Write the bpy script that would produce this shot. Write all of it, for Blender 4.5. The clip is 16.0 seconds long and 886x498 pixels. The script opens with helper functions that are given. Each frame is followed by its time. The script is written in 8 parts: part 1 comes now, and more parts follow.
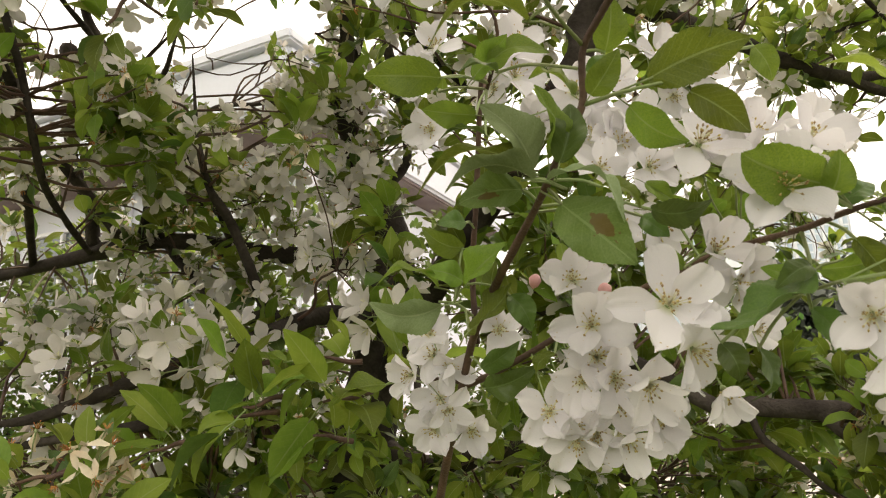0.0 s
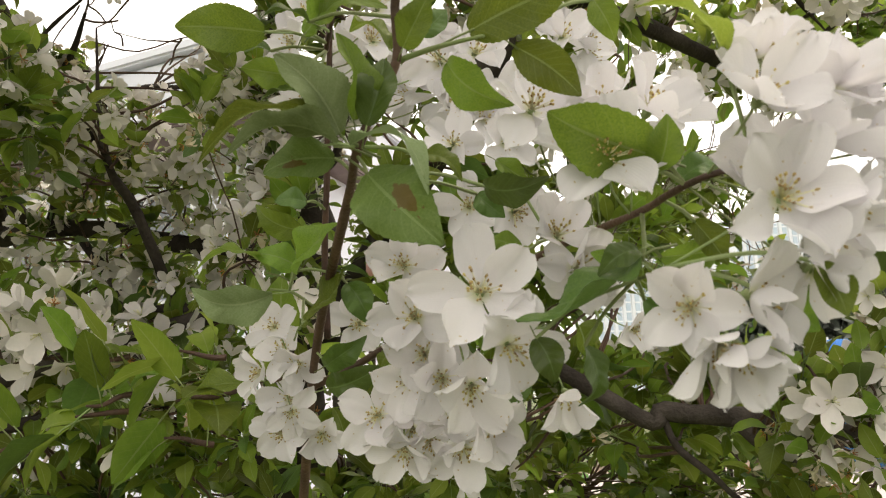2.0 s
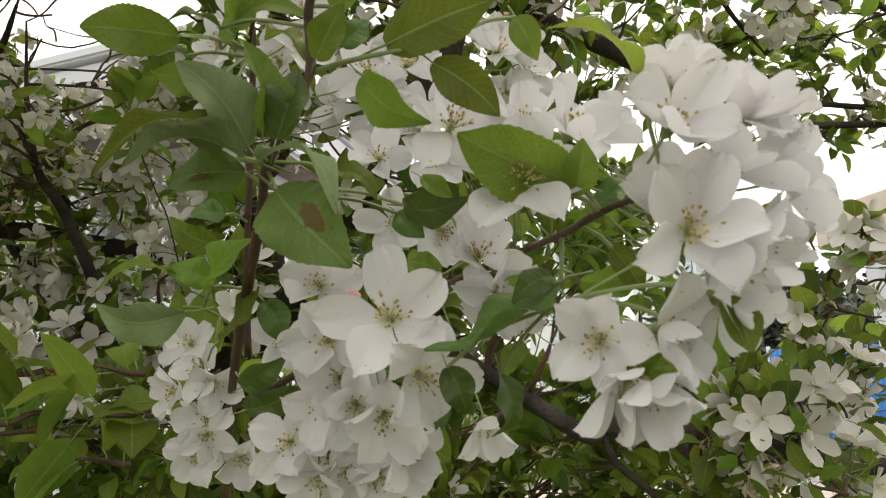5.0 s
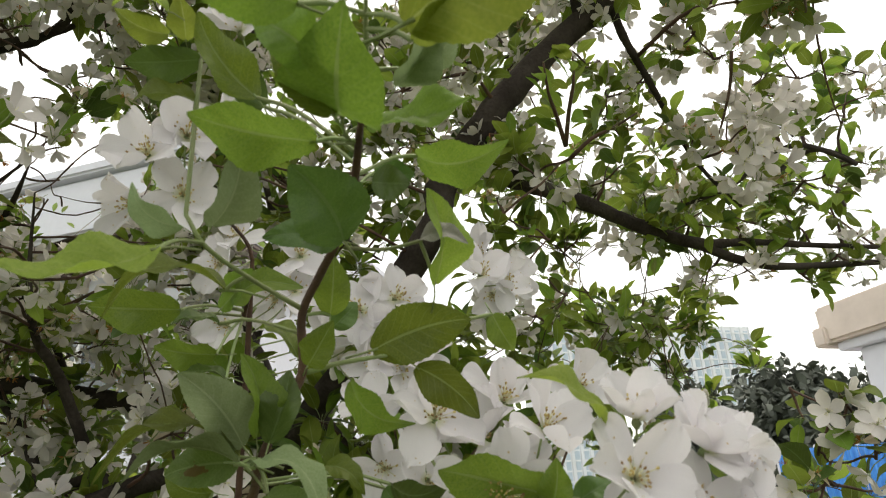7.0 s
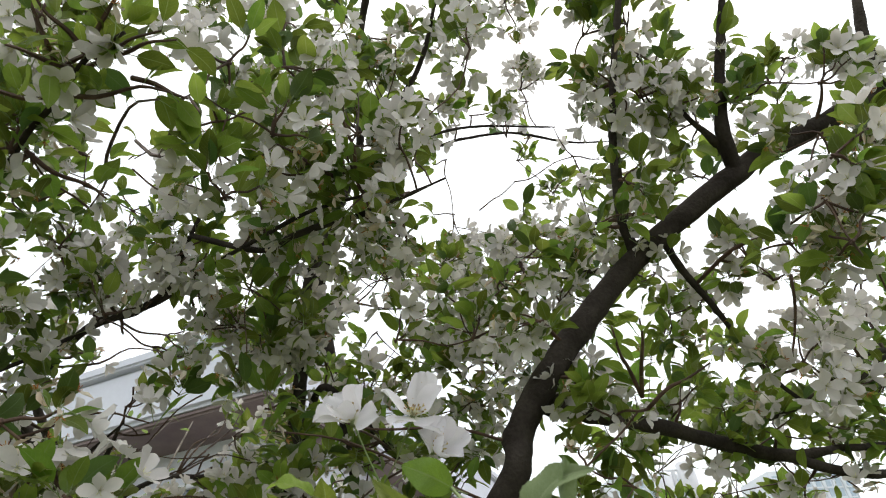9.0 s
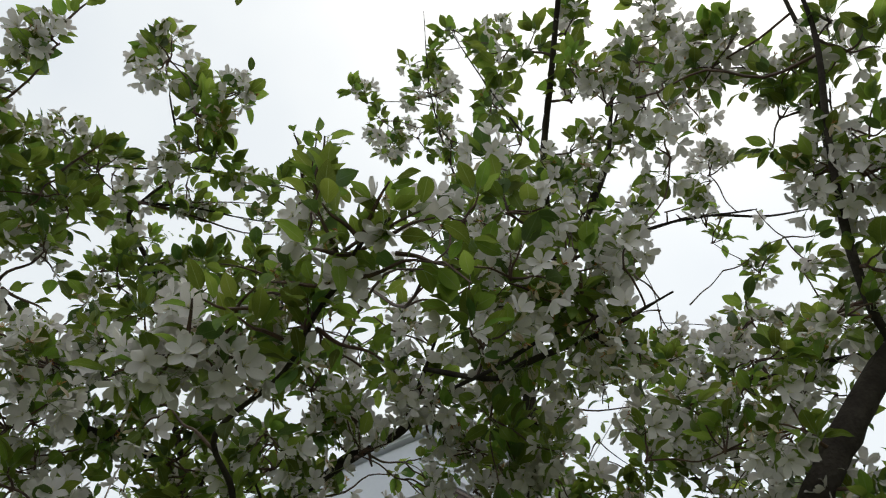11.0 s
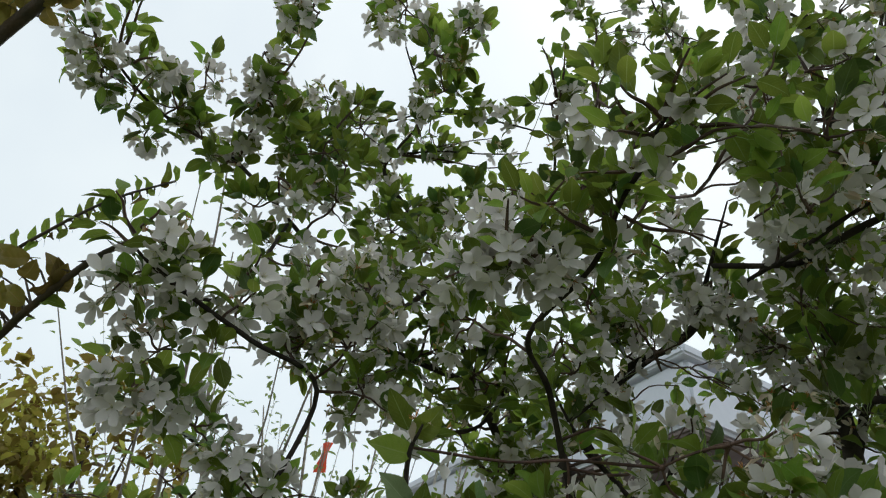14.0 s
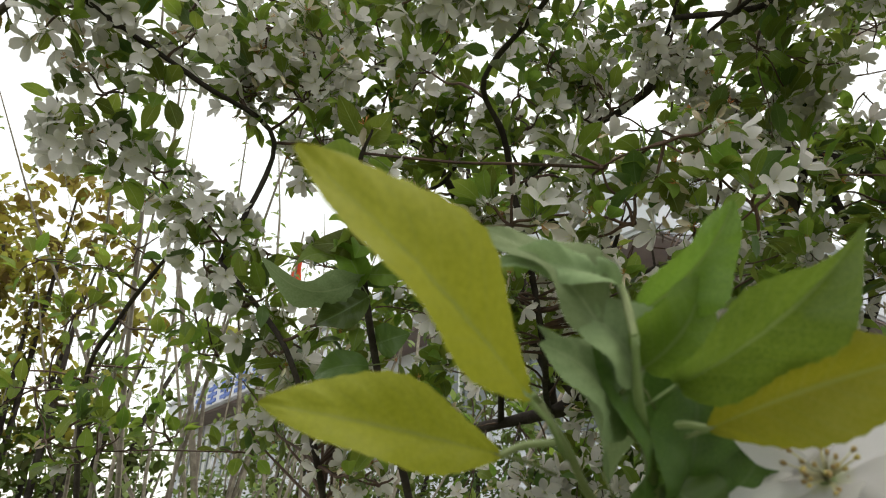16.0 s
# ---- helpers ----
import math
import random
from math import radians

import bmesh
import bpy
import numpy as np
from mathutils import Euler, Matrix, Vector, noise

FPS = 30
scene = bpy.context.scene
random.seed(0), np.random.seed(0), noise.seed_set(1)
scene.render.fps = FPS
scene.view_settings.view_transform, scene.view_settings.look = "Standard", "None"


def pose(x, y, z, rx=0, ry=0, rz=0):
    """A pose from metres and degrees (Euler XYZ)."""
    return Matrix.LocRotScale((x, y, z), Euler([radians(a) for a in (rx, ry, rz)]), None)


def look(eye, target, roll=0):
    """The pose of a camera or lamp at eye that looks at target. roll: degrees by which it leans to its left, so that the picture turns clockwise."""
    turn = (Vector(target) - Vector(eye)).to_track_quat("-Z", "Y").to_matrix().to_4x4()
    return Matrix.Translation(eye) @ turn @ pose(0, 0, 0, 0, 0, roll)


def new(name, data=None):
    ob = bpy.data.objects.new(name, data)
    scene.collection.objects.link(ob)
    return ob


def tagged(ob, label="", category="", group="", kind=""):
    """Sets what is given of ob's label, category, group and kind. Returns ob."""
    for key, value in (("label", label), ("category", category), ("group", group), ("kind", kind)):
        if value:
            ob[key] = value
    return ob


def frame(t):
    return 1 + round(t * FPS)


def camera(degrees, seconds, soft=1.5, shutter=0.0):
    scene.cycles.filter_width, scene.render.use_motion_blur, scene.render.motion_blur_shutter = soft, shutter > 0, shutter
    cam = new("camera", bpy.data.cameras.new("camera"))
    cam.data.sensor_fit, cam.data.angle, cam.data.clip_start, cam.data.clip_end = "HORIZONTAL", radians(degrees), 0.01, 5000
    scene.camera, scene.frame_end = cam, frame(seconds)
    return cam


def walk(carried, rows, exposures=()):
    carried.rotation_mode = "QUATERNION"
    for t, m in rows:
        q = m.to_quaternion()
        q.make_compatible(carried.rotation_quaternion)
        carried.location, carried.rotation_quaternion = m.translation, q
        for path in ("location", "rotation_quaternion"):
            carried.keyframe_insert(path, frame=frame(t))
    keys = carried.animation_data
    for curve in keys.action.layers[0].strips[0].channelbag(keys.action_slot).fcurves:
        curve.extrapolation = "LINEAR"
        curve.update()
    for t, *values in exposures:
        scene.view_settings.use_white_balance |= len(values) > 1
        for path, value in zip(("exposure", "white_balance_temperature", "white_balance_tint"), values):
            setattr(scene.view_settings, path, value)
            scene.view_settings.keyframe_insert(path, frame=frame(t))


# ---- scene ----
cam = camera(68.2, 16.0, 1.05, 0.08)
METRES, EYE, TILT, LEAN, TURN = 0.6, 1.5, 13.0, 2.5, 0.0
ROWS = [
    (0.0, 0.0, 0.0, 0.0, 0.0, 0.0, -0.0),
    (0.5, 0.0294, 0.0313, -0.0066, -1.26, 0.07, -0.5),
    (1.0, 0.0508, 0.0399, -0.0063, -2.21, 0.44, -0.59),
    (1.5, 0.0751, 0.0476, -0.009, -3.25, -0.02, -0.65),
    (2.0, 0.0977, 0.056, -0.0121, -2.76, 0.16, -1.42),
    (2.5, 0.1004, 0.0571, -0.0162, -4.08, 0.03, -1.93),
    (3.0, 0.0768, 0.0677, -0.0047, -6.94, 0.99, -1.61),
    (3.5, 0.0855, 0.0678, -0.0073, -7.46, 0.53, -1.99),
    (6.0, 0.1296, 0.0703, 0.0084, -6.11, 1.95, -2.54),
    (6.5, 0.1216, 0.0549, 0.0526, -6.64, 5.73, -2.16),
    (7.0, 0.1199, 0.0359, 0.1, -6.91, 9.51, -1.27),
    (7.5, 0.1229, 0.0172, 0.1415, -6.94, 13.16, -0.75),
    (8.0, 0.1258, 0.0013, 0.1735, -6.51, 16.15, -0.04),
    (8.5, 0.1058, -0.0199, 0.213, -4.06, 19.71, 1.01),
    (11.0, -0.0255, -0.1316, 0.3, 14.49, 30.61, 1.98),
    (11.5, -0.0782, -0.1561, 0.2897, 20.96, 31.21, 1.96),
    (12.0, -0.1328, -0.175, 0.2841, 26.55, 30.8, 1.17),
    (12.5, -0.1716, -0.1849, 0.2793, 31.0, 32.17, 1.2),
    (13.0, -0.1767, -0.195, 0.2733, 35.47, 32.99, 0.96),
    (13.5, -0.1753, -0.1801, 0.2559, 34.28, 30.43, 0.76),
    (14.0, -0.175, -0.1627, 0.2251, 33.4, 26.79, 0.68),
    (14.5, -0.169, -0.1506, 0.1922, 33.86, 21.88, 1.26),
    (15.0, -0.1693, -0.1454, 0.1681, 33.21, 17.99, 1.87),
    (15.5, -0.1732, -0.1391, 0.1366, 32.99, 14.19, 1.78),
    (16.0, -0.1765, -0.1255, 0.1067, 31.09, 10.91, 2.25),
]
walk(cam, [(t, pose(0, 0, EYE, TILT, LEAN, TURN) @ pose(METRES * x, METRES * y, METRES * z, 90 + pitch, roll, yaw)) for t, x, y, z, yaw, pitch, roll in ROWS],
     exposures=[(0.0, 1.0, 8500, 11), (3.5, 0.9, 7800, 9), (6.0, 0.58, 7800, 7), (8.5, 0.58, 6900, 8), (11.0, -0.28, 6700, 5), (13.0, -0.3, 6500, 2), (14.5, -0.13, 6500, 2), (15.5, 0.22, 6800, 3), (16.0, 0.38, 7300, 4)])
cam.data.dof.use_dof, cam.data.dof.focus_distance, cam.data.dof.aperture_fstop = True, 0.5, 36.0

# ---- world and light: an overcast noon ----
def build_world():
    world = bpy.data.worlds.new("overcast_sky")
    scene.world = world
    world.use_nodes = True
    nt = world.node_tree
    nt.nodes.clear()
    out = nt.nodes.new("ShaderNodeOutputWorld")
    sky = nt.nodes.new("ShaderNodeTexSky")
    sky.sky_type, sky.sun_disc = "NISHITA", False
    sky.sun_elevation, sky.sun_rotation = radians(72), radians(40)
    sky.air_density, sky.dust_density = 1.0, 4.0
    bg = nt.nodes.new("ShaderNodeBackground")
    bg.inputs["Strength"].default_value = 0.05
    nt.links.new(sky.outputs[0], bg.inputs["Color"])
    # cloud deck: a soft white sheet, a little brighter towards the hidden sun
    tc = nt.nodes.new("ShaderNodeTexCoord")
    noise_tex = nt.nodes.new("ShaderNodeTexNoise")
    noise_tex.inputs["Scale"].default_value = 2.2
    noise_tex.inputs["Detail"].default_value = 4
    nt.links.new(tc.outputs["Generated"], noise_tex.inputs["Vector"])
    ramp = nt.nodes.new("ShaderNodeValToRGB")
    ramp.color_ramp.elements[0].position, ramp.color_ramp.elements[0].color = 0.3, (0.77, 0.81, 0.88, 1)
    ramp.color_ramp.elements[1].position, ramp.color_ramp.elements[1].color = 0.7, (0.97, 0.985, 1.0, 1)
    nt.links.new(noise_tex.outputs["Fac"], ramp.inputs["Fac"])
    deck = nt.nodes.new("ShaderNodeBackground")
    deck.inputs["Strength"].default_value = 1.02
    nt.links.new(ramp.outputs["Color"], deck.inputs["Color"])
    add = nt.nodes.new("ShaderNodeAddShader")
    nt.links.new(bg.outputs[0], add.inputs[0])
    nt.links.new(deck.outputs[0], add.inputs[1])
    nt.links.new(add.outputs[0], out.inputs["Surface"])
    sun = new("sun", bpy.data.lights.new("sun", "SUN"))
    sun.data.energy, sun.data.angle, sun.data.color = 0.7, radians(30), (1.0, 0.97, 0.92)
    sun.matrix_world = look((1.58, 2.38, 9.0), (0, 0.5, 1.5))


build_world()

# ---- materials ----
def material(name, colour, rough=0.6, spread=0.0, scale=8.0, bump=0.0, second=None, island=0.0, translucent=0.0, specular=0.4, glow=None):
    """A surface whose colour runs between colour and second by noise, with a finer grain, and shifts piece by piece."""
    m = bpy.data.materials.new(name)
    m.use_nodes = True
    nt = m.node_tree
    n, ln = nt.nodes, nt.links
    b = n["Principled BSDF"]
    b.inputs["Roughness"].default_value = rough
    b.inputs["Specular IOR Level"].default_value = specular
    tc = n.new("ShaderNodeTexCoord")
    tex = n.new("ShaderNodeTexNoise")
    tex.inputs["Scale"].default_value, tex.inputs["Detail"].default_value = scale, 6
    ln.new(tc.outputs["Object"], tex.inputs["Vector"])
    fine = n.new("ShaderNodeTexNoise")
    fine.inputs["Scale"].default_value, fine.inputs["Detail"].default_value = scale * 9, 3
    ln.new(tc.outputs["Object"], fine.inputs["Vector"])
    mix = n.new("ShaderNodeMix")
    mix.data_type = "RGBA"
    mix.inputs["A"].default_value = (*colour, 1)
    mix.inputs["B"].default_value = (*(second or colour), 1)
    shape = n.new("ShaderNodeMapRange")
    shape.inputs["From Min"].default_value, shape.inputs["From Max"].default_value = 0.35, 0.65
    ln.new(tex.outputs["Fac"], shape.inputs["Value"])
    ln.new(shape.outputs["Result"], mix.inputs["Factor"])
    hsv = n.new("ShaderNodeHueSaturation")
    ln.new(mix.outputs["Result"], hsv.inputs["Color"])
    grain = n.new("ShaderNodeMapRange")
    grain.inputs["To Min"].default_value, grain.inputs["To Max"].default_value = 1 - spread, 1 + spread
    ln.new(fine.outputs["Fac"], grain.inputs["Value"])
    if island:
        geo, info = n.new("ShaderNodeNewGeometry"), n.new("ShaderNodeObjectInfo")
        both = n.new("ShaderNodeMath")
        ln.new(geo.outputs["Random Per Island"], both.inputs[0])
        ln.new(info.outputs["Random"], both.inputs[1])
        wrap = n.new("ShaderNodeMath")
        wrap.operation = "FRACT"
        ln.new(both.outputs[0], wrap.inputs[0])
        vary = n.new("ShaderNodeMapRange")
        vary.inputs["To Min"].default_value, vary.inputs["To Max"].default_value = 1 - island, 1 + island
        ln.new(wrap.outputs[0], vary.inputs["Value"])
        mul = n.new("ShaderNodeMath")
        mul.operation = "MULTIPLY"
        ln.new(grain.outputs["Result"], mul.inputs[0])
        ln.new(vary.outputs["Result"], mul.inputs[1])
        ln.new(mul.outputs[0], hsv.inputs["Value"])
        hue = n.new("ShaderNodeMapRange")
        hue.inputs["To Min"].default_value, hue.inputs["To Max"].default_value = 0.5 - 0.06 * island, 0.5 + 0.05 * island
        ln.new(wrap.outputs[0], hue.inputs["Value"])
        ln.new(hue.outputs["Result"], hsv.inputs["Hue"])
    else:
        ln.new(grain.outputs["Result"], hsv.inputs["Value"])
    ln.new(hsv.outputs["Color"], b.inputs["Base Color"])
    if bump:
        bm_node = n.new("ShaderNodeBump")
        bm_node.inputs["Strength"].default_value, bm_node.inputs["Distance"].default_value = bump, 0.002
        ln.new(fine.outputs["Fac"], bm_node.inputs["Height"])
        ln.new(bm_node.outputs["Normal"], b.inputs["Normal"])
    if translucent:
        tr = n.new("ShaderNodeBsdfTranslucent")
        ln.new(hsv.outputs["Color"], tr.inputs["Color"])
        ms = n.new("ShaderNodeMixShader")
        ms.inputs[0].default_value = translucent
        out = n["Material Output"]
        ln.new(b.outputs[0], ms.inputs[1])
        ln.new(tr.outputs[0], ms.inputs[2])
        ln.new(ms.outputs[0], out.inputs["Surface"])
    return m


def veined(m, midrib, every=9.0, brown=None, shift=(0.0, 0.0)):
    """Midrib and side veins on a leaf material, by the leaf's own coordinates, and one brown blotch if asked."""
    nt = m.node_tree
    n, ln = nt.nodes, nt.links
    b = n["Principled BSDF"]
    hsv = [q for q in n if q.type == "HUE_SAT"][0]
    uv = n.new("ShaderNodeUVMap")
    sep = n.new("ShaderNodeSeparateXYZ")
    ln.new(uv.outputs[0], sep.inputs[0])

    def calc(op, a, c=None):
        q = n.new("ShaderNodeMath")
        q.operation = op
        for i, v in enumerate((a, c)):
            if isinstance(v, (int, float)):
                q.inputs[i].default_value = v
            elif v is not None:
                ln.new(v, q.inputs[i])
        return q.outputs[0]

    across = calc("ABSOLUTE", calc("SUBTRACT", sep.outputs[0], 0.5))
    rib = calc("LESS_THAN", across, 0.022)
    slant = calc("FRACT", calc("MULTIPLY", calc("SUBTRACT", sep.outputs[1], calc("MULTIPLY", across, 0.55)), every))
    side = calc("MULTIPLY", calc("LESS_THAN", slant, 0.10), 0.28)
    fac = calc("MAXIMUM", rib, side)
    mix = n.new("ShaderNodeMix")
    mix.data_type = "RGBA"
    mix.inputs["B"].default_value = (*midrib, 1)
    ln.new(hsv.outputs["Color"], mix.inputs["A"])
    ln.new(calc("MULTIPLY", fac, 0.55), mix.inputs["Factor"])
    last = mix.outputs["Result"]
    if brown:
        spot = n.new("ShaderNodeTexNoise")
        spot.inputs["Scale"].default_value = 7
        ln.new(uv.outputs[0], spot.inputs["Vector"])
        far = calc("ADD", calc("POWER", calc("SUBTRACT", sep.outputs[0], 0.5 + shift[0]), 2.0), calc("POWER", calc("SUBTRACT", sep.outputs[1], 0.5 + shift[1]), 2.0))
        edge = calc("LESS_THAN", calc("ADD", calc("SQRT", far), calc("MULTIPLY", calc("SUBTRACT", spot.outputs["Fac"], 0.5), 0.4)), 0.16)
        mix2 = n.new("ShaderNodeMix")
        mix2.data_type = "RGBA"
        mix2.inputs["B"].default_value = (*brown, 1)
        ln.new(last, mix2.inputs["A"])
        ln.new(calc("MULTIPLY", edge, 0.8), mix2.inputs["Factor"])
        last = mix2.outputs["Result"]
    ln.new(last, b.inputs["Base Color"])
    for q in n:
        if q.type == "BSDF_TRANSLUCENT":
            ln.new(last, q.inputs["Color"])
    bump = n.new("ShaderNodeBump")
    bump.inputs["Strength"].default_value, bump.inputs["Distance"].default_value = 0.6, 0.0007
    ln.new(calc("SUBTRACT", 1.0, fac), bump.inputs["Height"])
    ln.new(bump.outputs["Normal"], b.inputs["Normal"])
    return m


LEAF = veined(material("leaf_green", (0.122, 0.19, 0.026), 0.42, 0.15, 60, 0.2, (0.178, 0.25, 0.038), 0.42, 0.54, 0.33), (0.26, 0.33, 0.13))
LEAF_DARK = veined(material("leaf_dark", (0.07, 0.125, 0.026), 0.36, 0.15, 60, 0.2, (0.095, 0.155, 0.034), 0.3, 0.36, 0.4), (0.14, 0.21, 0.08))
LEAF_YOUNG = veined(material("leaf_young", (0.205, 0.29, 0.042), 0.5, 0.1, 50, 0.1, (0.265, 0.34, 0.058), 0.25, 0.58, 0.3), (0.36, 0.42, 0.16))
LEAF_OLIVE = veined(material("leaf_yellow_olive", (0.29, 0.31, 0.024), 0.55, 0.12, 50, 0.1, (0.36, 0.36, 0.034), 0.2, 0.5, 0.3), (0.3, 0.33, 0.09))
LEAF_PALE = veined(material("leaf_pale_underside", (0.20, 0.27, 0.125), 0.7, 0.1, 50, 0.1, (0.25, 0.32, 0.165), 0.2, 0.32, 0.2), (0.36, 0.42, 0.25))
LEAF_SPOT = veined(material("leaf_spotted", (0.1, 0.16, 0.035), 0.5, 0.12, 50, 0.1, (0.13, 0.19, 0.05), 0.1, 0.32, 0.3), (0.22, 0.3, 0.12), 9, (0.12, 0.065, 0.02), (-0.12, 0.05))
LEAF_DRY = material("leaf_dried_grey", (0.22, 0.22, 0.19), 0.8, 0.2, 60, 0.2, (0.3, 0.29, 0.25), 0.1, 0.1)
LEAF_BRONZE = veined(material("leaf_bronze", (0.15, 0.14, 0.026), 0.5, 0.12, 50, 0, (0.2, 0.125, 0.035), 0.4, 0.4), (0.3, 0.22, 0.09))
PETAL = material("petal_white", (0.71, 0.68, 0.655), 0.6, 0.05, 50, 0.1, (0.77, 0.725, 0.70), 0.14, 0.36, 0.2)
PETAL_NEAR = material("petal_white_veined", (0.75, 0.735, 0.76), 0.6, 0.04, 90, 0.1, (0.80, 0.775, 0.795), 0.1, 0.42, 0.2)


def petal_veins(m):
    """Fine lengthwise veins, a greenish claw and a faint warm rim on a petal."""
    nt = m.node_tree
    n, ln = nt.nodes, nt.links
    b = n["Principled BSDF"]
    hsv = [q for q in n if q.type == "HUE_SAT"][0]
    uv = n.new("ShaderNodeUVMap")
    wave = n.new("ShaderNodeTexWave")
    wave.inputs["Scale"].default_value, wave.inputs["Distortion"].default_value, wave.inputs["Detail"].default_value = 6.5, 2.6, 4
    ln.new(uv.outputs[0], wave.inputs["Vector"])
    sep = n.new("ShaderNodeSeparateXYZ")
    ln.new(uv.outputs[0], sep.inputs[0])
    claw = n.new("ShaderNodeMapRange")
    claw.inputs["From Min"].default_value, claw.inputs["From Max"].default_value = 0.22, 0.0
    ln.new(sep.outputs[1], claw.inputs["Value"])
    mix = n.new("ShaderNodeMix")
    mix.data_type = "RGBA"
    mix.inputs["B"].default_value = (0.62, 0.64, 0.36, 1)
    ln.new(hsv.outputs["Color"], mix.inputs["A"])
    ln.new(claw.outputs["Result"], mix.inputs["Factor"])
    tc, spot, dots, speck = n.new("ShaderNodeTexCoord"), n.new("ShaderNodeTexNoise"), n.new("ShaderNodeMapRange"), n.new("ShaderNodeMix")
    spot.inputs["Scale"].default_value, spot.inputs["Detail"].default_value = 17, 0
    ln.new(tc.outputs["Object"], spot.inputs["Vector"])
    dots.inputs["From Min"].default_value, dots.inputs["From Max"].default_value = 0.8, 0.84
    ln.new(spot.outputs["Fac"], dots.inputs["Value"])
    speck.data_type = "RGBA"
    speck.inputs["B"].default_value = (0.58, 0.45, 0.28, 1)
    ln.new(mix.outputs["Result"], speck.inputs["A"])
    ln.new(dots.outputs["Result"], speck.inputs["Factor"])
    mix = speck
    ln.new(mix.outputs["Result"], b.inputs["Base Color"])
    for q in n:
        if q.type == "BSDF_TRANSLUCENT":
            ln.new(mix.outputs["Result"], q.inputs["Color"])
    bump = n.new("ShaderNodeBump")
    bump.inputs["Strength"].default_value, bump.inputs["Distance"].default_value = 0.12, 0.0005
    ln.new(wave.outputs["Fac"], bump.inputs["Height"])
    ln.new(bump.outputs["Normal"], b.inputs["Normal"])


petal_veins(PETAL_NEAR)
PETAL_OLD = material("petal_fading", (0.70, 0.64, 0.52), 0.65, 0.1, 60, 0.2, (0.62, 0.50, 0.36), 0.2, 0.3, 0.2)
WITHER = material("withered_blossom", (0.52, 0.25, 0.08), 0.8, 0.25, 120, 0.3, (0.42, 0.16, 0.05), 0.4, 0.2)
STAMEN = material("stamen_yellow", (0.74, 0.72, 0.5), 0.6, 0.15, 90, 0, (0.7, 0.66, 0.4), 0.2, 0.2)
ANTHER = material("anther_brown", (0.44, 0.32, 0.13), 0.7, 0.3, 200, 0, (0.45, 0.33, 0.12), 0.4)
BUD = material("bud_pink", (0.72, 0.33, 0.33), 0.5, 0.1, 80, 0, (0.78, 0.5, 0.48), 0.2, 0.2)
STALK = material("green_stalk", (0.20, 0.27, 0.10), 0.6, 0.15, 80, 0, (0.26, 0.3, 0.15), 0.3, 0.1)
BARK = material("grey_brown_bark", (0.031, 0.025, 0.022), 0.92, 0.4, 30, 1.0, (0.064, 0.053, 0.047), 0.1, 0.0, 0.12)
TWIG = material("red_brown_twig", (0.05, 0.025, 0.019), 0.6, 0.3, 60, 0.5, (0.11, 0.06, 0.04), 0.15)
CANE = material("thorny_cane", (0.05, 0.042, 0.03), 0.65, 0.3, 60, 0.5, (0.09, 0.06, 0.04), 0.15)
PALE_BARK = material("pale_shrub_bark", (0.17, 0.14, 0.115), 0.85, 0.25, 40, 0.5, (0.33, 0.285, 0.24), 0.25)

# ---- shapes as arrays: points, faces, material slot of each face, leaf coordinates ----
def grid_shape(rows, cols, place, slot=0):
    pts, uvs, faces = [], [], []
    for i in range(rows + 1):
        for j in range(cols + 1):
            s, w = i / rows, j / cols
            pts.append(place(s, 2 * w - 1))
            uvs.append((w, s))
    for i in range(rows):
        for j in range(cols):
            a = i * (cols + 1) + j
            faces.append((a, a + 1, a + cols + 2, a + cols + 1))
    return [pts, faces, [slot] * len(faces), uvs]


def tube_shape(pts, radii, sides=6, slot=0):
    """A round tube along points with a radius at each, closed at both ends."""
    pts = [Vector(p) for p in pts]
    out, faces, uvs = [], [], []
    side = Vector((1, 0, 0)) if abs((pts[-1] - pts[0]).normalized().x) < 0.8 else Vector((0, 1, 0))
    for i, p in enumerate(pts):
        way = (pts[min(i + 1, len(pts) - 1)] - pts[max(i - 1, 0)]).normalized()
        side = (side - way * side.dot(way)).normalized()
        other = way.cross(side)
        for k in range(sides):
            a = 2 * math.pi * k / sides
            out.append(tuple(p + float(radii[i]) * (math.cos(a) * side + math.sin(a) * other)))
            uvs.append((k / sides, i))
    for i in range(len(pts) - 1):
        for k in range(sides):
            k2 = (k + 1) % sides
            faces.append((i * sides + k, i * sides + k2, (i + 1) * sides + k2, (i + 1) * sides + k))
    faces.append(tuple(range(sides - 1, -1, -1)))
    faces.append(tuple((len(pts) - 1) * sides + k for k in range(sides)))
    return [out, faces, [slot] * len(faces), uvs]


def joined(*shapes):
    pts, faces, slots, uvs = [], [], [], []
    for p, f, s, u in shapes:
        base = len(pts)
        pts += p
        faces += [tuple(i + base for i in q) for q in f]
        slots += s
        uvs += u
    return [pts, faces, slots, uvs]


def moved(shape, m):
    return [[tuple(m @ Vector(p)) for p in shape[0]], *shape[1:]]


def mesh_of(name, shape, materials, smooth=True):
    me = bpy.data.meshes.new(name)
    me.from_pydata(shape[0], [], shape[1])
    for m in materials:
        me.materials.append(m)
    me.polygons.foreach_set("material_index", shape[2])
    me.polygons.foreach_set("use_smooth", [smooth] * len(shape[1]))
    layer = me.uv_layers.new(name="UVMap")
    corner = np.empty(len(me.loops), dtype=np.int32)
    me.loops.foreach_get("vertex_index", corner)
    layer.data.foreach_set("uv", np.array(shape[3], dtype=np.float32)[corner].ravel())
    me.update()
    return me


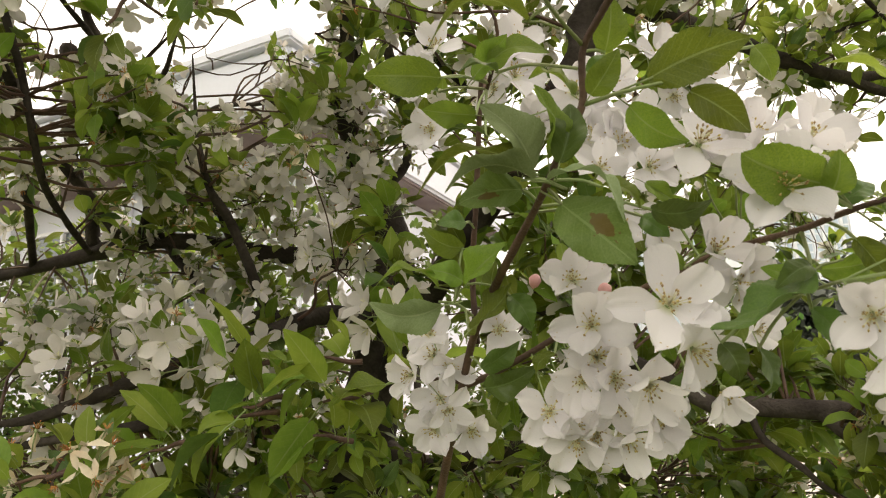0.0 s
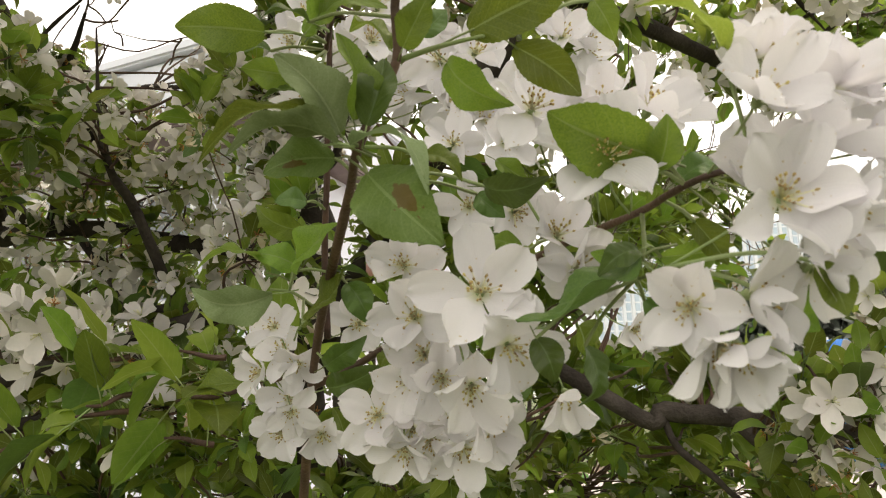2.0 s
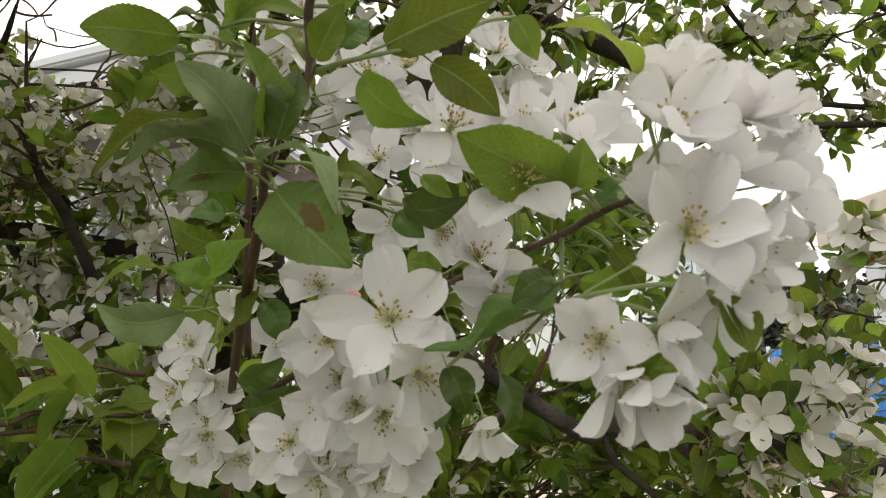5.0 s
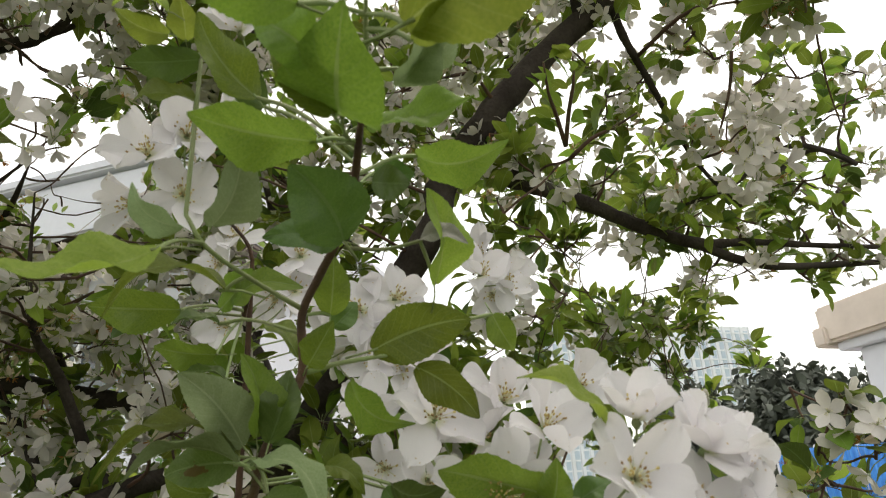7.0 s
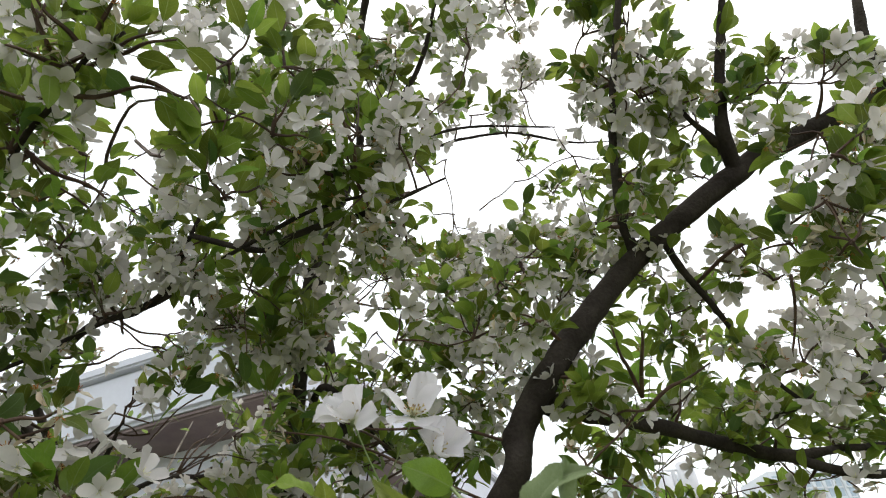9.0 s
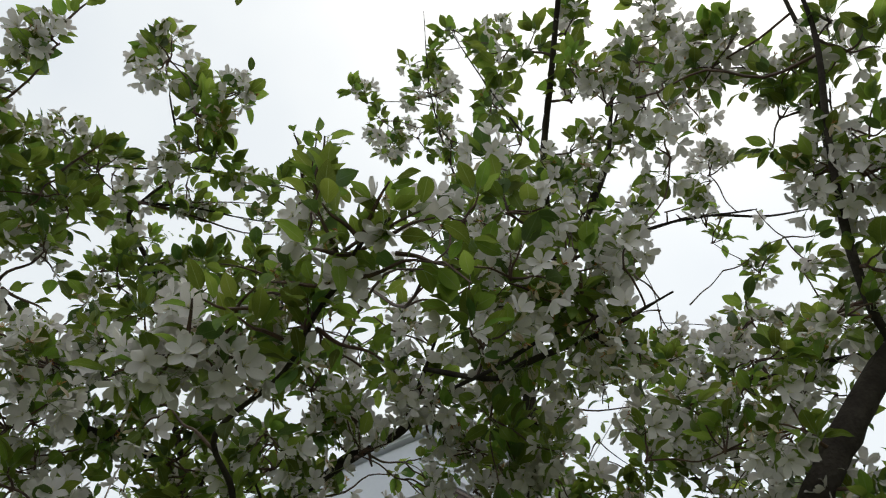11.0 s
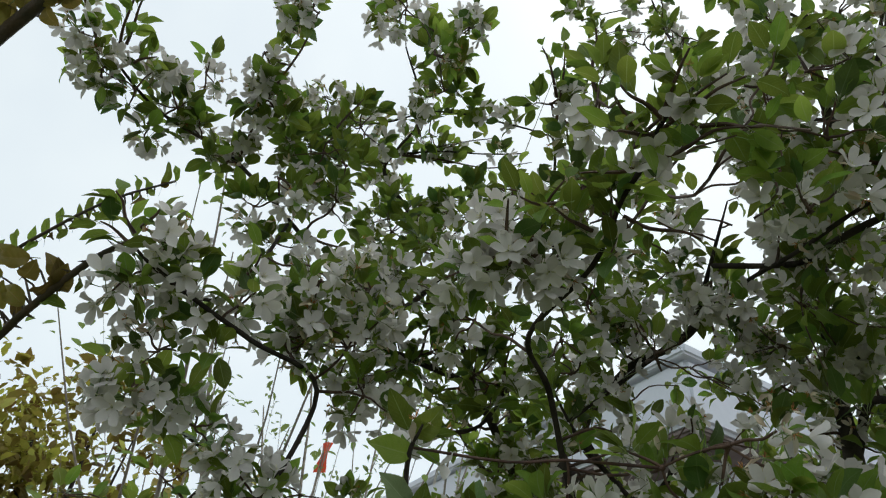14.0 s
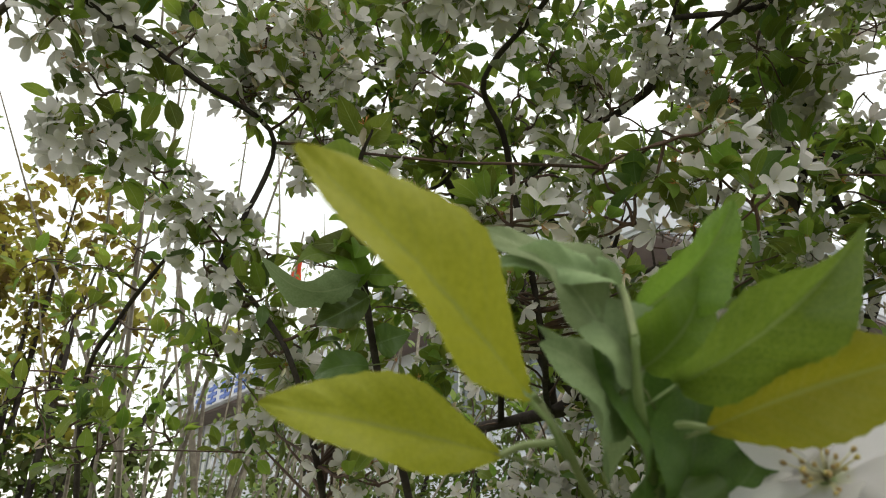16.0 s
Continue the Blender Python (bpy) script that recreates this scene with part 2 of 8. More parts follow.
def part(name, shape, materials, parent, label="", m=None, kind=""):
    me = shape if isinstance(shape, bpy.types.Mesh) else mesh_of(name, shape, materials)
    if me is not shape and len(shape[1]) < 80 and len(shape[0]) < 60:
        me.set_sharp_from_angle(angle=radians(35))
    ob = new(name, me)
    ob.parent = parent
    if m is not None:
        ob.matrix_basis = m
    return tagged(ob, label, kind=kind)


def thing(name, label, category, place=(0, 0, 0), group="", kind=""):
    ob = new(name)
    ob.location = place
    return tagged(ob, label, category, group, kind)


def smooth_path(pts, steps=6):
    """A curve through points (x, y, z, radius)."""
    p = [np.array(q, dtype=float) for q in pts]
    p = [2 * p[0] - p[1]] + p + [2 * p[-1] - p[-2]]
    out = []
    for i in range(1, len(p) - 2):
        for k in range(steps):
            t = k / steps
            out.append(0.5 * (2 * p[i] + (p[i + 1] - p[i - 1]) * t + (2 * p[i - 1] - 5 * p[i] + 4 * p[i + 1] - p[i + 2]) * t * t + (3 * p[i] - p[i - 1] - 3 * p[i + 1] + p[i + 2]) * t ** 3))
    out.append(p[-2])
    return out


def leaf_shape(curl=0.3, fold=0.35, wave=0.05, broad=0.5, seed=0, rows=12, cols=4, teeth=True, stalk=True, peak=0.84, droop=0.0, sickle=0.0):
    """A leaf of length 1 along +y, lower side down, width broad: pointed, folded along its rib, toothed at the edge."""
    r = random.Random(seed)
    ph, twist = r.uniform(0, 6), r.uniform(-0.35, 0.35)

    def place(s, w):
        half = broad * 0.5 * (math.sin(math.pi * min(1.0, s * 0.97 + 0.02) ** peak) ** 0.72) * (1 - 0.3 * s ** 6)
        if teeth and abs(w) > 0.99:
            half *= 1 + (0.025 if int(round(s * rows)) % 2 else -0.02)
        x = half * w
        # the halves rise from the rib and roll over towards the edge
        lift = abs(w) * half * fold * (1.35 - 0.7 * abs(w)) + wave * math.sin(9 * s + ph + (1.5 if w > 0 else 0)) * abs(w) * half * 2
        lift += 0.05 * math.sin(38 * s - 8 * abs(w)) * abs(w) * (1 - abs(w)) * (1 if cols > 4 else 0)
        y, z = s, curl * 0.9 * s * (1 - s) - droop * s ** 3
        a = twist * s
        bow = sickle * (s * (1 - s) * 1.2)
        return (x * math.cos(a) - lift * math.sin(a) + bow, y * (1 - 0.12 * abs(curl) * s), z + lift * math.cos(a) + x * math.sin(a))
    g = grid_shape(rows, cols, place)
    if stalk:
        g = joined(g, tube_shape([(0, -0.3, -0.06), (0, -0.12, -0.005), (0, 0.05, -0.004)], [0.011, 0.011, 0.013], 4, 1))
    return g


def petal_shape(cup=0.25, bend=0.2, seed=0, rows=6, cols=4, slot=0, wide=0.335):
    """A petal of length 1 along +y: narrow claw, broad rounded blade, uneven edge."""
    r = random.Random(seed)
    ph, tw, notch = r.uniform(0, 6), r.uniform(-0.2, 0.2), r.uniform(-0.02, 0.05)

    def place(s, w):
        # an oval blade on a short narrow claw, spooned, with a softly waved rim
        claw = min(1.0, s / 0.46)
        half = wide * (0.15 + 0.85 * claw * claw * (3 - 2 * claw)) * max(0.0, 1 - max(0.0, (s - 0.5) / 0.52) ** 2.6) ** 0.5
        x = half * w * (1 - 0.06 * cup)
        y = s * (1 + 0.02 * math.sin(5 * w + ph)) - 0.05 * s ** 4 * w * w - notch * s ** 8 * (1 - abs(w))
        hollow = (w * w - 0.3) * half * 0.9 * s
        z = cup * (hollow + s * s * 0.35) - bend * s - 0.22 * cup * s ** 5 + 0.045 * math.sin(4 * s + 2.5 * w + ph) * s + 0.03 * math.sin(8 * w + 4 * s + ph) * s * s + 0.012 * math.cos(13 * w + ph) * s
        return (x, y, z + tw * x)
    return grid_shape(rows, cols, place, slot)


def stamen_shape(n=14, seed=0, simple=False):
    r = random.Random(seed)
    out = []
    for k in range(n):
        a, lean, ln = r.uniform(0, 6.283), r.uniform(0.15, 1.1), r.uniform(0.22, 0.42)
        d = Vector((math.cos(a) * lean, math.sin(a) * lean, 1)).normalized()
        tip = d * ln
        if simple:
            out.append(tube_shape([(0, 0, 0.02), tip], [0.012, 0.02], 3, 2))
        else:
            out.append(tube_shape([(0, 0, 0.02), d * ln * 0.5 + Vector((0, 0, 0.02)), tip], [0.012, 0.009, 0.008], 3, 2))
            out.append(tube_shape([tip - d * 0.025, tip + d * 0.01, tip + d * 0.035], [0.01, 0.024, 0.008], 4, 3))
    out.append(tube_shape([(0, 0, -0.12), (0, 0, -0.03), (0, 0, 0.05)], [0.05, 0.09, 0.05], 6, 1))
    return joined(*out)


def stalk_shape(length=1.2, seed=0, sides=4):
    r = random.Random(seed)
    return tube_shape([(0, 0, -0.08), (r.uniform(-0.1, 0.1), r.uniform(-0.1, 0.1), -length * 0.5), (r.uniform(-0.25, 0.25), r.uniform(-0.25, 0.25), -length)], [0.035, 0.026, 0.024], sides, 1)


def blossom_shape(seed=0, rows=4, cols=2, stamens=9, openness=0.25, missing=0):
    """A whole blossom of petal length 1 that faces +z, with its stalk: petals, green parts, stamens, anthers."""
    r = random.Random(seed)
    out = []
    for k in range(5 - missing):
        p = petal_shape(r.uniform(0.4, 1.0), r.uniform(-0.3, 0.1) - openness, seed * 7 + k, rows, cols)
        out.append(moved(p, Matrix.Rotation(2 * math.pi * k / 5 + r.uniform(-0.2, 0.2), 4, "Z") @ Matrix.Rotation(r.uniform(-0.15, 0.25), 4, "X") @ Matrix.Scale(r.uniform(0.85, 1.08), 4)))
    out.append(stamen_shape(stamens, seed, True))
    out.append(stalk_shape(1.3, seed))
    return joined(*out)


def withered_shape(seed=0):
    r = random.Random(seed)
    out = [stamen_shape(9, seed, True), stalk_shape(1.1, seed)]
    for k in range(3):
        p = petal_shape(0.9, 0.6, seed * 5 + k, 3, 2)
        out.append(moved(p, Matrix.Rotation(r.uniform(0, 6.28), 4, "Z") @ Matrix.Rotation(r.uniform(-1.3, 0.6), 4, "X") @ Matrix.Diagonal((0.45, 0.75, 1, 1))))
    return joined(*out)


LEAF_KINDS = [leaf_shape(random.Random(k).uniform(0.1, 0.6), random.Random(k + 50).uniform(0.15, 0.6), 0.06, random.Random(k + 9).uniform(0.44, 0.6), k, 6, 2, False) for k in range(8)]
BLOSSOM_KINDS = [blossom_shape(k, openness=(0.05, 0.15, 0.3, 0.4, 0.1, 0.25, 0.0, 0.5)[k], missing=(0, 0, 0, 0, 0, 0, 1, 0)[k]) for k in range(8)]
WITHER_KINDS = [withered_shape(k) for k in range(4)]
LEAF_MATS, BLOSSOM_MATS = [LEAF, STALK], [PETAL, STALK, STAMEN, ANTHER]
WITHER_MATS = [PETAL_OLD, STALK, WITHER, WITHER]

# ---- what grows on the tree is gathered first, then made ----
grown = {"leaf": [], "young": [], "dark": [], "blossom": [], "withered": []}


def aim(place, way, up, size):
    """The matrix that lays +y along way, +z near up."""
    y = Vector(way).normalized()
    z = Vector(up)
    z = z - y * z.dot(y)
    if z.length < 1e-4:
        z = y.orthogonal()
    z.normalize()
    x = y.cross(z)
    m = Matrix((x, y, z)).transposed().to_4x4()
    sx, sy, sz = size if isinstance(size, tuple) else (size, size, size)
    return Matrix.Translation(place) @ m @ Matrix.Diagonal((sx, sy, sz, 1))


def face(place, way, size, spin):
    """The matrix that turns +z along way."""
    return Matrix.Translation(place) @ Vector(way).to_track_quat("Z", "Y").to_matrix().to_4x4() @ Matrix.Rotation(spin, 4, "Z") @ Matrix.Scale(size, 4)


def rand_way(r):
    while True:
        v = Vector((r.uniform(-1, 1), r.uniform(-1, 1), r.uniform(-1, 1)))
        if 0.1 < v.length < 1:
            return v.normalized()


def grow_leaf(r, place, way, size, kind=None):
    kind = kind or r.choices(("leaf", "young", "dark"), (0.58, 0.28, 0.14))[0]
    up = Vector((r.gauss(0, 0.45), r.gauss(-0.1, 0.45), 1))
    grown[kind].append((r.randrange(8), aim(Vector(place) + way * 0.3 * size, way, up, (size * r.uniform(0.85, 1.15), size, size))))


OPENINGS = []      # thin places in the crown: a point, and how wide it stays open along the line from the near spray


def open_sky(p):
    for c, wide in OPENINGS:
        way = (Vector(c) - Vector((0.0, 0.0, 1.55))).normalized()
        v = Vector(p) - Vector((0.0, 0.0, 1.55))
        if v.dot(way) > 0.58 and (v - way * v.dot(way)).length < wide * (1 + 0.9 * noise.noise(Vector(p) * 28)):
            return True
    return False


def spur(r, place, axis, blossoms, leaves, reach, size=0.017, old=0.12, leaf=(0.022, 0.036)):
    """A short shoot: a rosette of leaves round its foot and a round head of blossoms on stalks above it."""
    axis = Vector(axis).normalized()
    place = Vector(place)
    side = axis.orthogonal().normalized()
    other = axis.cross(side)
    turn = r.uniform(0, 6.28)
    for k in range(leaves):
        a, e = turn + 2.4 * k + r.uniform(-0.5, 0.5), r.uniform(0.35, 1.75)
        way = (axis * math.cos(e) + (side * math.cos(a) + other * math.sin(a)) * math.sin(e) + Vector((0, 0, 0.2)) + rand_way(r) * 0.2).normalized()
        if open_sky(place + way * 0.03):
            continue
        grow_leaf(r, place - axis * r.uniform(0, 0.5) * reach + way * r.uniform(0, 0.15) * reach, way, r.uniform(*leaf))
    head = size * (0.6 + 0.29 * math.sqrt(max(1, blossoms)))
    for k in range(blossoms):
        e = math.acos(max(-1.0, 1 - 1.5 * (k + r.uniform(0.2, 0.8)) / blossoms))
        a = turn + 2.4 * k + r.uniform(-0.3, 0.3)
        way = (axis * math.cos(e) + (side * math.cos(a) + other * math.sin(a)) * math.sin(e) + rand_way(r) * 0.12).normalized()
        s = size * r.uniform(0.85, 1.12)
        # the stalk runs back from the blossom to the shoot
        spot = place + way * head * r.uniform(0.82, 1.15)
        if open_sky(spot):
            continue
        kind = "withered" if r.random() < 1.25 * old else "blossom"
        grown[kind].append((r.randrange(4 if kind == "withered" else 8), face(spot, way + rand_way(r) * 0.2, s, r.uniform(0, 6.28))))


LIMB_PATHS = []
wood = []          # every limb and twig already laid: curves of (x, y, z, radius)
tree = thing("apple_tree", "flowering apple tree with grey-brown limbs, green leaves and white blossoms", "tree", (-0.19, 1.12, 0.0))
BASE = Matrix.Translation(tree.location).inverted()


def limb(name, pts, bark=None, sides=10, rough=0.12, label=""):
    """A tapered limb along (point, radius) pairs, with an uneven skin."""
    pts = list(pts)
    if name == "branch":
        # a branch starts inside the wood that bears it and ends in a thin tip
        w = nearest_wood(pts[0][0])
        gap = min(float(np.linalg.norm(np.array(q)[:, :3] - np.array(pts[0][0]), axis=1).min()) for q in wood)
        if gap > 0.03 and (Vector(w[:3]) - Vector(pts[0][0])).length < 0.4:
            pts.insert(0, (tuple(w[:3]), pts[0][1]))
        if pts[-1][1] > 0.0022:
            a, e = Vector(pts[-2][0]), Vector(pts[-1][0])
            pts.append((tuple(e + (e - a).normalized() * 0.08 + Vector((0.01, 0, 0.02))), 0.001))
    path = smooth_path([(*p, r) for p, r in pts])
    wood.append(path)
    if name in ("branch", "limb"):
        LIMB_PATHS.append(path)
    shape = tube_shape([q[:3] for q in path], [max(q[3], 0.0006) for q in path], sides)
    out = []
    for i, p in enumerate(shape[0]):
        c = Vector(path[min(i // sides, len(path) - 1)][:3])
        v = Vector(p) - c
        out.append(tuple(BASE @ (c + v * (1 + rough * 2 * noise.noise(Vector(p) * 60)))))
    shape[0] = out
    return part(name, shape, [bark or BARK], tree, label)


def nearest_wood(p):
    best, at = 1e9, None
    p = np.array(p)
    for path in wood:
        a = np.array(path)
        d = np.linalg.norm(a[:, :3] - p, axis=1) + np.maximum(0, a[:, 2] - p[2]) * 0.7
        k = int(d.argmin())
        if d[k] < best:
            best, at = d[k], a[k]
    return at


twig_shapes = []
CROWN = [1.45, 1.6]      # how full of blossom and of leaf the tufts are
BLOOM, GREEN = 0.86, 1.1


def twig(a, b, r0, r1, r, sag=0.15):
    """A thin shoot from a to b, a little bent."""
    a, b = Vector(a), Vector(b)
    n = (b - a).length
    mid1 = a.lerp(b, 0.35) + rand_way(r) * n * sag * 0.5
    mid2 = a.lerp(b, 0.7) + rand_way(r) * n * sag * 0.5
    path = smooth_path([(*a, r0), (*mid1, r0 * 0.8 + r1 * 0.2), (*mid2, r0 * 0.4 + r1 * 0.6), (*b, r1)], 3)
    twig_shapes.append(tube_shape([q[:3] for q in path], [q[3] for q in path], 5))
    return path


def lobe(centre, radius, blossoms=10, leaves=8, old=0.17, seed=0, size=0.0158, flat=1.0, spurs=None, up=0.3, leaf=(0.02, 0.034)):
    """One tuft of the crown: a shoot from the nearest wood, short twigs, and a spur of leaves and blossoms on each."""
    r = random.Random(seed * 131 + int(abs(centre[0]) * 977) + int(abs(centre[2]) * 613))
    c = Vector(centre)
    w = nearest_wood(centre)
    root = Vector(w[:3])
    path = twig(root, c, min(w[3] * 0.7, 0.0026), 0.0012, r)
    if (c - root).length < 0.5:
        wood.append(path)
    n = spurs or max(3, int(round(radius / 0.013)))
    blossoms, leaves = round(blossoms * CROWN[0] * BLOOM), round(leaves * CROWN[1] * GREEN)
    heads = min(n, max(1, round(blossoms / 8)))
    bearing = [k < heads for k in range(n)]
    r.shuffle(bearing)
    weight = sum(1.0 if q else 1.7 for q in bearing)
    given = 0
    for k in range(n):
        v = rand_way(r) * radius * r.uniform(0.45, 0.95)
        v.z *= flat
        p = c + v
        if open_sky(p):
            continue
        twig(c - v * 0.1, p, 0.0013, 0.0009, r)
        axis = v.normalized() * 0.8 + Vector((0, -0.15, up))
        nb = 0
        if bearing[k]:
            nb = blossoms * (given + 1) // heads - blossoms * given // heads
            given += 1
        nl = round(leaves * (1.0 if bearing[k] else 1.7) / weight)
        spur(r, p, axis, nb, nl, radius * 0.4, size, old, leaf)


def leafy(a, b, blossoms=0, leaves=12, seed=0, size=0.0165, r0=0.0022, leaf=(0.018, 0.03)):
    """A young shoot from a to b with leaves one after another, and a few blossoms."""
    r = random.Random(seed + 77)
    path = twig(a, b, r0, 0.0008, r, 0.12)
    way = (Vector(b) - Vector(a)).normalized()
    for k in range(leaves):
        q = path[int((0.15 + 0.85 * k / max(1, leaves - 1)) * (len(path) - 1))]
        out = rand_way(r)
        out = (out - way * out.dot(way)).normalized() + way * r.uniform(0.2, 1.0) + Vector((0, 0, 0.1))
        grow_leaf(r, q[:3], out.normalized(), r.uniform(*leaf), r.choices(("leaf", "young", "dark"), (0.5, 0.45, 0.05))[0])
    for k in range(blossoms):
        q = path[r.randrange(len(path))]
        spur(r, q[:3], rand_way(r) + Vector((0, 0, 0.4)), 1, 0, 0.015, size)
    wood.append(path)


def fill(centre, radii, n, blossoms, leaves, seed, old=0.12, size=0.0165, leaf=(0.02, 0.035)):
    """Scattered spurs through a part of the crown."""
    r = random.Random(seed)
    for k in range(n):
        v = rand_way(r) * r.random() ** 0.4
        p = Vector(centre) + Vector((v.x * radii[0], v.y * radii[1], v.z * radii[2]))
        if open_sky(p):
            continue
        w = nearest_wood(p)
        twig(w[:3], p, min(0.0019, w[3] * 0.7), 0.0008, r)
        nb = round(blossoms * 0.7) if r.random() < 0.6 else 0
        spur(r, p, rand_way(r) + Vector((0, -0.2, 0.3)), nb, round(leaves * 1.35) + (0 if nb else 3), 0.03, size, old, leaf)


# ---- ground, road, hedge ----
GRASS = material("rough_grass", (0.05, 0.09, 0.02), 0.9, 0.3, 3, 0.6, (0.11, 0.1, 0.05))
PAVING = material("pink_grey_paving", (0.42, 0.37, 0.36), 0.8, 0.1, 4, 0.3, (0.5, 0.45, 0.43))
KERB = material("kerb_stone", (0.45, 0.42, 0.4), 0.8, 0.12, 8, 0.4, (0.36, 0.32, 0.3))
PLASTER = material("white_plaster", (0.66, 0.68, 0.75), 0.85, 0.05, 1.5, 0.2, (0.66, 0.68, 0.76))
BEIGE = material("beige_render", (0.66, 0.58, 0.52), 0.85, 0.06, 2, 0.2, (0.55, 0.48, 0.43))
SOFFIT = material("brown_soffit", (0.16, 0.12, 0.12), 0.8, 0.1, 3, 0.2, (0.2, 0.16, 0.15))
GLASS_DARK = material("dark_window", (0.05, 0.06, 0.07), 0.1, 0.1, 2, 0, (0.09, 0.12, 0.13), 0, 0, 0.7)
BLUE = material("blue_sheet_metal", (0.03, 0.19, 0.55), 0.45, 0.08, 3, 0.1, (0.04, 0.24, 0.62))
# both tower colours are lightened towards blue to stand for distance haze
TOWER_HAZED = material("tower_concrete_hazed", (0.75, 0.79, 0.84), 0.8, 0.05, 0.2, 0, (0.7, 0.72, 0.76))
TOWER_GLASS_HAZED = material("tower_glazing_hazed", (0.4, 0.5, 0.6), 0.4, 0.1, 0.3, 0, (0.48, 0.57, 0.66))
WHITE_METAL = material("white_painted_metal", (0.75, 0.76, 0.78), 0.4, 0.04, 10, 0, (0.68, 0.69, 0.72))
RED = material("red_cloth", (0.7, 0.09, 0.03), 0.7, 0.1, 20, 0, (0.6, 0.06, 0.03), 0, 0.3)
SIGN_BLUE = material("blue_sign_paint", (0.04, 0.1, 0.42), 0.5, 0.1, 8, 0, (0.06, 0.14, 0.5))


def box_shape(x0, y0, z0, x1, y1, z1, bevel=0.01, slot=0):
    bm = bmesh.new()
    bmesh.ops.create_cube(bm, size=1)
    for v in bm.verts:
        v.co = Vector(((x0 + x1) / 2 + v.co.x * (x1 - x0), (y0 + y1) / 2 + v.co.y * (y1 - y0), (z0 + z1) / 2 + v.co.z * (z1 - z0)))
    if bevel:
        bmesh.ops.bevel(bm, geom=bm.edges[:], offset=bevel, segments=2, affect="EDGES")
    bm.verts.index_update()
    s = [[tuple(v.co) for v in bm.verts], [tuple(v.index for v in f.verts) for f in bm.faces], [slot] * len(bm.faces), [(v.co.x, v.co.z) for v in bm.verts]]
    bm.free()
    return s


def ground():
    pts = lambda s, w: (w * 900, -300 + s * 1500, 0.25 * noise.noise(Vector((w * 40, s * 50, 0))) * (0.3 if abs(w) < 0.05 else 1))
    ob = new("ground", mesh_of("ground", grid_shape(120, 120, pts), [GRASS]))
    tagged(ob, "rough green grass and bare soil under the tree", "ground", kind="structure")


ground()


def strip(name, x0, x1, y0, y1, z0, z1, mat, label, category):
    ob = new(name, mesh_of(name, box_shape(x0, y0, z0, x1, y1, z1, 0.02), [mat], False))
    return tagged(ob, label, category, kind="structure")


strip("pavement", -40, 60, 6.5, 10.9, -0.3, 0.16, PAVING, "pale pinkish-grey paved path beyond the tree", "pavement")
strip("kerb", -40, 60, 10.9, 11.1, -0.3, 0.26, KERB, "worn pale kerb stone along the path", "kerb")
strip("planting_bed", -40, 60, 11.1, 13.0, -0.3, 0.22, material("bare_soil", (0.17, 0.12, 0.09), 0.95, 0.3, 6, 0.7, (0.24, 0.18, 0.14)), "bare brown soil behind the kerb", "soil")


def leaf_cloud(name, label, category, spots, size, mat, seed, kind="", trunk=None, per=60):
    """A shrub or far tree: stems and many small leaves in uneven clumps."""
    r = random.Random(seed)
    base = Vector(spots[0][0])
    root = thing(name, label, category, (base.x, base.y, 0), kind=kind)
    inv = Matrix.Translation(root.location).inverted()
    plain = leaf_shape(0.3, 0.3, 0, 0.55, 1, 3, 1, False, False)
    tp, tf = np.array(plain[0]), plain[1]
    pts, faces = [], []
    count = 0
    stems = []
    for c, rad in spots:
        c = Vector(c)
        stems.append(tube_shape([inv @ Vector((base.x + (c.x - base.x) * 0.4, base.y + (c.y - base.y) * 0.4, 0)), inv @ (c * 0.6 + Vector((base.x, base.y, c.z * 0.4)) * 0.4), inv @ c], [rad * 0.07, rad * 0.05, rad * 0.02], 6))
        clumps = [(c + rand_way(r) * rad * r.uniform(0.3, 1), rad * r.uniform(0.18, 0.4)) for _ in range(max(4, per // 12))]
        for cc, cr in clumps:
            for _ in range(12):
                p = cc + rand_way(r) * cr * r.random() ** 0.5
                m = np.array(aim(inv @ p, rand_way(r) + Vector((0, 0, -0.2)), (r.gauss(0, 0.6), r.gauss(0, 0.6), 1), size * r.uniform(0.6, 1.3)))
                pts.append(tp @ m[:3, :3].T + m[:3, 3])
                faces += [tuple(i + count for i in f) for f in tf]
                count += len(tp)
    allp = np.concatenate(pts)
    crown = [allp.tolist(), faces, [0] * len(faces), [(0.5, 0.5)] * len(allp)]
    part("crown", crown, [mat], root, kind="stuff")
    part("trunk", joined(*stems), [BARK], root)
    return root


HEDGE_LEAF = material("hedge_leaf", (0.05, 0.11, 0.02), 0.6, 0.2, 20, 0, (0.09, 0.16, 0.03), 0.5, 0.2)
SHRUB_LEAF = material("shrub_leaf", (0.075, 0.12, 0.022), 0.6, 0.2, 20, 0, (0.12, 0.155, 0.032), 0.5, 0.3)
# far trees: distance haze is mixed into this leaf green, so it is greyer
FAR_LEAF_HAZED = material("far_tree_leaf_hazed", (0.085, 0.1, 0.085), 0.8, 0.2, 1, 0, (0.105, 0.118, 0.1), 0.2)
BRONZE_LEAF = material("bronze_tree_leaf", (0.24, 0.16, 0.04), 0.6, 0.2, 20, 0, (0.27, 0.24, 0.05), 0.5, 0.45)
YELLOW_LEAF = material("yellow_green_leaf", (0.29, 0.28, 0.05), 0.6, 0.2, 20, 0, (0.36, 0.31, 0.06), 0.5, 0.45)


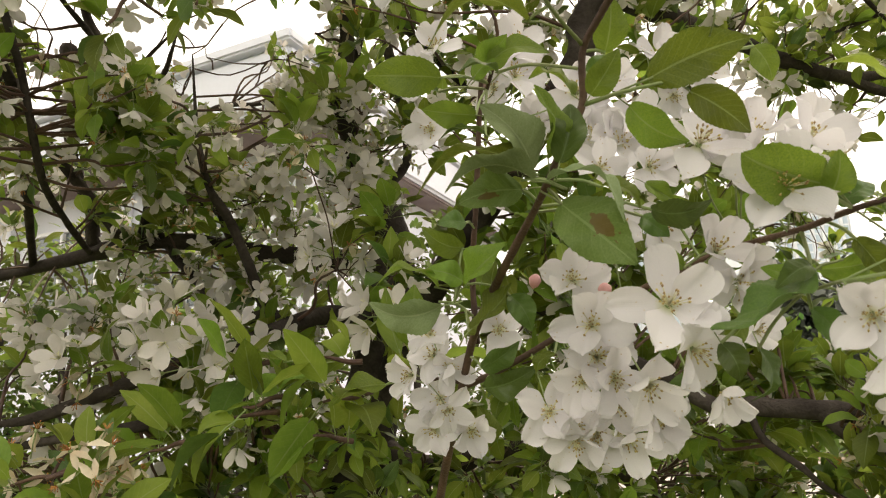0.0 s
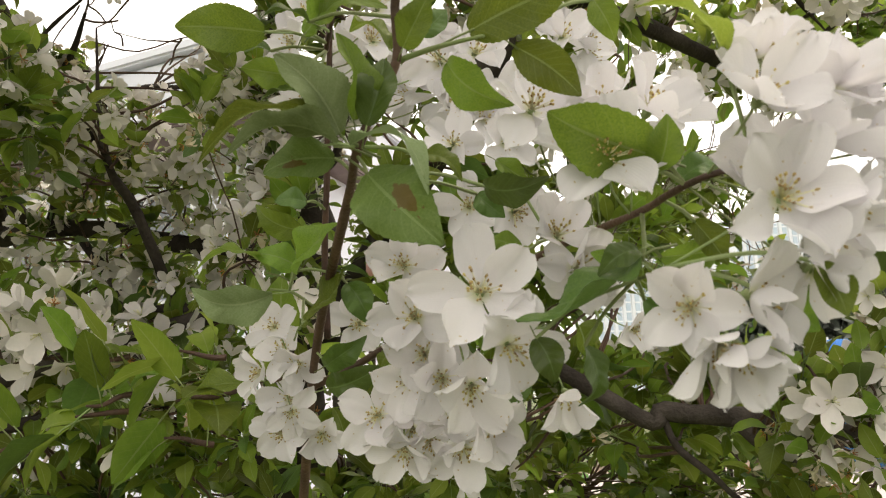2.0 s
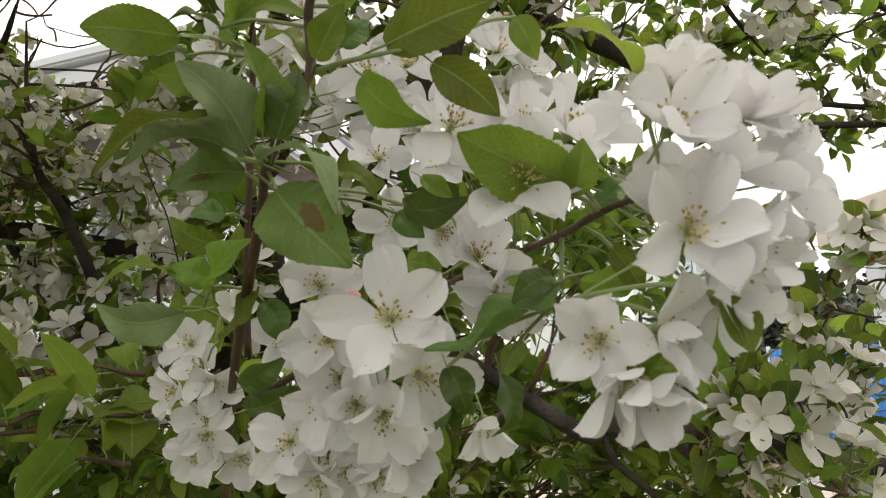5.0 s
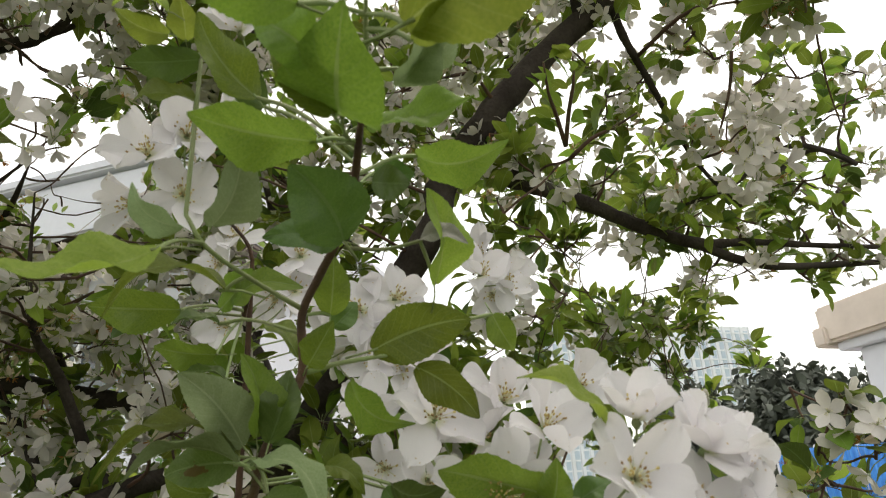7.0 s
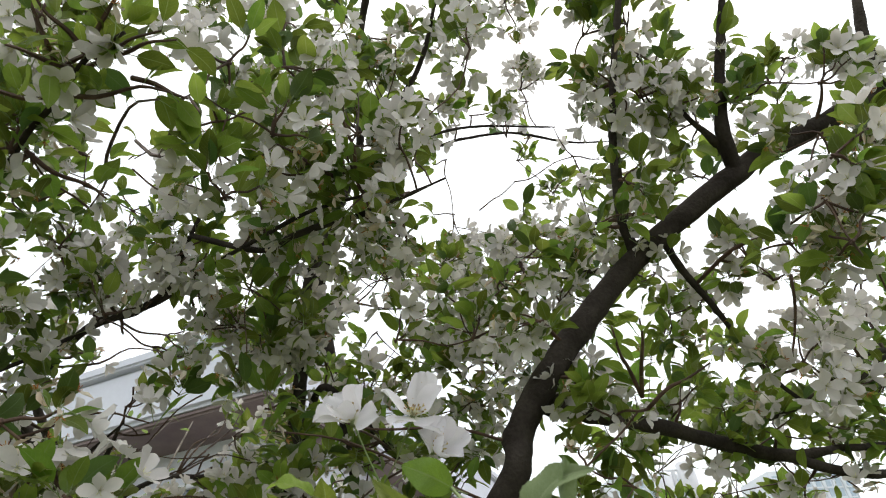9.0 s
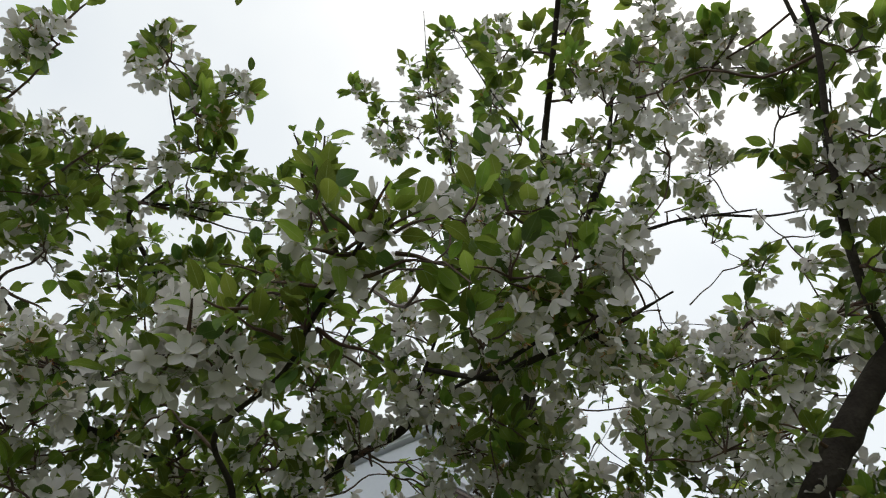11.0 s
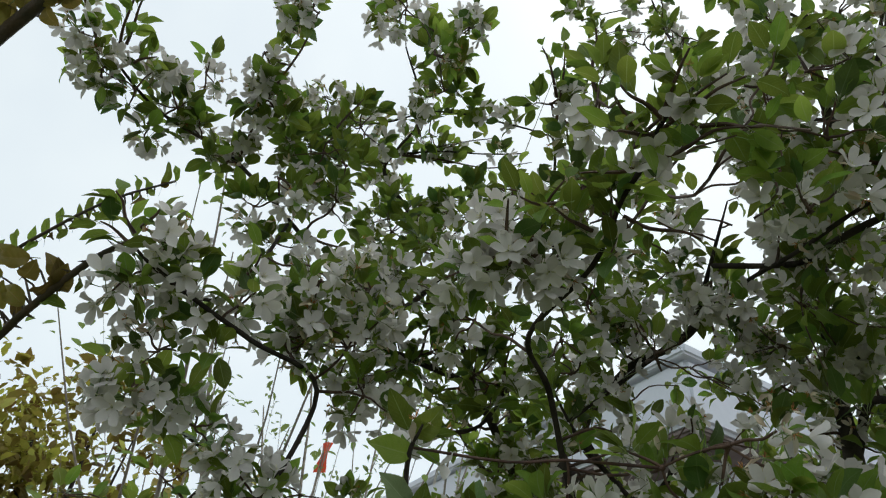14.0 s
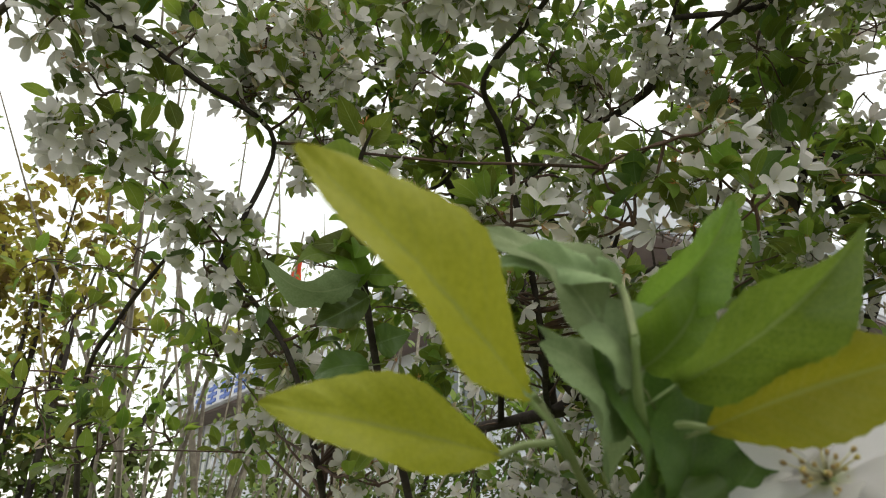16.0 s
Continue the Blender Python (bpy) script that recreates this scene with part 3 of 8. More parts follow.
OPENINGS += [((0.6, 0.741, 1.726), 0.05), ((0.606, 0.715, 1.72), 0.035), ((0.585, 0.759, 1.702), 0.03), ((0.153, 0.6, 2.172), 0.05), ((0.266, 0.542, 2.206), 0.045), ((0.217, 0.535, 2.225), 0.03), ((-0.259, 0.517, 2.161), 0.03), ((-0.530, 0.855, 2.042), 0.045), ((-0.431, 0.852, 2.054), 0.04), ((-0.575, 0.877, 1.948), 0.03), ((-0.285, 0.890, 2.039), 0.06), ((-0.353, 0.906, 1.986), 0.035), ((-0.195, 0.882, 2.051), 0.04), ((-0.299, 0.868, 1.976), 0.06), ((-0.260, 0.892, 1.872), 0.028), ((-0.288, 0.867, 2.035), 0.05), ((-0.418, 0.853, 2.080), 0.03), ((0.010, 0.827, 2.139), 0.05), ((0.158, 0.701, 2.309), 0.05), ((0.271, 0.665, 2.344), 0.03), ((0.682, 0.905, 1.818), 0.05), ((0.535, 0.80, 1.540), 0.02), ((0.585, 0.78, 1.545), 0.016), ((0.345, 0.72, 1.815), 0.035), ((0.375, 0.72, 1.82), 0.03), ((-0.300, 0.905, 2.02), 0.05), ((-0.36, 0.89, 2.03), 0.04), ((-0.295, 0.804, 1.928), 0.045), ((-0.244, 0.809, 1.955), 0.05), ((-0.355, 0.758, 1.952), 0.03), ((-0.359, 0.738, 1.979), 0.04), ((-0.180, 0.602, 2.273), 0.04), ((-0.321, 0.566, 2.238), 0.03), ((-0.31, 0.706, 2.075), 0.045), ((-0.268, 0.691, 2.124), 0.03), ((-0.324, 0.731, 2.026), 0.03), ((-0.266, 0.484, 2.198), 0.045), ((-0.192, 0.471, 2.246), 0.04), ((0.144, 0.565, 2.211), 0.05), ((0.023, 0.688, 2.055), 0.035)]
# ---- the tree: trunk and limbs ----
limb("trunk", [((-0.19, 1.12, -0.05), 0.085), ((-0.18, 1.1, 0.6), 0.068), ((-0.159, 1.072, 1.264), 0.056), ((-0.135, 1.033, 1.389), 0.05), ((-0.094, 0.993, 1.561), 0.04), ((-0.068, 0.976, 1.677), 0.034), ((-0.069, 0.957, 1.760), 0.026), ((-0.107, 0.928, 1.842), 0.017), ((-0.128, 0.900, 1.921), 0.014), ((-0.122, 0.881, 2.002), 0.012), ((-0.113, 0.858, 2.100), 0.01), ((-0.091, 0.760, 2.193), 0.008), ((-0.016, 0.712, 2.376), 0.0065), ((-0.010, 0.633, 2.457), 0.006), ((0.003, 0.557, 2.508), 0.0055), ((0.035, 0.464, 2.567), 0.005), ((0.084, 0.330, 2.671), 0.004)], sides=14, label="grey-brown furrowed trunk")
limb("limb", [((-0.071, 0.960, 1.700), 0.018), ((-0.147, 0.958, 1.711), 0.015), ((-0.296, 0.975, 1.735), 0.0135), ((-0.381, 0.972, 1.753), 0.013), ((-0.468, 0.992, 1.760), 0.0125), ((-0.555, 1.025, 1.753), 0.012), ((-0.678, 1.079, 1.746), 0.011), ((-0.959, 1.188, 1.732), 0.009)])
limb("limb", [((-0.087, 0.994, 1.511), 0.02219), ((-0.029, 0.898, 1.614), 0.01849), ((0.137, 0.640, 1.810), 0.01625), ((0.161, 0.610, 1.872), 0.01557), ((0.185, 0.595, 1.909), 0.01557), ((0.225, 0.572, 1.957), 0.01479), ((0.310, 0.545, 2.041), 0.01333), ((0.439, 0.490, 2.121), 0.01256), ((0.498, 0.469, 2.144), 0.01221), ((0.610, 0.449, 2.192), 0.01187), ((0.817, 0.420, 2.294), 0.008858)], sides=14, label="thick grey-brown limb leaning up")
limb("branch", [((0.312, 0.542, 2.045), 0.006), ((0.296, 0.510, 2.078), 0.005), ((0.290, 0.456, 2.146), 0.0046), ((0.298, 0.405, 2.224), 0.004), ((0.314, 0.341, 2.322), 0.003), ((0.310, 0.294, 2.396), 0.002)])
limb("branch", [((0.438, 0.493, 2.118), 0.0105), ((0.420, 0.462, 2.151), 0.0078), ((0.421, 0.431, 2.199), 0.0068), ((0.428, 0.389, 2.263), 0.0048), ((0.438, 0.350, 2.322), 0.0028)])
limb("branch", [((0.334, 0.580, 2.082), 0.006), ((0.327, 0.575, 2.115), 0.005), ((0.320, 0.529, 2.180), 0.0045), ((0.326, 0.459, 2.282), 0.0038), ((0.338, 0.405, 2.368), 0.003), ((0.323, 0.346, 2.453), 0.0022)])
limb("branch", [((0.428, 0.481, 2.139), 0.006), ((0.400, 0.461, 2.155), 0.004), ((0.379, 0.451, 2.176), 0.0025)])
limb("branch", [((0.344, 0.530, 2.062), 0.006), ((0.352, 0.538, 2.045), 0.005), ((0.371, 0.558, 2.028), 0.0045), ((0.411, 0.595, 2.000), 0.0038), ((0.448, 0.626, 1.963), 0.0032), ((0.480, 0.646, 1.927), 0.003)])
limb("branch", [((0.614, 0.445, 2.198), 0.01), ((0.608, 0.424, 2.232), 0.008), ((0.610, 0.402, 2.286), 0.006)])
limb("branch", [((0.192, 0.608, 1.907), 0.013), ((0.248, 0.639, 1.904), 0.011), ((0.338, 0.681, 1.898), 0.0095), ((0.421, 0.724, 1.889), 0.009), ((0.521, 0.757, 1.876), 0.008), ((0.613, 0.776, 1.886), 0.005), ((0.771, 0.802, 1.891), 0.004), ((0.942, 0.815, 1.896), 0.003)])
limb("branch", [((0.507, 0.756, 1.879), 0.007), ((0.615, 0.773, 1.852), 0.006), ((0.739, 0.781, 1.855), 0.0045), ((0.857, 0.785, 1.865), 0.003)])
limb("branch", [((0.636, 0.655, 1.959), 0.003), ((0.720, 0.682, 1.957), 0.003), ((0.601, 0.638, 1.955), 0.0035), ((0.524, 0.672, 1.914), 0.004)])
limb("branch", [((0.263, 0.677, 1.487), 0.008), ((0.303, 0.663, 1.481), 0.0095), ((0.368, 0.645, 1.474), 0.01), ((0.410, 0.640, 1.466), 0.0105), ((0.474, 0.634, 1.453), 0.011), ((0.608, 0.640, 1.436), 0.012)], label="bare grey-brown branch")
limb("branch", [((0.357, 0.646, 1.476), 0.007), ((0.378, 0.629, 1.448), 0.0065), ((0.402, 0.610, 1.424), 0.006), ((0.433, 0.593, 1.387), 0.005)])
limb("branch", [((0.300, 0.664, 1.478), 0.004), ((0.309, 0.659, 1.449), 0.0035), ((0.332, 0.641, 1.424), 0.003), ((0.362, 0.643, 1.398), 0.0025)])
limb("branch", [((-0.081, 0.994, 1.422), 0.022), ((-0.023, 0.967, 1.403), 0.02), ((0.059, 0.992, 1.424), 0.016), ((0.149, 1.042, 1.425), 0.014), ((0.237, 1.099, 1.395), 0.013), ((0.341, 1.163, 1.335), 0.012), ((0.523, 1.290, 1.223), 0.01)])
limb("branch", [((-0.098, 0.968, 1.625), 0.014), ((-0.162, 0.858, 1.614), 0.012), ((-0.235, 0.785, 1.576), 0.0105), ((-0.288, 0.750, 1.555), 0.0095), ((-0.362, 0.736, 1.527), 0.008), ((-0.438, 0.723, 1.500), 0.006)])
limb("branch", [((-0.201, 0.761, 1.501), 0.006), ((-0.283, 0.743, 1.496), 0.007), ((-0.341, 0.736, 1.485), 0.0065), ((-0.391, 0.727, 1.480), 0.005), ((-0.500, 0.731, 1.468), 0.004)])
limb("branch", [((-0.490, 0.990, 1.769), 0.009), ((-0.533, 0.955, 1.834), 0.0085), ((-0.567, 0.922, 1.887), 0.008), ((-0.592, 0.879, 1.941), 0.007), ((-0.612, 0.859, 2.029), 0.006), ((-0.624, 0.833, 2.142), 0.005)])
limb("branch", [((-0.550, 1.023, 1.761), 0.011), ((-0.552, 1.009, 1.823), 0.01), ((-0.576, 0.992, 1.895), 0.009), ((-0.581, 0.970, 1.993), 0.007)])
limb("branch", [((-0.460, 0.992, 1.759), 0.008), ((-0.430, 0.953, 1.837), 0.007), ((-0.392, 0.886, 1.904), 0.007), ((-0.417, 0.844, 1.951), 0.0068), ((-0.441, 0.816, 1.988), 0.006), ((-0.469, 0.800, 2.057), 0.006), ((-0.363, 0.692, 2.080), 0.0055), ((-0.290, 0.659, 2.082), 0.005), ((-0.240, 0.624, 2.090), 0.0045), ((-0.208, 0.577, 2.120), 0.003)])
limb("branch", [((-0.398, 0.859, 1.931), 0.004), ((-0.364, 0.823, 1.954), 0.0035), ((-0.339, 0.794, 1.988), 0.002)])
limb("branch", [((-0.225, 0.845, 1.627), 0.007), ((-0.236, 0.804, 1.675), 0.0065), ((-0.252, 0.772, 1.726), 0.006), ((-0.268, 0.743, 1.760), 0.005), ((-0.279, 0.730, 1.820), 0.003)])
limb("branch", [((-0.277, 0.850, 1.611), 0.007), ((-0.348, 0.937, 1.682), 0.0065), ((-0.408, 0.974, 1.744), 0.006)])
limb("branch", [((-0.077, 0.947, 1.758), 0.012), ((-0.067, 0.953, 1.822), 0.009), ((-0.040, 0.982, 1.916), 0.007), ((-0.106, 0.968, 2.274), 0.011), ((-0.091, 0.923, 2.342), 0.0105), ((-0.079, 0.889, 2.393), 0.009), ((-0.060, 0.836, 2.509), 0.006)])
limb("branch", [((-0.110, 0.543, 2.082), 0.0035), ((-0.067, 0.508, 2.073), 0.0038), ((-0.028, 0.483, 2.067), 0.0035), ((0.014, 0.467, 2.066), 0.003)])
limb("branch", [((0.005, 0.687, 2.357), 0.004), ((0.050, 0.643, 2.419), 0.0045), ((0.095, 0.598, 2.481), 0.004), ((0.124, 0.540, 2.567), 0.003)])
limb("branch", [((0.098, 0.892, 2.580), 0.003), ((0.176, 0.880, 2.585), 0.003), ((0.277, 0.868, 2.585), 0.0028), ((0.388, 0.873, 2.557), 0.0025)])
limb("branch", [((-0.597, 0.988, 2.089), 0.012), ((-0.539, 0.999, 2.042), 0.011), ((-0.499, 1.013, 1.994), 0.0105), ((-0.451, 1.026, 1.947), 0.01), ((-0.409, 1.049, 1.865), 0.009)])
limb("branch", [((-0.451, 1.026, 1.947), 0.005), ((-0.345, 0.973, 1.973), 0.004), ((-0.261, 0.946, 1.964), 0.003)])
# crown to the left
limb("limb", [((-0.678, 1.079, 1.746), 0.00686), ((-0.525, 0.764, 1.895), 0.00655), ((-0.542, 0.722, 1.947), 0.00624), ((-0.548, 0.651, 2.013), 0.00593), ((-0.559, 0.592, 2.053), 0.00562), ((-0.591, 0.548, 2.068), 0.00499), ((-0.633, 0.487, 2.077), 0.00437), ((-0.638, 0.499, 2.095), 0.00374), ((-0.693, 0.310, 2.207), 0.00312), ((-0.746, 0.247, 2.279), 0.00316), ((-0.796, 0.218, 2.326), 0.00281), ((-0.788, 0.114, 2.298), 0.00211), ((-0.769, 0.008, 2.308), 0.00140)])
limb("branch", [((-0.493, 0.577, 2.019), 0.00281), ((-0.517, 0.561, 1.973), 0.00246), ((-0.548, 0.514, 1.948), 0.00211)])
limb("branch", [((-0.585, 0.824, 1.952), 0.00374), ((-0.619, 0.805, 1.991), 0.00374), ((-0.660, 0.793, 2.031), 0.00312)])
limb("branch", [((-0.555, 1.025, 1.753), 0.00484), ((-0.470, 0.800, 1.745), 0.00437), ((-0.404, 0.642, 1.741), 0.00390), ((-0.386, 0.569, 1.815), 0.00374), ((-0.374, 0.500, 1.876), 0.00343), ((-0.364, 0.444, 1.937), 0.00312), ((-0.355, 0.381, 1.965), 0.00267), ((-0.264, 0.327, 1.983), 0.00253), ((-0.218, 0.285, 2.008), 0.00239), ((-0.191, 0.265, 2.020), 0.00225), ((-0.163, 0.241, 2.037), 0.00197), ((-0.134, 0.227, 2.044), 0.00140)])
limb("branch", [((-0.297, 0.966, 1.704), 0.00499), ((-0.316, 0.902, 1.790), 0.00437), ((-0.357, 0.781, 1.877), 0.00374), ((-0.395, 0.693, 1.936), 0.00312), ((-0.412, 0.636, 1.966), 0.00281)])
limb("branch", [((-0.383, 0.752, 1.897), 0.00246), ((-0.346, 0.732, 1.926), 0.00211), ((-0.299, 0.716, 1.960), 0.00140)])
limb("branch", [((-0.397, 0.644, 2.015), 0.00246), ((-0.356, 0.635, 2.030), 0.00316), ((-0.303, 0.630, 2.056), 0.00312), ((-0.252, 0.644, 2.088), 0.00312), ((-0.214, 0.662, 2.147), 0.00312), ((-0.232, 0.643, 2.104), 0.00281), ((-0.174, 0.604, 2.115), 0.00246), ((-0.107, 0.515, 2.076), 0.00246), ((-0.041, 0.465, 2.071), 0.00211), ((0.021, 0.447, 2.075), 0.00140)])
limb("branch", [((-0.126, 0.943, 2.003), 0.00624), ((-0.081, 0.840, 2.046), 0.00562), ((-0.023, 0.785, 1.978), 0.00562), ((0.043, 0.802, 1.911), 0.00499)])
limb("branch", [((-0.626, 0.593, 2.284), 0.00437), ((-0.703, 0.588, 2.437), 0.00437), ((-0.718, 0.509, 2.490), 0.00406), ((-0.675, 0.484, 2.507), 0.00281), ((-0.587, 0.439, 2.514), 0.00211), ((-0.564, 0.345, 2.573), 0.00140)])
limb("branch", [((-0.569, 0.630, 2.079), 0.00499), ((-0.589, 0.577, 2.178), 0.00468), ((-0.626, 0.593, 2.284), 0.00437)])
limb("branch", [((-0.682, 0.486, 2.502), 0.00211), ((-0.602, 0.518, 2.499), 0.00175), ((-0.536, 0.567, 2.504), 0.00140), ((-0.467, 0.612, 2.512), 0.00105)])
limb("branch", [((-0.740, 0.350, 2.471), 0.00211), ((-0.647, 0.406, 2.487), 0.00168), ((-0.566, 0.429, 2.492), 0.00126), ((-0.515, 0.458, 2.488), 0.00140), ((-0.458, 0.493, 2.469), 0.00140), ((-0.382, 0.479, 2.386), 0.00140), ((-0.343, 0.440, 2.299), 0.00175), ((-0.360, 0.462, 2.201), 0.00211), ((-0.347, 0.434, 2.089), 0.00211)])
limb("branch", [((0.018, 0.710, 2.444), 0.00281), ((0.083, 0.658, 2.513), 0.00267), ((0.129, 0.597, 2.585), 0.00211), ((0.181, 0.561, 2.678), 0.00140)])
limb("branch", [((-0.018, 0.704, 2.383), 0.00281), ((0.072, 0.645, 2.349), 0.00246), ((0.162, 0.644, 2.372), 0.00211), ((0.291, 0.663, 2.384), 0.00140)])
limb("branch", [((0.002, 0.567, 2.498), 0.00246), ((-0.031, 0.553, 2.562), 0.00211), ((-0.077, 0.543, 2.705), 0.00140), ((-0.129, 0.514, 2.866), 0.00105)])
limb("branch", [((-0.050, 0.749, 2.329), 0.00316), ((-0.134, 0.744, 2.488), 0.00281), ((-0.191, 0.699, 2.736), 0.00211), ((-0.209, 0.634, 2.899), 0.00140), ((-0.191, 0.524, 3.014), 0.00070)])
limb("branch", [((0.337, 0.640, 2.101), 0.00312), ((0.301, 0.701, 2.131), 0.00316), ((0.248, 0.745, 2.147), 0.00246), ((0.177, 0.740, 2.134), 0.00140)])
limb("branch", [((-1.154, 0.568, 1.511), 0.00468), ((-1.083, 0.481, 1.736), 0.00374), ((-1.020, 0.471, 1.824), 0.00343), ((-0.928, 0.455, 1.887), 0.00312), ((-0.827, 0.417, 1.908), 0.00246), ((-0.739, 0.282, 1.894), 0.00175)])
limb("branch", [((-0.645, 0.644, 1.398), 0.00390), ((-0.579, 0.489, 1.529), 0.00359), ((-0.544, 0.406, 1.616), 0.00312), ((-0.531, 0.345, 1.688), 0.00281), ((-0.558, 0.326, 1.733), 0.00246), ((-0.627, 0.324, 1.794), 0.00211)])
limb("branch", [((-0.480, 0.588, 1.385), 0.00359), ((-0.432, 0.438, 1.511), 0.00343), ((-0.405, 0.354, 1.591), 0.00312), ((-0.394, 0.302, 1.645), 0.00295), ((-0.376, 0.247, 1.712), 0.00246), ((-0.358, 0.210, 1.771), 0.00175), ((-0.339, 0.197, 1.791), 0.00084)])
limb("branch", [((-0.683, 0.305, 2.189), 0.00211), ((-0.621, 0.224, 2.007), 0.00211), ((-0.616, 0.174, 1.964), 0.00197), ((-0.621, 0.126, 1.970), 0.00175), ((-0.630, 0.099, 1.985), 0.00140)])
limb("branch", [((-0.583, 0.330, 1.928), 0.00281), ((-0.571, 0.220, 1.928), 0.00246), ((-0.591, 0.161, 1.945), 0.00211), ((-0.622, 0.116, 1.973), 0.00140)])

# ---- tufts of blossom and leaf, left crown ----
CROWN[:] = [1.1, 2.5]
lobe((-0.545, 0.299, 2.593), 0.05, 22, 12); lobe((-0.489, 0.369, 2.546), 0.05, 10, 20); lobe((-0.505, 0.415, 2.500), 0.045, 7, 16, 0.3); lobe((-0.591, 0.442, 2.467), 0.035, 9, 9)
lobe((-0.563, 0.164, 2.417), 0.035, 12, 6); lobe((-0.603, 0.150, 2.402), 0.03, 9, 5); lobe((-0.655, 0.163, 2.387), 0.04, 16, 8); lobe((-0.684, 0.189, 2.349), 0.04, 12, 9); lobe((-0.678, 0.231, 2.349), 0.04, 9, 10)
leafy((-0.582, 0.162, 2.407), (-0.527, 0.146, 2.482), 0, 11, 1); leafy((-0.493, 0.366, 2.545), (-0.432, 0.355, 2.593), 0, 6, 2); leafy((-0.627, 0.296, 2.344), (-0.586, 0.300, 2.396), 2, 10, 3)
lobe((-0.775, -0.006, 2.301), 0.04, 13, 9); lobe((-0.772, 0.033, 2.272), 0.035, 13, 6); lobe((-0.762, 0.075, 2.274), 0.04, 12, 8); lobe((-0.788, 0.118, 2.267), 0.035, 10, 7)
leafy((-0.764, 0.011, 2.295), (-0.743, -0.063, 2.351), 3, 14, 4); leafy((-0.753, 0.032, 2.299), (-0.683, -0.009, 2.347), 0, 14, 5); leafy((-0.743, 0.052, 2.290), (-0.702, 0.059, 2.282), 0, 7, 6)
lobe((-0.752, 0.142, 2.384), 0.025, 8, 4); lobe((-0.769, 0.135, 2.308), 0.04, 6, 14); lobe((-0.779, 0.188, 2.303), 0.045, 8, 14); lobe((-0.760, 0.230, 2.283), 0.045, 10, 12); lobe((-0.689, 0.268, 2.327), 0.05, 8, 18)
lobe((-0.657, 0.251, 2.218), 0.045, 15, 8); lobe((-0.712, 0.264, 2.201), 0.04, 6, 12); lobe((-0.692, 0.302, 2.157), 0.045, 14, 9); lobe((-0.627, 0.332, 2.231), 0.045, 14, 10); lobe((-0.642, 0.298, 2.305), 0.05, 4, 20); lobe((-0.628, 0.345, 2.404), 0.05, 3, 20); lobe((-0.643, 0.347, 2.324), 0.05, 4, 18)
leafy((-0.663, 0.332, 2.180), (-0.615, 0.366, 2.156), 0, 8, 7)
for k in range(4):
    leafy((-0.687, 0.483, 2.501), [(-0.571, 0.526, 2.513), (-0.508, 0.561, 2.526), (-0.468, 0.625, 2.502), (-0.576, 0.554, 2.488)][k], 1, 14, 20 + k)
lobe((-0.663, 0.561, 2.427), 0.06, 2, 20); lobe((-0.611, 0.587, 2.412), 0.045, 10, 12); lobe((-0.515, 0.572, 2.371), 0.06, 5, 18); lobe((-0.672, 0.504, 2.324), 0.06, 6, 18); lobe((-0.455, 0.536, 2.295), 0.05, 3, 16); lobe((-0.622, 0.522, 2.271), 0.06, 9, 16, 0.3)
lobe((-0.609, 0.121, 1.982), 0.035, 14, 5, size=0.0165); lobe((-0.634, 0.116, 1.956), 0.025, 8, 4); lobe((-0.602, 0.159, 1.971), 0.03, 6, 7); leafy((-0.629, 0.107, 1.980), (-0.645, 0.072, 1.996), 0, 9, 8); leafy((-0.576, 0.192, 1.976), (-0.539, 0.179, 1.995), 0, 8, 9)
lobe((-0.568, 0.193, 1.952), 0.04, 15, 6, size=0.0165); lobe((-0.604, 0.204, 1.934), 0.035, 9, 8); lobe((-0.589, 0.271, 1.963), 0.045, 15, 8); lobe((-0.561, 0.340, 1.983), 0.045, 15, 6, size=0.0165); lobe((-0.613, 0.322, 2.093), 0.045, 18, 7); lobe((-0.586, 0.369, 2.087), 0.045, 12, 8); lobe((-0.599, 0.303, 2.031), 0.04, 5, 12)
lobe((-0.648, 0.177, 1.914), 0.035, 12, 6); lobe((-0.682, 0.171, 1.896), 0.03, 10, 4); lobe((-0.666, 0.177, 1.880), 0.04, 14, 7); lobe((-0.651, 0.245, 1.864), 0.035, 12, 6); lobe((-0.672, 0.223, 1.872), 0.03, 8, 6); lobe((-0.625, 0.320, 1.815), 0.042, 24, 7, 0.0, size=0.0165); lobe((-0.647, 0.325, 1.790), 0.03, 5, 6)
lobe((-0.552, 0.271, 2.026), 0.045, 14, 8); lobe((-0.520, 0.320, 2.031), 0.04, 12, 7); lobe((-0.543, 0.360, 1.927), 0.035, 13, 6); lobe((-0.572, 0.284, 1.958), 0.045, 10, 10, 0.3); lobe((-0.537, 0.323, 1.977), 0.04, 14, 6)
lobe((-0.316, 0.264, 1.972), 0.04, 16, 4, 0.05, size=0.0165); lobe((-0.344, 0.259, 1.972), 0.035, 9, 6, 0.1); lobe((-0.299, 0.295, 1.986), 0.03, 8, 6); leafy((-0.318, 0.267, 1.969), (-0.289, 0.215, 1.985), 0, 5, 10); leafy((-0.297, 0.269, 1.980), (-0.246, 0.231, 2.000), 0, 6, 11)
lobe((-0.222, 0.302, 2.002), 0.04, 6, 8, 0.7); lobe((-0.256, 0.297, 2.041), 0.04, 3, 12, 0.7)
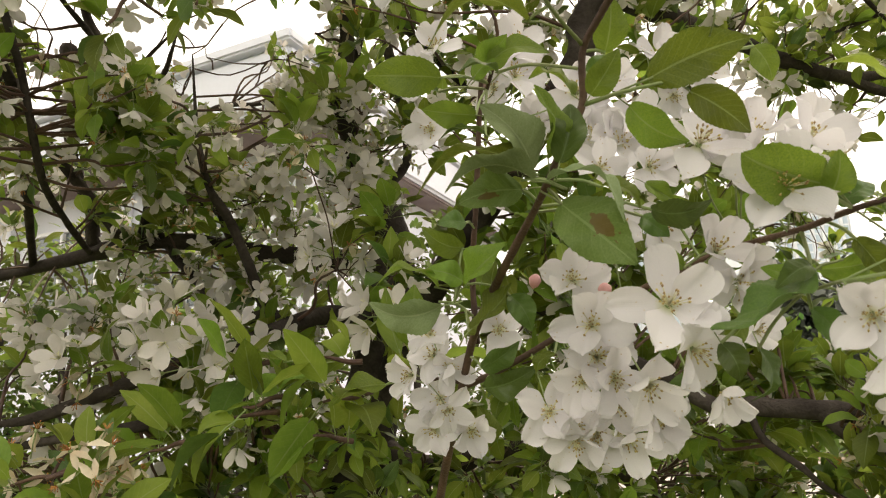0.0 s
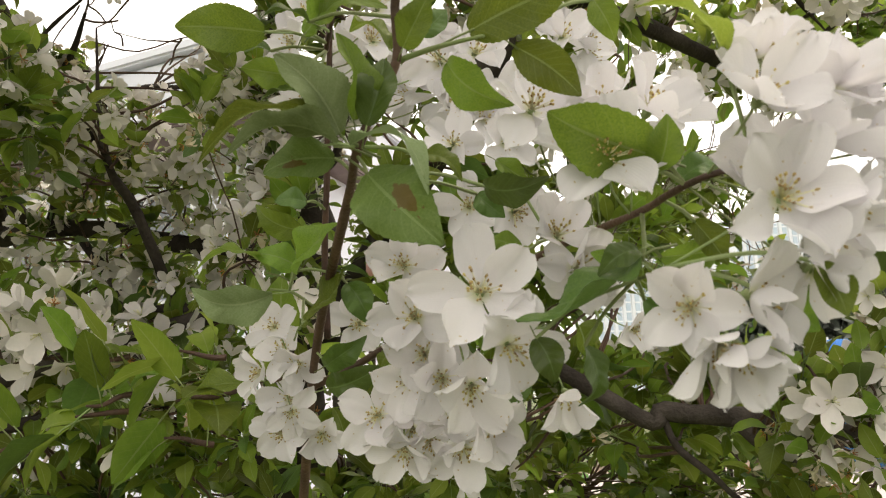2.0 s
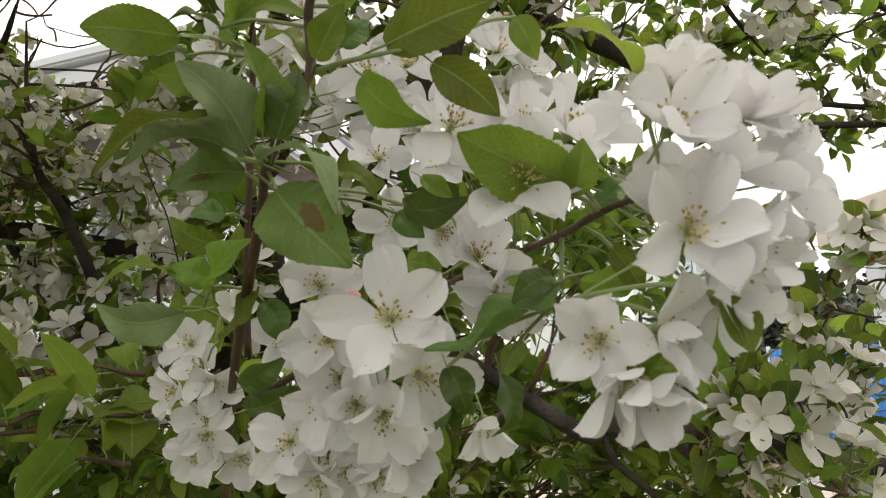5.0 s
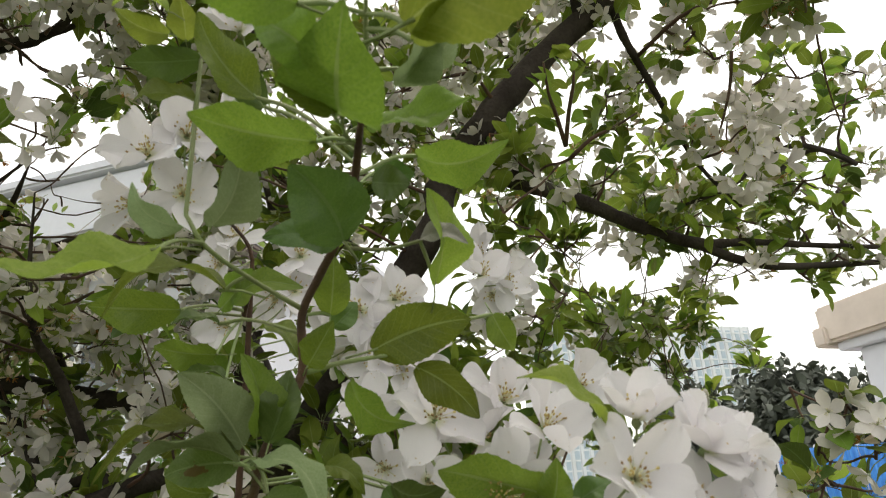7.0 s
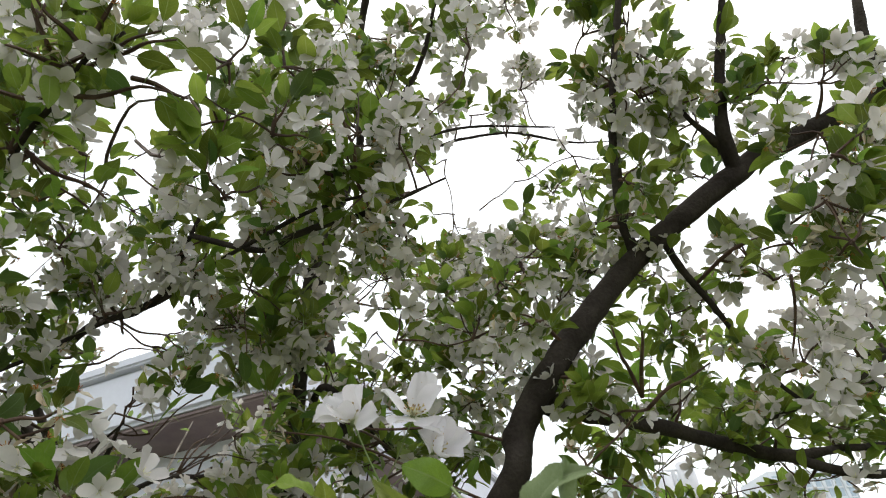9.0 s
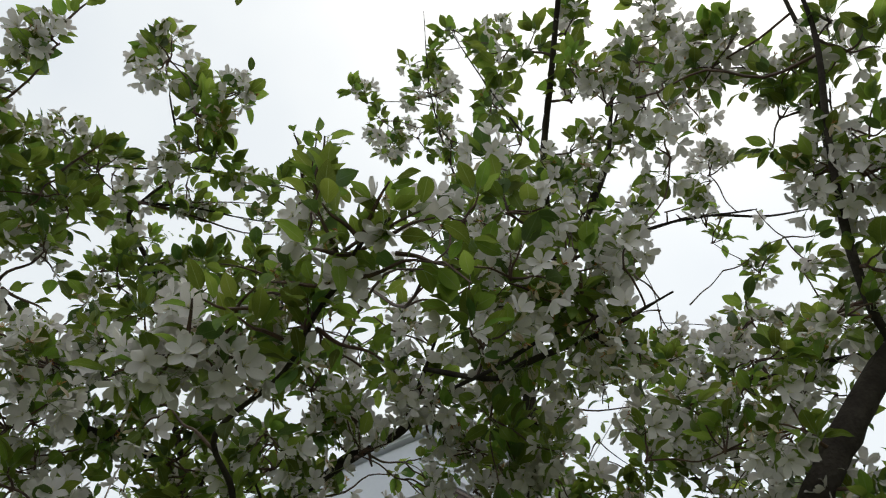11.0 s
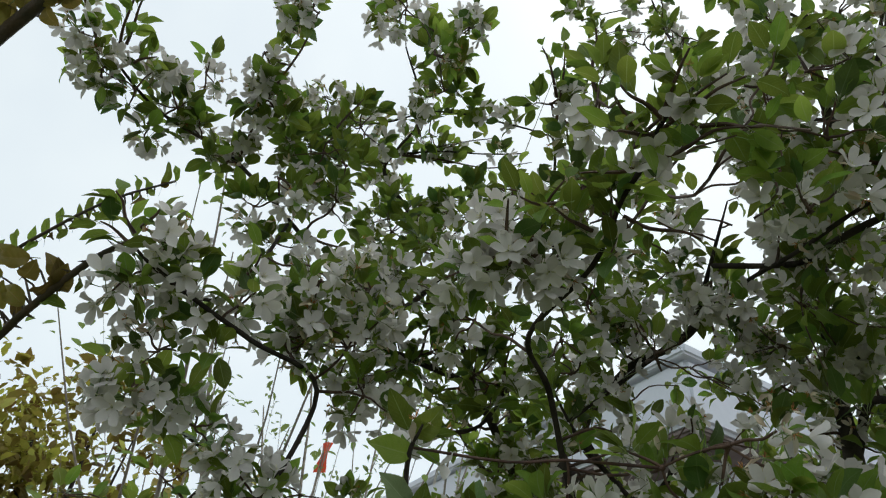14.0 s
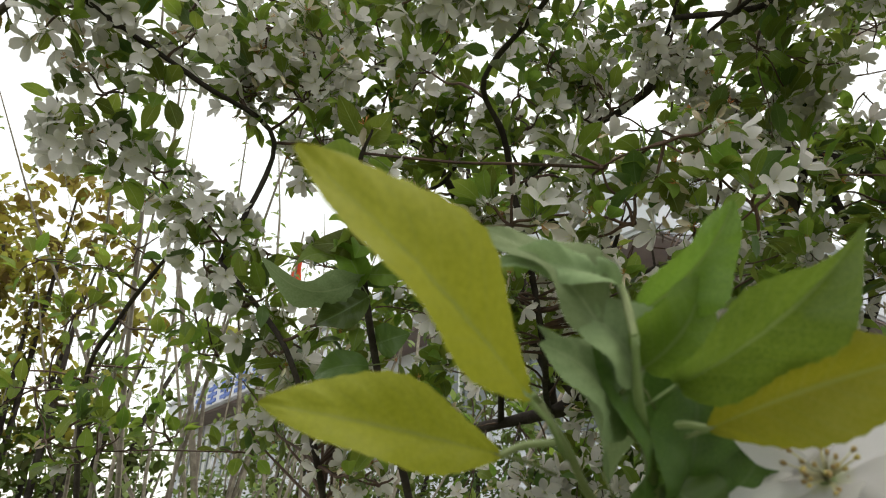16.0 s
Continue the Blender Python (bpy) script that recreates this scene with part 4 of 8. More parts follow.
lobe((-0.316, 0.373, 2.298), 0.04, 9, 9); lobe((-0.302, 0.388, 2.267), 0.03, 7, 5); leafy((-0.315, 0.384, 2.276), (-0.273, 0.325, 2.334), 1, 10, 12); leafy((-0.305, 0.366, 2.296), (-0.298, 0.311, 2.330), 0, 7, 13); leafy((-0.299, 0.370, 2.297), (-0.268, 0.378, 2.297), 0, 5, 14)
leafy((-0.193, 0.253, 2.031), (-0.149, 0.231, 2.047), 0, 5, 15); leafy((-0.184, 0.255, 2.035), (-0.109, 0.228, 2.046), 1, 5, 16); leafy((-0.185, 0.258, 2.031), (-0.192, 0.202, 2.057), 0, 4, 17); leafy((-0.192, 0.261, 2.024), (-0.109, 0.262, 2.020), 0, 4, 18)
# middle crown against the sky
CROWN[:] = [1.5, 2.0]
lobe((-0.218, 0.663, 2.914), 0.055, 16, 14); lobe((-0.216, 0.619, 2.978), 0.05, 1, 18); lobe((-0.347, 0.621, 2.866), 0.045, 6, 14); lobe((-0.324, 0.708, 2.841), 0.055, 14, 12); lobe((-0.199, 0.749, 2.860), 0.055, 12, 14)
lobe((-0.094, 0.612, 2.962), 0.06, 4, 22); lobe((-0.133, 0.565, 2.974), 0.05, 0, 16); lobe((-0.060, 0.632, 2.756), 0.06, 9, 18); lobe((-0.051, 0.567, 2.883), 0.05, 8, 10); lobe((-0.037, 0.634, 2.627), 0.05, 8, 12)
lobe((-0.154, 0.725, 2.647), 0.06, 16, 14, 0.3); lobe((-0.148, 0.718, 2.511), 0.06, 16, 10); lobe((-0.197, 0.619, 2.455), 0.05, 3, 14); lobe((-0.076, 0.644, 2.459), 0.055, 14, 14); lobe((-0.116, 0.663, 2.358), 0.055, 12, 14, 0.3)
lobe((-0.012, 0.599, 2.462), 0.05, 14, 10); lobe((0.043, 0.574, 2.501), 0.05, 14, 10); lobe((0.058, 0.513, 2.552), 0.05, 6, 14); lobe((0.054, 0.637, 2.498), 0.05, 8, 14); lobe((0.003, 0.435, 2.603), 0.05, 4, 16); lobe((0.069, 0.433, 2.621), 0.05, 4, 16)
lobe((0.169, 0.510, 2.654), 0.06, 18, 12); lobe((0.216, 0.451, 2.581), 0.06, 22, 8, size=0.0165); lobe((0.179, 0.581, 2.585), 0.05, 14, 10); lobe((0.245, 0.441, 2.454), 0.055, 18, 10); lobe((0.223, 0.521, 2.512), 0.05, 10, 8); lobe((0.284, 0.418, 2.487), 0.05, 8, 14); lobe((0.151, 0.607, 2.551), 0.04, 8, 8)
lobe((0.263, 0.684, 2.501), 0.045, 14, 7); lobe((0.165, 0.632, 2.385), 0.045, 6, 14); lobe((0.115, 0.645, 2.432), 0.045, 6, 12); lobe((0.219, 0.662, 2.368), 0.035, 9, 6); lobe((0.299, 0.664, 2.385), 0.045, 5, 16); lobe((0.316, 0.663, 2.318), 0.05, 7, 16)
lobe((0.054, 0.405, 2.097), 0.035, 12, 6, 0.05); lobe((0.015, 0.446, 2.075), 0.05, 16, 12, 0.5); lobe((0.060, 0.437, 2.066), 0.035, 8, 10); lobe((-0.004, 0.422, 2.123), 0.045, 3, 16); leafy((0.008, 0.427, 2.093), (0.002, 0.369, 2.121), 0, 8, 30); leafy((-0.011, 0.430, 2.084), (-0.062, 0.385, 2.089), 0, 7, 31)
lobe((-0.130, 0.408, 2.050), 0.04, 18, 5, 0.05, size=0.0165); lobe((-0.228, 0.574, 2.204), 0.045, 9, 12); lobe((-0.241, 0.477, 2.154), 0.04, 3, 12)
lobe((-0.217, 0.249, 2.102), 0.03, 6, 9); leafy((-0.220, 0.255, 2.125), (-0.201, 0.218, 2.167), 0, 12, 32); leafy((-0.162, 0.238, 2.040), (-0.127, 0.201, 2.058), 0, 5, 33); leafy((-0.163, 0.241, 2.037), (-0.182, 0.199, 2.046), 0, 6, 34); leafy((-0.159, 0.242, 2.037), (-0.097, 0.229, 2.036), 0, 5, 35); leafy((-0.174, 0.245, 2.030), (-0.194, 0.207, 2.007), 0, 5, 36); leafy((-0.191, 0.265, 2.020), (-0.233, 0.231, 2.002), 0, 4, 37); leafy((-0.140, 0.261, 2.037), (-0.097, 0.264, 2.015), 0, 4, 38)
leafy((-0.251, 0.270, 2.001), (-0.277, 0.213, 1.980), 0, 5, 39); leafy((-0.246, 0.285, 1.987), (-0.254, 0.228, 1.970), 0, 6, 40); lobe((-0.230, 0.292, 1.998), 0.035, 6, 6, 0.9); lobe((-0.243, 0.266, 2.021), 0.03, 3, 6, 0.9); lobe((-0.202, 0.357, 1.997), 0.04, 3, 14); leafy((-0.220, 0.293, 1.999), (-0.167, 0.319, 1.972), 0, 7, 41)
lobe((-0.313, 0.278, 1.978), 0.045, 20, 5, 0.08, size=0.0165); lobe((-0.297, 0.306, 1.982), 0.035, 8, 6); lobe((-0.237, 0.348, 1.998), 0.035, 9, 6, 0.4); lobe((-0.653, 0.410, 2.123), 0.05, 16, 9); lobe((-0.615, 0.429, 2.112), 0.045, 12, 9); lobe((-0.567, 0.412, 2.141), 0.04, 9, 10); lobe((-0.692, 0.386, 2.281), 0.04, 8, 10); lobe((-0.609, 0.573, 2.401), 0.045, 9, 12); lobe((-0.762, 0.566, 2.516), 0.05, 2, 16); lobe((-0.790, 0.565, 2.438), 0.05, 2, 18)
lobe((-0.626, 0.424, 2.042), 0.05, 18, 8); lobe((-0.637, 0.463, 2.000), 0.05, 14, 8); lobe((-0.441, 0.413, 2.027), 0.045, 9, 12); lobe((-0.371, 0.500, 2.028), 0.05, 9, 14, 0.3); lobe((-0.372, 0.527, 1.999), 0.05, 10, 12)
for k, c in enumerate([(-0.309, 0.595, 2.091), (-0.256, 0.625, 2.074), (-0.206, 0.606, 2.104), (-0.286, 0.584, 2.035), (-0.239, 0.621, 2.009), (-0.124, 0.662, 2.140), (-0.074, 0.714, 2.100), (-0.086, 0.695, 2.044), (-0.154, 0.667, 2.056), (-0.040, 0.613, 2.138)]):
    lobe(c, 0.05, 15, 10, 0.15, k)
for k, c in enumerate([(0.219, 0.643, 2.170), (0.190, 0.687, 2.162), (0.150, 0.778, 2.089), (0.146, 0.783, 2.155), (0.222, 0.724, 2.161), (0.265, 0.723, 2.100), (0.300, 0.618, 2.143), (0.117, 0.870, 2.276), (0.079, 1.098, 2.325), (0.106, 0.976, 2.166), (0.195, 0.817, 2.060), (0.218, 0.636, 1.961), (0.238, 0.599, 1.930), (0.014, 0.945, 2.320), (0.366, 0.615, 2.162)]):
    lobe(c, 0.05, 11, 11, 0.15, 40 + k)
lobe((0.302, 0.450, 2.227), 0.035, 9, 5); lobe((0.335, 0.450, 2.206), 0.035, 10, 5); lobe((0.344, 0.347, 2.356), 0.045, 12, 10); lobe((0.310, 0.403, 2.364), 0.05, 3, 18); lobe((0.357, 0.374, 2.332), 0.05, 6, 16); lobe((0.304, 0.476, 2.360), 0.045, 2, 16); lobe((0.388, 0.483, 2.302), 0.045, 2, 14); lobe((0.349, 0.443, 2.333), 0.03, 6, 5); lobe((0.295, 0.616, 2.217), 0.05, 2, 16); lobe((0.231, 0.714, 2.318), 0.045, 6, 14); lobe((0.172, 0.736, 2.281), 0.04, 2, 14)
lobe((-0.618, 0.503, 2.543), 0.035, 7, 6); lobe((-0.739, 0.457, 2.560), 0.045, 5, 14); lobe((-0.708, 0.390, 2.418), 0.05, 2, 18); lobe((-0.724, 0.334, 2.399), 0.05, 3, 16); lobe((-0.736, 0.284, 2.447), 0.05, 3, 18); lobe((-0.692, 0.308, 2.477), 0.04, 8, 8)
# crown seen from below and right of the limb
CROWN[:] = [1.45, 1.8]
lobe((-0.164, 0.529, 2.150), 0.04, 16, 7); lobe((-0.205, 0.580, 2.114), 0.045, 14, 8); lobe((-0.253, 0.614, 2.108), 0.045, 14, 8); lobe((-0.330, 0.639, 2.120), 0.05, 18, 8); lobe((-0.345, 0.662, 2.086), 0.045, 12, 10); lobe((-0.305, 0.675, 2.060), 0.045, 10, 12); lobe((-0.208, 0.665, 2.058), 0.045, 12, 8); lobe((-0.122, 0.663, 2.007), 0.045, 16, 6); lobe((-0.071, 0.656, 2.048), 0.045, 16, 7); lobe((-0.168, 0.688, 2.014), 0.04, 12, 7); lobe((-0.108, 0.681, 2.107), 0.045, 10, 10); lobe((-0.118, 0.550, 2.035), 0.03, 3, 12)
lobe((0.021, 0.479, 2.065), 0.04, 13, 10, 0.3); lobe((0.053, 0.487, 2.064), 0.035, 8, 9, 0.2); lobe((0.069, 0.463, 2.137), 0.03, 10, 5, 0.0); lobe((0.009, 0.437, 2.152), 0.04, 0, 16); lobe((-0.010, 0.463, 2.114), 0.045, 4, 16); lobe((0.137, 0.807, 2.332), 0.045, 12, 8); lobe((0.130, 0.757, 2.413), 0.04, 9, 8); lobe((-0.102, 0.572, 2.371), 0.055, 12, 16); lobe((-0.202, 0.616, 2.413), 0.06, 12, 18); lobe((0.009, 0.617, 2.466), 0.05, 7, 14); lobe((-0.142, 0.702, 2.361), 0.055, 14, 12); lobe((-0.100, 0.727, 2.314), 0.05, 12, 12)
lobe((-0.346, 0.554, 2.255), 0.035, 12, 5); lobe((-0.244, 0.645, 2.374), 0.04, 9, 9); lobe((-0.326, 0.660, 2.367), 0.05, 1, 18); lobe((-0.373, 0.615, 2.258), 0.045, 2, 16); lobe((-0.353, 0.710, 2.293), 0.05, 3, 16); leafy((-0.271, 0.488, 2.158), (-0.117, 0.264, 2.016), 0, 7, 50); leafy((-0.306, 0.471, 2.192), (-0.206, 0.302, 2.065), 0, 8, 51); leafy((-0.240, 0.467, 2.187), (-0.072, 0.232, 1.964), 0, 4, 52)
lobe((0.322, 0.867, 2.673), 0.05, 13, 8); lobe((0.233, 0.865, 2.598), 0.045, 2, 16); lobe((0.286, 0.898, 2.537), 0.05, 8, 14); lobe((0.149, 0.778, 2.563), 0.04, 4, 12); lobe((0.341, 0.893, 2.442), 0.055, 6, 16); lobe((0.277, 0.858, 2.321), 0.045, 14, 8); lobe((0.229, 0.853, 2.245), 0.05, 12, 10); lobe((0.344, 0.819, 2.276), 0.05, 8, 14); lobe((0.123, 1.030, 2.360), 0.055, 8, 16); lobe((0.033, 1.060, 2.329), 0.05, 3, 18); lobe((0.170, 0.902, 2.178), 0.05, 16, 8); lobe((0.127, 0.891, 2.109), 0.045, 10, 10); lobe((0.136, 0.837, 2.006), 0.05, 14, 10); lobe((0.082, 0.949, 2.120), 0.045, 3, 14); lobe((0.013, 1.013, 2.406), 0.05, 4, 18); lobe((-0.035, 0.958, 2.315), 0.05, 5, 18)
lobe((0.303, 0.428, 2.187), 0.04, 16, 6, 0.05); lobe((0.369, 0.438, 2.179), 0.03, 7, 6); lobe((0.284, 0.440, 2.210), 0.03, 6, 6); lobe((0.394, 0.561, 2.205), 0.045, 2, 14); lobe((0.396, 0.627, 2.195), 0.03, 7, 6); lobe((0.322, 0.676, 2.318), 0.045, 2, 16); lobe((0.444, 0.570, 2.183), 0.03, 1, 9); lobe((0.400, 0.470, 2.179), 0.04, 4, 12)
lobe((0.447, 0.389, 1.999), 0.045, 16, 8, 0.25, size=0.0165); lobe((0.436, 0.406, 1.974), 0.045, 10, 8, 0.8); lobe((0.460, 0.421, 1.946), 0.025, 6, 4); lobe((0.415, 0.432, 1.975), 0.035, 3, 8, 0.6); lobe((0.475, 0.401, 2.086), 0.045, 6, 16, 0.3); lobe((0.515, 0.402, 2.078), 0.045, 5, 16); lobe((0.520, 0.411, 2.175), 0.05, 12, 12); lobe((0.481, 0.434, 2.203), 0.045, 3, 16); lobe((0.572, 0.417, 2.119), 0.04, 10, 8); lobe((0.636, 0.413, 2.207), 0.05, 3, 16); lobe((0.446, 0.453, 2.197), 0.03, 4, 6); lobe((0.518, 0.437, 2.247), 0.04, 5, 10)
lobe((0.494, 0.605, 1.932), 0.05, 26, 6, 0.05, size=0.02); lobe((0.562, 0.612, 1.966), 0.04, 14, 8); lobe((0.457, 0.622, 1.931), 0.035, 10, 7); lobe((0.442, 0.544, 2.037), 0.035, 7, 8, 0.3); lobe((0.467, 0.556, 2.013), 0.03, 9, 5); lobe((0.421, 0.554, 2.044), 0.03, 5, 8); lobe((0.440, 0.649, 2.059), 0.05, 4, 16); lobe((0.388, 0.668, 2.038), 0.045, 2, 16); leafy((0.261, 0.498, 1.861), (0.250, 0.426, 1.902), 0, 10, 53); leafy((0.261, 0.498, 1.861), (0.226, 0.430, 1.899), 0, 6, 54); leafy((0.266, 0.504, 1.852), (0.315, 0.460, 1.873), 0, 7, 55); lobe((0.229, 0.565, 1.912), 0.035, 12, 6, 0.05); lobe((0.251, 0.566, 1.868), 0.04, 3, 14)
lobe((0.373, 0.682, 1.926), 0.045, 2, 16); lobe((0.421, 0.728, 1.883), 0.035, 7, 8); lobe((0.507, 0.744, 1.899), 0.055, 2, 24); lobe((0.584, 0.759, 1.917), 0.05, 2, 20); lobe((0.548, 0.783, 1.850), 0.045, 3, 18); lobe((0.592, 0.776, 1.853), 0.035, 8, 8, 0.5); lobe((0.680, 0.789, 1.891), 0.035, 5, 9, 0.4); lobe((0.688, 0.793, 1.845), 0.04, 0, 12); lobe((0.630, 0.633, 2.051), 0.05, 2, 18); lobe((0.695, 0.644, 2.021), 0.045, 8, 10); lobe((0.690, 0.742, 1.963), 0.045, 4, 14); lobe((0.737, 0.722, 1.985), 0.04, 3, 14); leafy((0.675, 0.670, 1.891), (0.575, 0.576, 1.869), 0, 3, 56); lobe((0.749, 0.792, 1.873), 0.04, 6, 10)
lobe((0.592, 1.134, 1.926), 0.05, 5, 18); lobe((0.663, 1.152, 1.886), 0.05, 3, 20); lobe((0.481, 1.072, 1.858), 0.05, 6, 14); lobe((0.395, 0.918, 1.927), 0.045, 4, 14); lobe((0.621, 1.017, 1.832), 0.05, 4, 18); lobe((0.503, 0.927, 1.826), 0.05, 5, 18); lobe((0.321, 0.852, 1.807), 0.05, 10, 12)
# behind the near spray
CROWN[:] = [1.45, 1.5]
lobe((-0.324, 0.770, 2.006), 0.045, 9, 14); lobe((-0.295, 0.788, 1.973), 0.04, 8, 10); lobe((-0.410, 0.856, 1.982), 0.05, 8, 14); lobe((-0.357, 0.873, 1.945), 0.05, 10, 12); lobe((-0.414, 0.915, 1.890), 0.055, 12, 14); lobe((-0.326, 0.956, 1.903), 0.055, 10, 14); lobe((-0.260, 0.934, 1.926), 0.045, 8, 12); lobe((0.020, 0.882, 2.050), 0.04, 6, 10)
fill((-0.392, 0.915, 1.912), (0.33, 0.16, 0.17), 24, 7, 4, 301, 0.2, 0.021, (0.026, 0.045))
fill((-0.237, 0.909, 1.797), (0.22, 0.16, 0.14), 16, 8, 4, 302, 0.2, 0.021, (0.026, 0.045))
fill((-0.679, 1.129, 1.751), (0.3, 0.2, 0.2), 14, 4, 5, 303, 0.2, 0.021, (0.026, 0.045))
fill((-0.228, 0.948, 1.629), (0.25, 0.12, 0.14), 14, 4, 6, 304, 0.2, 0.021, (0.026, 0.045))
fill((-0.359, 0.796, 1.534), (0.26, 0.08, 0.1), 20, 5, 6, 305, 0.15, 0.021, (0.026, 0.045))
fill((-0.239, 0.787, 1.434), (0.26, 0.1, 0.08), 26, 1, 8, 306, 0.3, 0.021, (0.026, 0.045))
fill((0.266, 1.167, 1.545), (0.3, 0.2, 0.2), 24, 3, 8, 307, 0.3, 0.021, (0.026, 0.045))
fill((0.549, 0.959, 1.547), (0.24, 0.2, 0.16), 26, 4, 8, 308, 0.3, 0.021, (0.026, 0.045))
fill((0.572, 0.904, 2.004), (0.3, 0.14, 0.12), 30, 3, 8, 309, 0.12, 0.021, (0.026, 0.045))
fill((-0.138, 0.918, 1.976), (0.14, 0.14, 0.2), 22, 9, 3, 310, 0.2, 0.021, (0.026, 0.045))
fill((0.130, 0.945, 2.068), (0.2, 0.15, 0.12), 22, 6, 5, 311, 0.12, 0.021, (0.026, 0.045))
fill((-0.231, 1.065, 1.950), (0.2, 0.16, 0.22), 32, 6, 6, 312, 0.2)
fill((-0.418, 0.878, 1.826), (0.2, 0.16, 0.14), 28, 5, 7, 313, 0.3)
fill((-0.295, 0.874, 2.197), (0.22, 0.16, 0.14), 16, 6, 5, 314, 0.2)
fill((-0.474, 0.697, 1.953), (0.1, 0.1, 0.13), 22, 6, 5, 315, 0.4)
fill((-0.506, 0.524, 2.203), (0.2, 0.14, 0.12), 30, 4, 8, 316, 0.2)
fill((-0.603, 0.500, 1.686), (0.16, 0.08, 0.1), 22, 3, 7, 317, 0.4)
fill((-1.076, 0.467, 1.767), (0.24, 0.12, 0.1), 9, 0, 5, 318)
fill((0.436, 0.551, 1.523), (0.09, 0.06, 0.06), 12, 3, 5, 319, 0.5)
fill((0.426, 0.574, 1.431), (0.12, 0.06, 0.05), 14, 4, 6, 320, 0.5)
fill((-0.191, 0.701, 1.490), (0.13, 0.06, 0.07), 18, 1, 8, 321, 0.3)
for k, c in enumerate([(-0.276, 0.664, 1.549), (-0.362, 0.706, 1.555), (-0.254, 0.686, 1.538), (-0.118, 0.749, 1.653), (-0.446, 0.943, 1.734), (-0.219, 0.814, 1.603), (-0.210, 0.725, 1.544), (-0.461, 0.822, 1.593), (-0.417, 0.870, 1.603), (-0.057, 0.712, 1.585), (-0.314, 0.898, 1.695)]):
    lobe(c, 0.028, 8, 4, 0.1, 70 + k, size=0.024, leaf=(0.03, 0.045))
for k, c in enumerate([(0.387, 0.496, 1.478), (0.412, 0.487, 1.499), (0.404, 0.482, 1.437), (0.367, 0.514, 1.501), (0.393, 0.507, 1.513)]):
    lobe(c, 0.026, 5, 4, 0.15, 90 + k, size=0.021)
lobe((0.354, 0.527, 1.456), 0.03, 8, 4, 0.9); lobe((0.397, 0.525, 1.523), 0.025, 5, 4, 0.9); lobe((-0.272, 0.474, 1.458), 0.03, 8, 6, 0.9); lobe((-0.442, 0.645, 1.837), 0.03, 7, 4, 0.6); lobe((-0.303, 0.766, 1.751), 0.025, 6, 3, 0.7)
fill((0.083, 0.728, 1.679), (0.16, 0.12, 0.14), 30, 2, 9, 330, 0.2, 0.02, (0.028, 0.045))
fill((0.329, 0.957, 1.787), (0.2, 0.12, 0.12), 18, 2, 8, 331, 0.2, 0.02, (0.026, 0.04))
fill((0.013, 0.743, 1.895), (0.2, 0.1, 0.08), 20, 3, 9, 332, 0.2)
# blossoms along the trunk and in the high left of the tree
CROWN[:] = [1.2, 1.7]
for k, c in enumerate([(-0.095, 0.835, 1.889), (-0.086, 0.847, 1.836), (-0.123, 0.858, 1.792), (-0.090, 0.844, 1.762), (-0.140, 0.870, 1.740), (-0.175, 0.848, 1.925), (-0.197, 0.835, 1.980), (-0.161, 0.855, 2.026), (-0.199, 0.849, 1.833), (-0.231, 0.858, 1.797), (-0.450, 0.674, 1.936), (-0.434, 0.690, 1.865), (-0.432, 0.777, 1.933), (-0.320, 0.765, 1.978), (-0.420, 0.821, 1.873), (-0.369, 0.830, 1.834), (-0.311, 0.795, 1.849), (-0.469, 0.844, 1.868), (-0.269, 0.852, 1.821), (-0.539, 0.800, 1.837), (-0.458, 0.760, 2.006), (-0.019, 0.844, 1.848)]):
    lobe(c, 0.035, 9, 5, 0.18, 200 + k, size=0.0205, leaf=(0.026, 0.042))
for k, c in enumerate([(0.506, 0.499, 2.190), (0.626, 0.473, 2.115), (0.577, 0.427, 2.195), (0.564, 0.649, 2.037), (0.643, 0.749, 1.960), (0.480, 0.722, 1.938), (0.765, 0.796, 1.958), (0.416, 0.694, 1.993), (0.472, 0.781, 1.940), (0.411, 0.722, 2.137), (0.693, 0.696, 2.034), (0.756, 0.658, 2.082)]):
    lobe(c, 0.045, 4, 13, 0.2, 230 + k)
leafy((0.459, 0.403, 2.012), (0.528, 0.403, 1.962), 0, 2, 60, r0=0.0012)
leafy((0.480, 0.413, 1.992), (0.524, 0.479, 1.881), 0, 2, 61, r0=0.0012)
leafy((0.470, 0.528, 2.001), (0.472, 0.600, 1.926), 0, 6, 62, r0=0.002)
# low growth round the trunk
fill((0.048, 1.007, 1.361), (0.3, 0.14, 0.1), 40, 2, 10, 340, 0.4, 0.019, (0.026, 0.042))
fill((-0.398, 0.904, 1.380), (0.3, 0.14, 0.08), 34, 2, 10, 341, 0.4, 0.019, (0.026, 0.042))
fill((0.535, 1.230, 1.485), (0.2, 0.2, 0.12), 16, 3, 9, 342, 0.3, 0.019, (0.026, 0.042))
fill((-0.395, 1.115, 1.618), (0.25, 0.15, 0.15), 26, 3, 8, 343, 0.3, 0.019, (0.026, 0.042))
